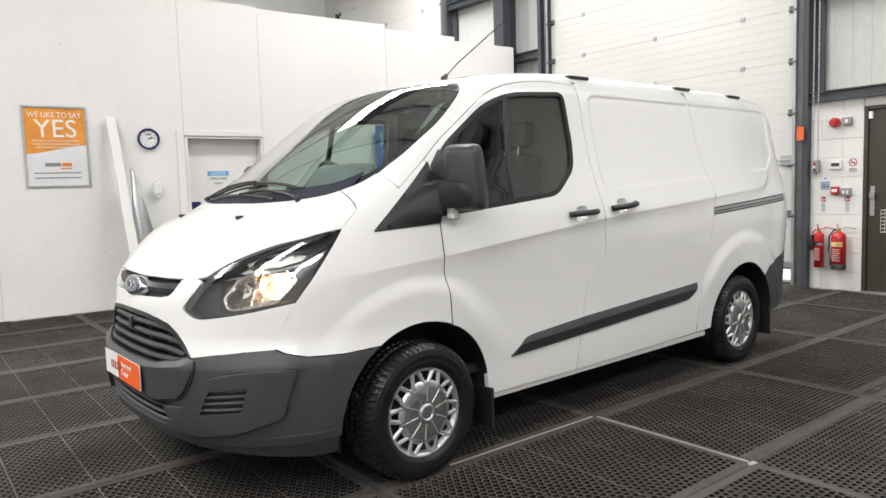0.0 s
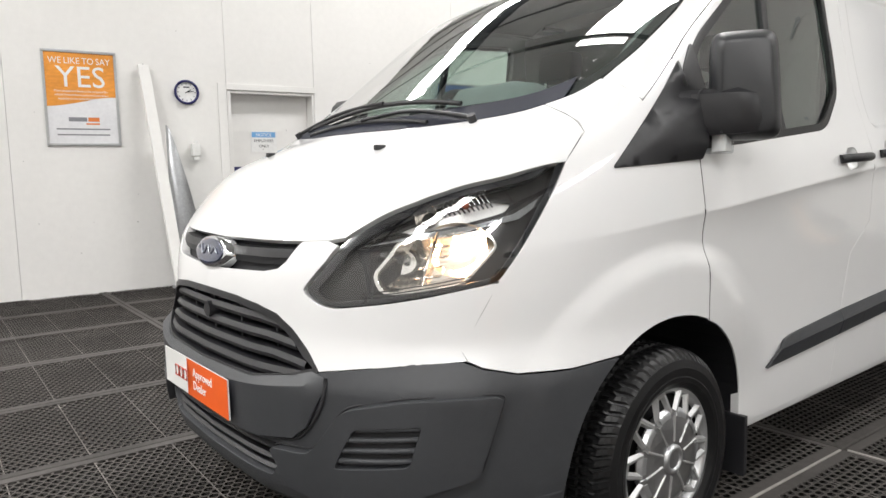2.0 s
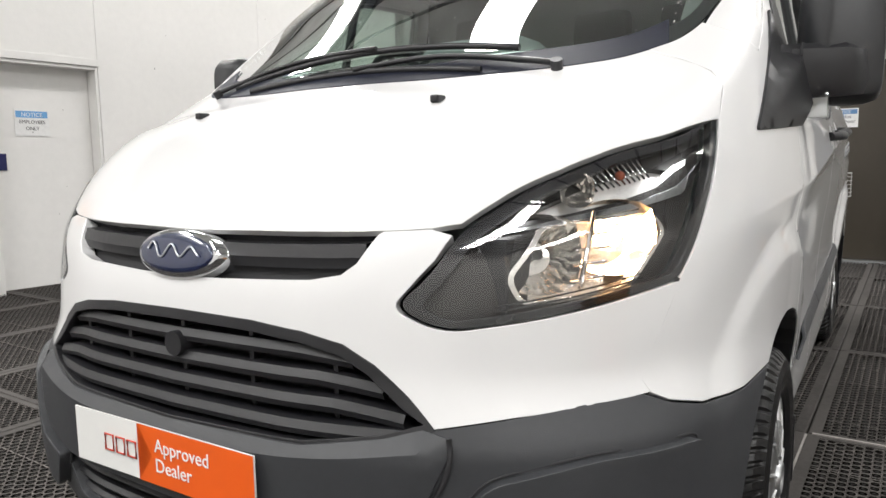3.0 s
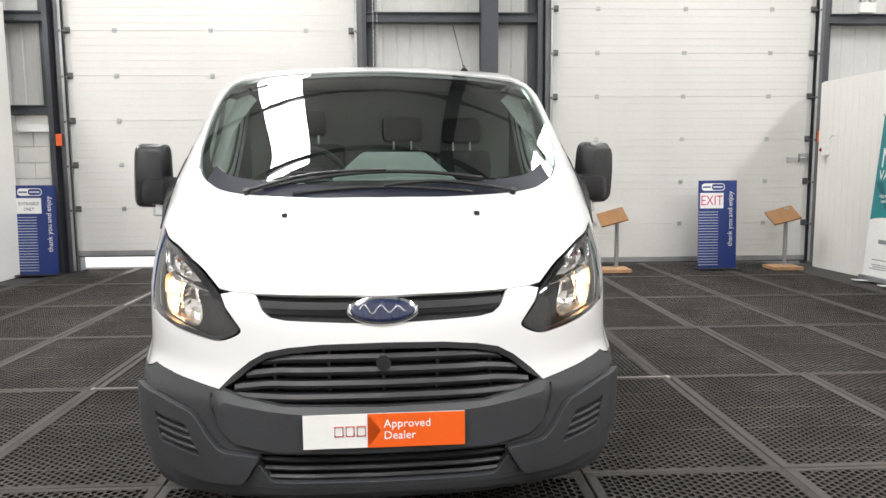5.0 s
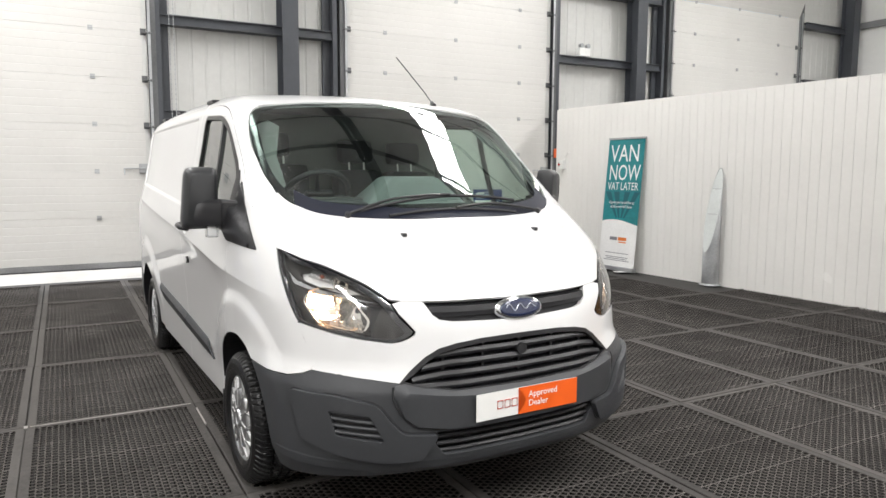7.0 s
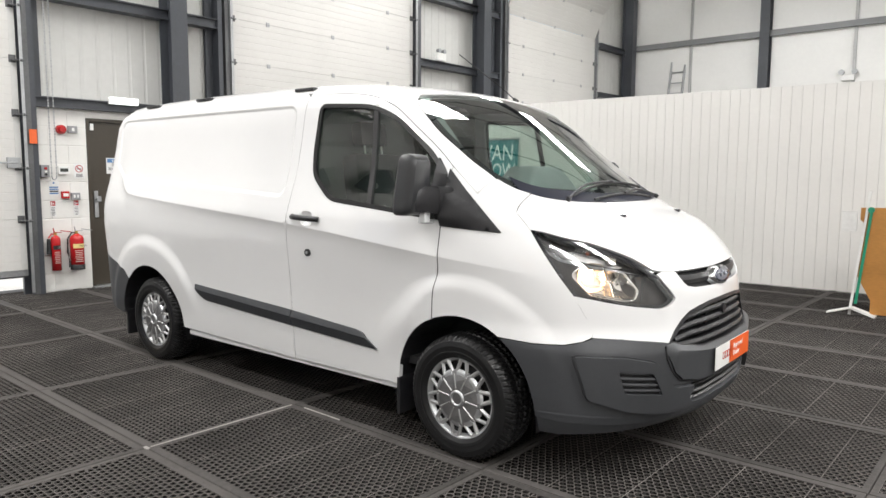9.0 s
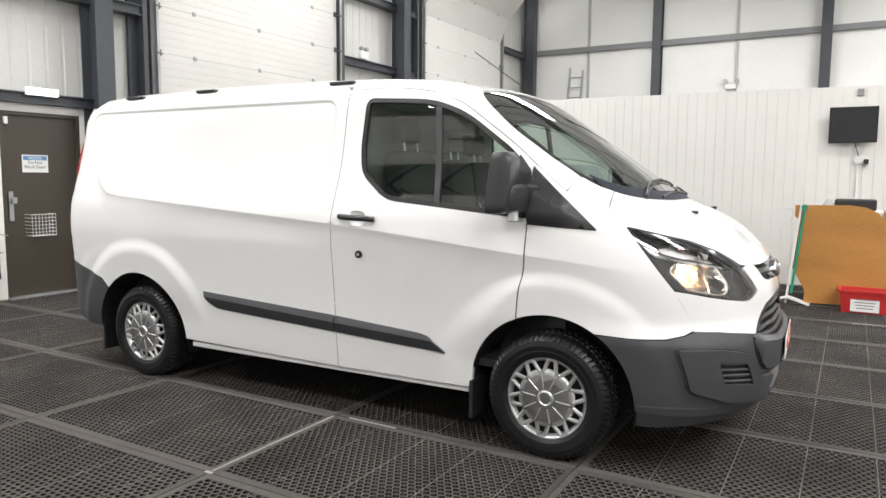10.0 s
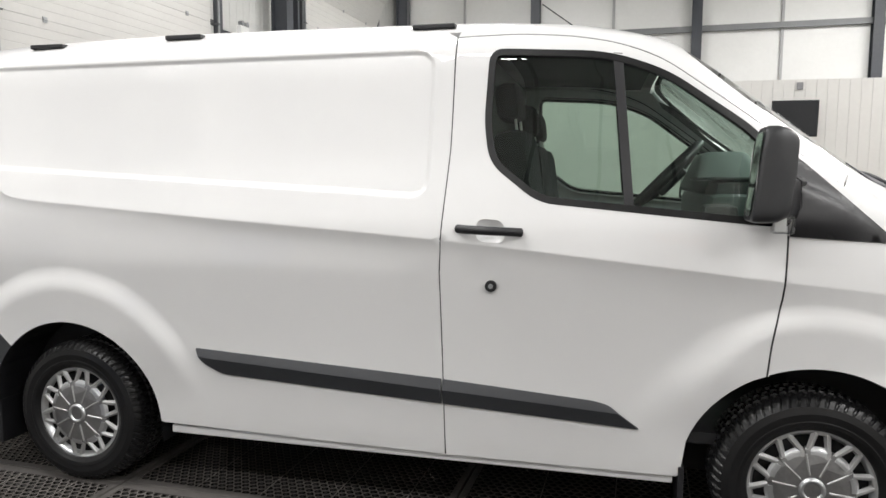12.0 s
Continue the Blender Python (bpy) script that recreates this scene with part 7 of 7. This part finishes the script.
SPOKE = material("satin_grey_trim", (0.46, 0.46, 0.46), 0.45, 0.7, vary=0.2, scale=14)


def wheel(x, y, out):
    w = empty("wheel")
    w.parent = van
    w.matrix_local = pose(x, y, 0.31, 0, 11 if out > 0 else 5, 0) @ Matrix.Diagonal((1, out, 1, 1))
    V, F = tyre_mesh()
    mesh_ob("tyre", V, F, RUBBER, w, "black tyre with a worn tread", smooth=False)
    V, F = revolve([(0.001, -0.03), (0.14, -0.03), (0.19, -0.01), (0.20, 0.0)], 32)
    mesh_ob("rim", V, F, DARK_IN, w, "dark wheel rim", smooth=True)
    hub = empty("hubcap")
    hub.parent = w
    tagged(hub, "silver plastic wheel trim")
    V, F = revolve([(0.181, 0.004), (0.190, 0.018), (0.197, 0.025), (0.207, 0.026), (0.213, 0.019), (0.213, 0.002)], 64)
    mesh_ob("trim_ring", V, F, SILVER, hub, smooth=True)
    V, F = revolve([(0.026, 0.040), (0.030, 0.047), (0.036, 0.047), (0.042, 0.042), (0.043, 0.030)], 40)
    mesh_ob("centre_ring", V, F, SILVER, hub, smooth=True)
    V, F = revolve([(0.001, 0.042), (0.027, 0.041)], 30)
    mesh_ob("centre_cap", V, F, DISH, hub, smooth=True)
    bm = bmesh.new()
    for k in range(10):
        a0 = math.pi / 5 * k
        V = []
        for r, da, h in ((0.040, 0.306, 0.036), (0.085, 0.310, 0.037), (0.115, 0.311, 0.034), (0.138, 0.311, 0.029), (0.143, 0.29, 0.024)):
            V.append((r, da, h))
        ring = [(r, -da, h) for r, da, h in V] + [(r, da, h) for r, da, h in V[::-1]]
        top = [bm.verts.new((r * math.cos(a0 + da), h, r * math.sin(a0 + da))) for r, da, h in ring]
        low = [bm.verts.new((r * math.cos(a0 + da), h - 0.016, r * math.sin(a0 + da))) for r, da, h in ring]
        bm.faces.new(top)
        for i in range(len(top)):
            j = (i + 1) % len(top)
            bm.faces.new((top[i], low[i], low[j], top[j]))
    part("trim_petals", bm, DISH, hub)
    # ten tapering fingers of two ridges each, closed at the ring, with a pale step at the root
    bm, steps, crown_rows = bmesh.new(), bmesh.new(), []
    for k in range(10):
        mid = math.pi / 5 * k
        for e in (1, -1):
            a, c = mid + 0.222 * e, mid + 0.082 * e
            p0 = Vector((0.136 * math.cos(a), 0.022, 0.136 * math.sin(a)))
            p1 = Vector((0.194 * math.cos(c), 0.014, 0.194 * math.sin(c)))
            sd = (p1 - p0).normalized().cross(Vector((0, 1, 0))).normalized() * e
            foot = [bm.verts.new(p) for p in (p0 + sd * 0.010, p1 + sd * 0.014, p1 - sd * 0.010, p0 - sd * 0.010)]
            ridge_ = [bm.verts.new(p + Vector((0, h, 0))) for p, h in ((p0 + sd * 0.004, 0.010), (p1 + sd * 0.005, 0.012), (p1 - sd * 0.003, 0.012), (p0 - sd * 0.003, 0.010))]
            for n in range(4):
                m = (n + 1) % 4
                bm.faces.new((foot[n], foot[m], ridge_[m], ridge_[n]))
            bm.faces.new(ridge_)
        cap = [[bm.verts.new((r * math.cos(mid + d), h, r * math.sin(mid + d))) for d in (-0.085, 0.0, 0.085)] for r, h in ((0.182, 0.008), (0.188, 0.025), (0.199, 0.026))]
        for u, v in zip(cap, cap[1:]):
            for n in range(2):
                bm.faces.new((u[n], u[n + 1], v[n + 1], v[n]))
        for d, drop in ((-0.20, 0.012), (-0.19, 0.0), (0.0, 0.0), (0.19, 0.0), (0.20, 0.012)):
            crown_rows.append([steps.verts.new((min(r, 0.147 - drop) * math.cos(mid + d), h - drop, min(r, 0.147 - drop) * math.sin(mid + d))) for r, h in ((0.121, 0.0338), (0.132, 0.0322), (0.138, 0.030), (0.147, 0.020))])
        a2 = mid + math.pi / 10
        add_cyl(bm, (0.052 * math.cos(a2), 0.0375, 0.052 * math.sin(a2)), (0.124 * math.cos(a2), 0.034, 0.124 * math.sin(a2)), 0.0042, 6)
    for n, u in enumerate(crown_rows):
        v = crown_rows[(n + 1) % len(crown_rows)]
        for m in range(3):
            steps.faces.new((u[m], u[m + 1], v[m + 1], v[m]))
    part("trim_step_ring", steps, SILVER, hub)
    part("trim_spokes", bm, SPOKE, hub)
    return w


for _x, _y in ((0, 0.925), (2.93, 0.890)):
    wheel(_x, _y, 1)
    wheel(_x, -_y, -1)
for _x in (0.0, 2.93):
    for s in (1, -1):
        V, F = [], []
        n = 20
        for i in range(n + 1):
            a = radians(-12 + 204 * i / n)
            q = on_side([(_x + ARCH * math.cos(a), 0.30 + ARCH * math.sin(a))])[0]
            for y in (q[1] - 0.005, 0.60):
                V.append((_x + (ARCH - 0.003) * math.cos(a), s * y, 0.30 + (ARCH - 0.003) * math.sin(a)))
        F = [(2 * i, 2 * i + 1, 2 * i + 3, 2 * i + 2) for i in range(n)]
        mesh_ob("wheel_arch_liner", V, F, BLACK_PL, van)

# ---- van: inside ----
GREY_IN = material("grey_interior_panel", (0.13, 0.135, 0.13), 0.7, vary=0.1)
TRIM_IN = material("dark_grey_dashboard", (0.16, 0.18, 0.175), 0.6, vary=0.15, bump=0.0004, bump_scale=500)
FABRIC = material("dark_seat_fabric", (0.019, 0.020, 0.021), 0.9, vary=0.25, scale=20, bump=0.001, bump_scale=300)
box("underbody", -0.70, 3.55, -0.60, 0.60, 0.20, 0.40, DARK_IN, van)
# side boxes added to block light passing under the van
for sg in (-1, 1):
    box("floor_pan", 0.46, 2.44, min(sg * 0.602, sg * 0.855), max(sg * 0.602, sg * 0.855), 0.248, 0.395, DARK_IN, van)
box("cab_floor", -0.30, 1.20, -0.86, 0.86, 0.40, 0.44, DARK_IN, van)
bulk = box("bulkhead", 1.20, 1.23, -0.80, 0.80, 0.42, 1.86, GREY_IN, van, 0.01, "grey steel bulkhead behind the seats")
box("engine_bay", -0.78, 0.02, -0.62, 0.62, 0.42, 0.95, DARK_IN, van)
dash = part("dashboard", add_box(bmesh.new(), -0.28, 0.36, -0.80, 0.80, 0.80, 1.16, 0.05), TRIM_IN, van, smooth=True)
part("dash_top", add_box(bmesh.new(), -0.24, 0.32, -0.64, 0.64, 1.10, 1.285, 0.04), TRIM_IN, dash, smooth=True)
DASH_LOW = material("dark_dash_plastic", (0.055, 0.058, 0.058), 0.6, vary=0.15, bump=0.0004, bump_scale=500)
part("binnacle", add_box(bmesh.new(), 0.06, 0.30, 0.22, 0.56, 1.14, 1.340, 0.055), DASH_LOW, dash, smooth=True)
part("instrument_hood", add_box(bmesh.new(), 0.14, 0.36, 0.24, 0.54, 1.335, 1.350, 0.006), DASH_LOW, dash, smooth=True)
part("side_vent", add_box(bmesh.new(), 0.24, 0.36, 0.64, 0.80, 1.14, 1.25, 0.025), DASH_LOW, dash, smooth=True)
pod = bmesh.new()
bmesh.ops.create_cube(pod, size=1.0)
for v in pod.verts:
    up = v.co.z > 0
    v.co = Vector((0.20 + v.co.x * (0.20 if up else 0.32), -0.058 + v.co.y * (0.29 if up else 0.70), 1.462 if up else 1.28))
bmesh.ops.bevel(pod, geom=list(pod.edges), offset=0.04, segments=3, affect="EDGES", profile=0.6)
part("screen_pod", pod, TRIM_IN, dash, smooth=True)
sw = empty("steering_wheel")
sw.parent = van
sw.matrix_local = pose(0.47, 0.385, 1.352, 0, 46, 0)
tube("wheel_rim", [(0.188 * math.cos(a), 0.188 * math.sin(a), 0) for a in np.linspace(0, 2 * math.pi, 36, endpoint=False)], 0.016, BLACK_PL, sw, closed=True, segs=10)
part("wheel_hub", add_box(bmesh.new(), -0.07, 0.07, -0.08, 0.08, -0.05, -0.01, 0.015), BLACK_PL, sw, smooth=True)
for a in (0.2, math.pi - 0.2, 1.5 * math.pi):
    tube("wheel_spoke", [(0.05 * math.cos(a), 0.05 * math.sin(a), -0.03), (0.185 * math.cos(a), 0.185 * math.sin(a), 0)], 0.014, BLACK_PL, sw)
SEAT_H = 0.645
POST_M = material("satin_steel_post", (0.78, 0.78, 0.76), 0.4, 0.3)
for y0, y1, h, yp, gap in ((0.20, 0.68, 0.045, 0.450, 0.074), (-0.32, 0.06, 0.008, -0.125, 0.053), (-0.68, -0.30, 0.0, -0.484, 0.052)):
    st = empty("seat")
    st.parent = van
    lean = pose(0.93, 0, 0.86 + h, 0, 8, 0)
    part("cushion", add_box(bmesh.new(), 0.55, 1.05, y0, y1, 0.75, 0.90, 0.05), FABRIC, st, smooth=True)
    part("backrest", add_box(bmesh.new(), 0.0, 0.14, y0 + 0.02, y1 - 0.02, 0.0, SEAT_H, 0.05, lean), FABRIC, st, smooth=True)
    head = part("headrest", add_box(bmesh.new(), 0.02, 0.12, yp - 0.12, yp + 0.12, SEAT_H + 0.045, SEAT_H + 0.20, 0.04, lean), FABRIC, st, smooth=True)
    for d in (-gap, gap):
        cyl("headrest_post", lean @ Vector((0.05, yp + d, SEAT_H - 0.02)), lean @ Vector((0.05, yp + d, SEAT_H + 0.06)), 0.006, POST_M, head, 10)
skin("headlining", "z", mirror_x([(1.20, 0.0), (1.20, 0.765), (0.66, 0.745), (0.54, 0.66), (0.50, 0.0)]), GREY_IN, van, step=0.1, lift=-0.04, thick=0.0)
box("cargo_lining", 1.24, 3.5, -0.72, 0.72, 0.45, 1.80, DARK_IN, van)
# pale trims inside the screen pillars, and the last of the wash water on the glass
PALE_IN = material("pale_grey_pillar_trim", (0.15, 0.155, 0.15), 0.6, vary=0.08)
for sg in (1, -1):
    skin("pillar_trim", "z", [(0.42, 0.66 * sg), (0.40, 0.735 * sg), (0.18, 0.765 * sg), (0.0, 0.775 * sg), (-0.08, 0.765 * sg), (-0.02, 0.715 * sg), (0.16, 0.70 * sg), (0.36, 0.62 * sg)], PALE_IN, van, step=0.04, lift=-0.06, thick=0.0)
rw = random.Random(21)
V, F = [], []
for k in range(420):
    if k > 300:
        x = rw.uniform(-0.05, 0.44)
        y = -0.74 + 0.08 * abs(x) + abs(rw.gauss(0, 0.05))
    elif k > 260:
        x, y = rw.uniform(0.15, 0.44), rw.uniform(-0.6, 0.1)
    elif k < 170:
        x = rw.uniform(-0.20, 0.36)
        y = 0.735 - 0.10 * abs(x) ** 1.3 - abs(rw.gauss(0, 0.022)) - (0.03 if k % 3 else 0.0)
    elif k < 215:
        x, y = rw.uniform(-0.22, 0.33), -0.72 + abs(rw.gauss(0, 0.03))
    else:
        x, y = rw.uniform(-0.30, 0.40), rw.uniform(-0.60, 0.60)
    r = rw.uniform(0.0008, 0.0017)
    c = on_top([(x, y)], 0.0)[0] - [0, 0, 0.002]
    b0 = len(V)
    ln = r * (1 + 3 * rw.random() ** 3)
    V += [c + [ln * 0.6, 0, ln * 0.6], c + [-ln * 0.6, 0, -ln * 0.6], c + [0, r, 0], c + [0, -r, 0], c + [-r * 0.7, 0, r * 0.8]]
    F += [(b0, b0 + 2, b0 + 4), (b0 + 2, b0 + 1, b0 + 4), (b0 + 1, b0 + 3, b0 + 4), (b0 + 3, b0, b0 + 4)]
tagged(mesh_ob("water_drops", V, F, plain("water_drop", (0.80, 0.82, 0.82), 0.08), windscreen, smooth=True), kind="stuff")

# ---- floor mats ----
def hole_sheet():
    """Rubber with rows of oval holes cut right through."""
    m = bpy.data.materials.new("perforated_rubber")
    m.use_nodes = True
    nt = m.node_tree
    b = nt.nodes["Principled BSDF"]
    L = nt.links.new

    def math_n(op, a, c=None, d=None):
        n = nt.nodes.new("ShaderNodeMath")
        n.operation = op
        for i, v in enumerate((a, c, d)):
            if v is None:
                continue
            if isinstance(v, (int, float)):
                n.inputs[i].default_value = v
            else:
                L(v, n.inputs[i])
        return n.outputs[0]

    co = nt.nodes.new("ShaderNodeTexCoord")
    sp = nt.nodes.new("ShaderNodeSeparateXYZ")
    L(co.outputs["Object"], sp.inputs[0])
    x, y = sp.outputs[0], sp.outputs[1]
    px, py = 0.0390, 0.0312
    u = math_n("ADD", math_n("DIVIDE", y, py), 0.5)
    col = math_n("FLOOR", u)
    v = math_n("ADD", math_n("DIVIDE", x, px), math_n("MULTIPLY", math_n("FLOORED_MODULO", col, 2.0), 0.5))
    fu = math_n("MULTIPLY", math_n("SUBTRACT", math_n("FRACT", u), 0.5), py / 0.0141)
    fv = math_n("MULTIPLY", math_n("SUBTRACT", math_n("FRACT", v), 0.5), px / 0.0168)
    d = math_n("SQRT", math_n("ADD", math_n("MULTIPLY", fu, fu), math_n("MULTIPLY", fv, fv)))
    hole = math_n("LESS_THAN", d, 1.0)
    # solid moulding lines across the mat
    third = math_n("ABSOLUTE", math_n("SUBTRACT", math_n("FRACT", math_n("DIVIDE", math_n("ADD", x, 0.22 + 0.305 / 2), 0.305)), 0.5))
    line = math_n("LESS_THAN", third, 0.0075)
    solid = math_n("SUBTRACT", 1.0, line)
    alpha = math_n("SUBTRACT", 1.0, math_n("MULTIPLY", hole, solid))
    n1 = nt.nodes.new("ShaderNodeTexNoise")
    n1.inputs["Scale"].default_value, n1.inputs["Detail"].default_value = 2.2, 6
    n2 = nt.nodes.new("ShaderNodeTexNoise")
    n2.inputs["Scale"].default_value, n2.inputs["Detail"].default_value = 70, 3
    geo = nt.nodes.new("ShaderNodeNewGeometry")
    for n in (n1, n2):
        L(geo.outputs["Position"], n.inputs["Vector"])
    rimf = nt.nodes.new("ShaderNodeMapRange")
    L(d, rimf.inputs[0])
    rimf.inputs["From Min"].default_value, rimf.inputs["From Max"].default_value = 1.22, 1.0
    # pale hole rims: wear, with light caught on the edge coloured in
    rim_wear_light = math_n("MULTIPLY", math_n("MULTIPLY", rimf.outputs[0], n1.outputs[0]), 0.95)
    # scuffed spots and dust, masked off lower layers to colour in hole shade
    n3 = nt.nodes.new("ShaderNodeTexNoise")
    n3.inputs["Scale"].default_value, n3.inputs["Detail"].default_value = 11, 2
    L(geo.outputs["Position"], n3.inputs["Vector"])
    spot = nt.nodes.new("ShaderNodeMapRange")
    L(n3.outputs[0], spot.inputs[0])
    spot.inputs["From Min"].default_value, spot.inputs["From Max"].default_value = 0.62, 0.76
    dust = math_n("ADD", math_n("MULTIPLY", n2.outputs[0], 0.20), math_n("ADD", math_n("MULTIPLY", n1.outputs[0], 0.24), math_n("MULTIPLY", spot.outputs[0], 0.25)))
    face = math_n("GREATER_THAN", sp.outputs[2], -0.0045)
    wear_shade = math_n("MULTIPLY", face, math_n("ADD", math_n("ADD", rim_wear_light, math_n("MULTIPLY", line, 0.05)), dust))
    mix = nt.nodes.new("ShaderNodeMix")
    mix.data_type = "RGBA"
    L(wear_shade, mix.inputs[0])
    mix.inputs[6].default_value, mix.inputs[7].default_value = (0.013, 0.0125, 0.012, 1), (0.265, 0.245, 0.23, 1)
    L(mix.outputs[2], b.inputs["Base Color"])
    L(alpha, b.inputs["Alpha"])
    b.inputs["Roughness"].default_value = 0.65
    b.inputs["Specular IOR Level"].default_value = 0.0
    bp = nt.nodes.new("ShaderNodeBump")
    bp.inputs["Strength"].default_value, bp.inputs["Distance"].default_value = 0.7, 0.003
    L(rimf.outputs[0], bp.inputs["Height"])
    L(bp.outputs[0], b.inputs["Normal"])
    return m


HOLES = hole_sheet()
MX, MY, TX, TY = 1.26, -1.847, 1.455, 0.935
mats = tagged(empty("floor_mats"), "black perforated rubber mats with worn solid edges", "floor mat", kind="structure")


def mat_meshes():
    hx, hy = TX / 2 - 0.003, TY / 2 - 0.003
    ex, ey = 0.030, 0.046
    sheet = bpy.data.meshes.new("mat_sheet")
    a, c = hx - ex, hy - ey
    V, F = [], []
    for z in (-0.002, -0.007, -0.013):
        V += [(-a, -c, z), (a, -c, z), (a, c, z), (-a, c, z)]
        F.append(tuple(range(len(V) - 4, len(V))))
    for r in (0, 4):
        F += [(r + k, r + (k + 1) % 4, r + 4 + (k + 1) % 4, r + 4 + k) for k in range(4)]
    sheet.from_pydata(V, [], F)
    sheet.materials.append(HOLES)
    V = []
    for dx, dy, z in ((0, 0, -0.022), (0, 0, -0.004), (-0.004, -0.004, 0.0), (-ex, -ey, 0.0), (-ex, -ey, -0.022)):
        V += [(-hx - dx, -hy - dy, z), (hx + dx, -hy - dy, z), (hx + dx, hy + dy, z), (-hx - dx, hy + dy, z)]
    F = [(4 * r + k, 4 * r + (k + 1) % 4, 4 * r + 4 + (k + 1) % 4, 4 * r + 4 + k) for r in range(4) for k in range(4)]
    rim = bpy.data.meshes.new("mat")
    rim.from_pydata(V, [], F)
    rim.materials.append(MAT_EDGE)
    return rim, sheet


RIM, SHEET = mat_meshes()
rg = random.Random(11)
for i in range(-7, 4):
    for j in range(-5, 8):
        x, y = MX + (i + 0.5) * TX, MY + (j + 0.5) * TY
        if not (-8.6 < x < 6.4 and -6.2 + 0.05 * x < y < 5.55 - 0.063 * x):
            continue
        o = new("mat", RIM)
        o.parent = mats
        o.location = (x + rg.uniform(-0.003, 0.003), y + rg.uniform(-0.003, 0.003), rg.uniform(-0.002, 0.001))
        o.rotation_euler = (0, 0, radians(rg.uniform(-0.12, 0.12)))
        if i >= 0 and j < 0:
            # these rows have crept, and lie a little under the next
            o.location.y += 0.10 if i == 0 else 0.17
            o.location.z -= 0.005
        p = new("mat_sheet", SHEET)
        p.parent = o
# pale strips where two mats have drawn apart
STRIP = material("pale_dusty_strip", (0.33, 0.31, 0.29), 0.7, vary=0.3, scale=8)
for x0, x1, y0, y1 in ((MX - 0.006, MX + 0.006, MY + 0.02, MY + TY - 0.02), (MX - 1.05, MX - 0.02, MY + TY - 0.004, MY + TY + 0.004), (MX - 2 * TX + 0.02, MX - 2 * TX + 0.32, MY - 2 * TY - 0.005, MY - 2 * TY + 0.005), (MX - 0.03, MX + 0.02, MY - 0.012, MY + 0.012), (MX - 0.005, MX + 0.005, MY + 3 * TY + 0.02, MY + 4 * TY - 0.02), (MX - 0.42, MX - 0.10, MY + 3 * TY - 0.004, MY + 3 * TY + 0.004), (MX - 0.02, MX + 0.025, MY + 4 * TY - 0.010, MY + 4 * TY + 0.010), (MX + 2 * TX, MX + 3 * TX, MY + 5 * TY - 0.008, MY + 5 * TY + 0.008)):
    box("joint_strip", x0, x1, y0, y1, -0.015, 0.0016, STRIP, mats)
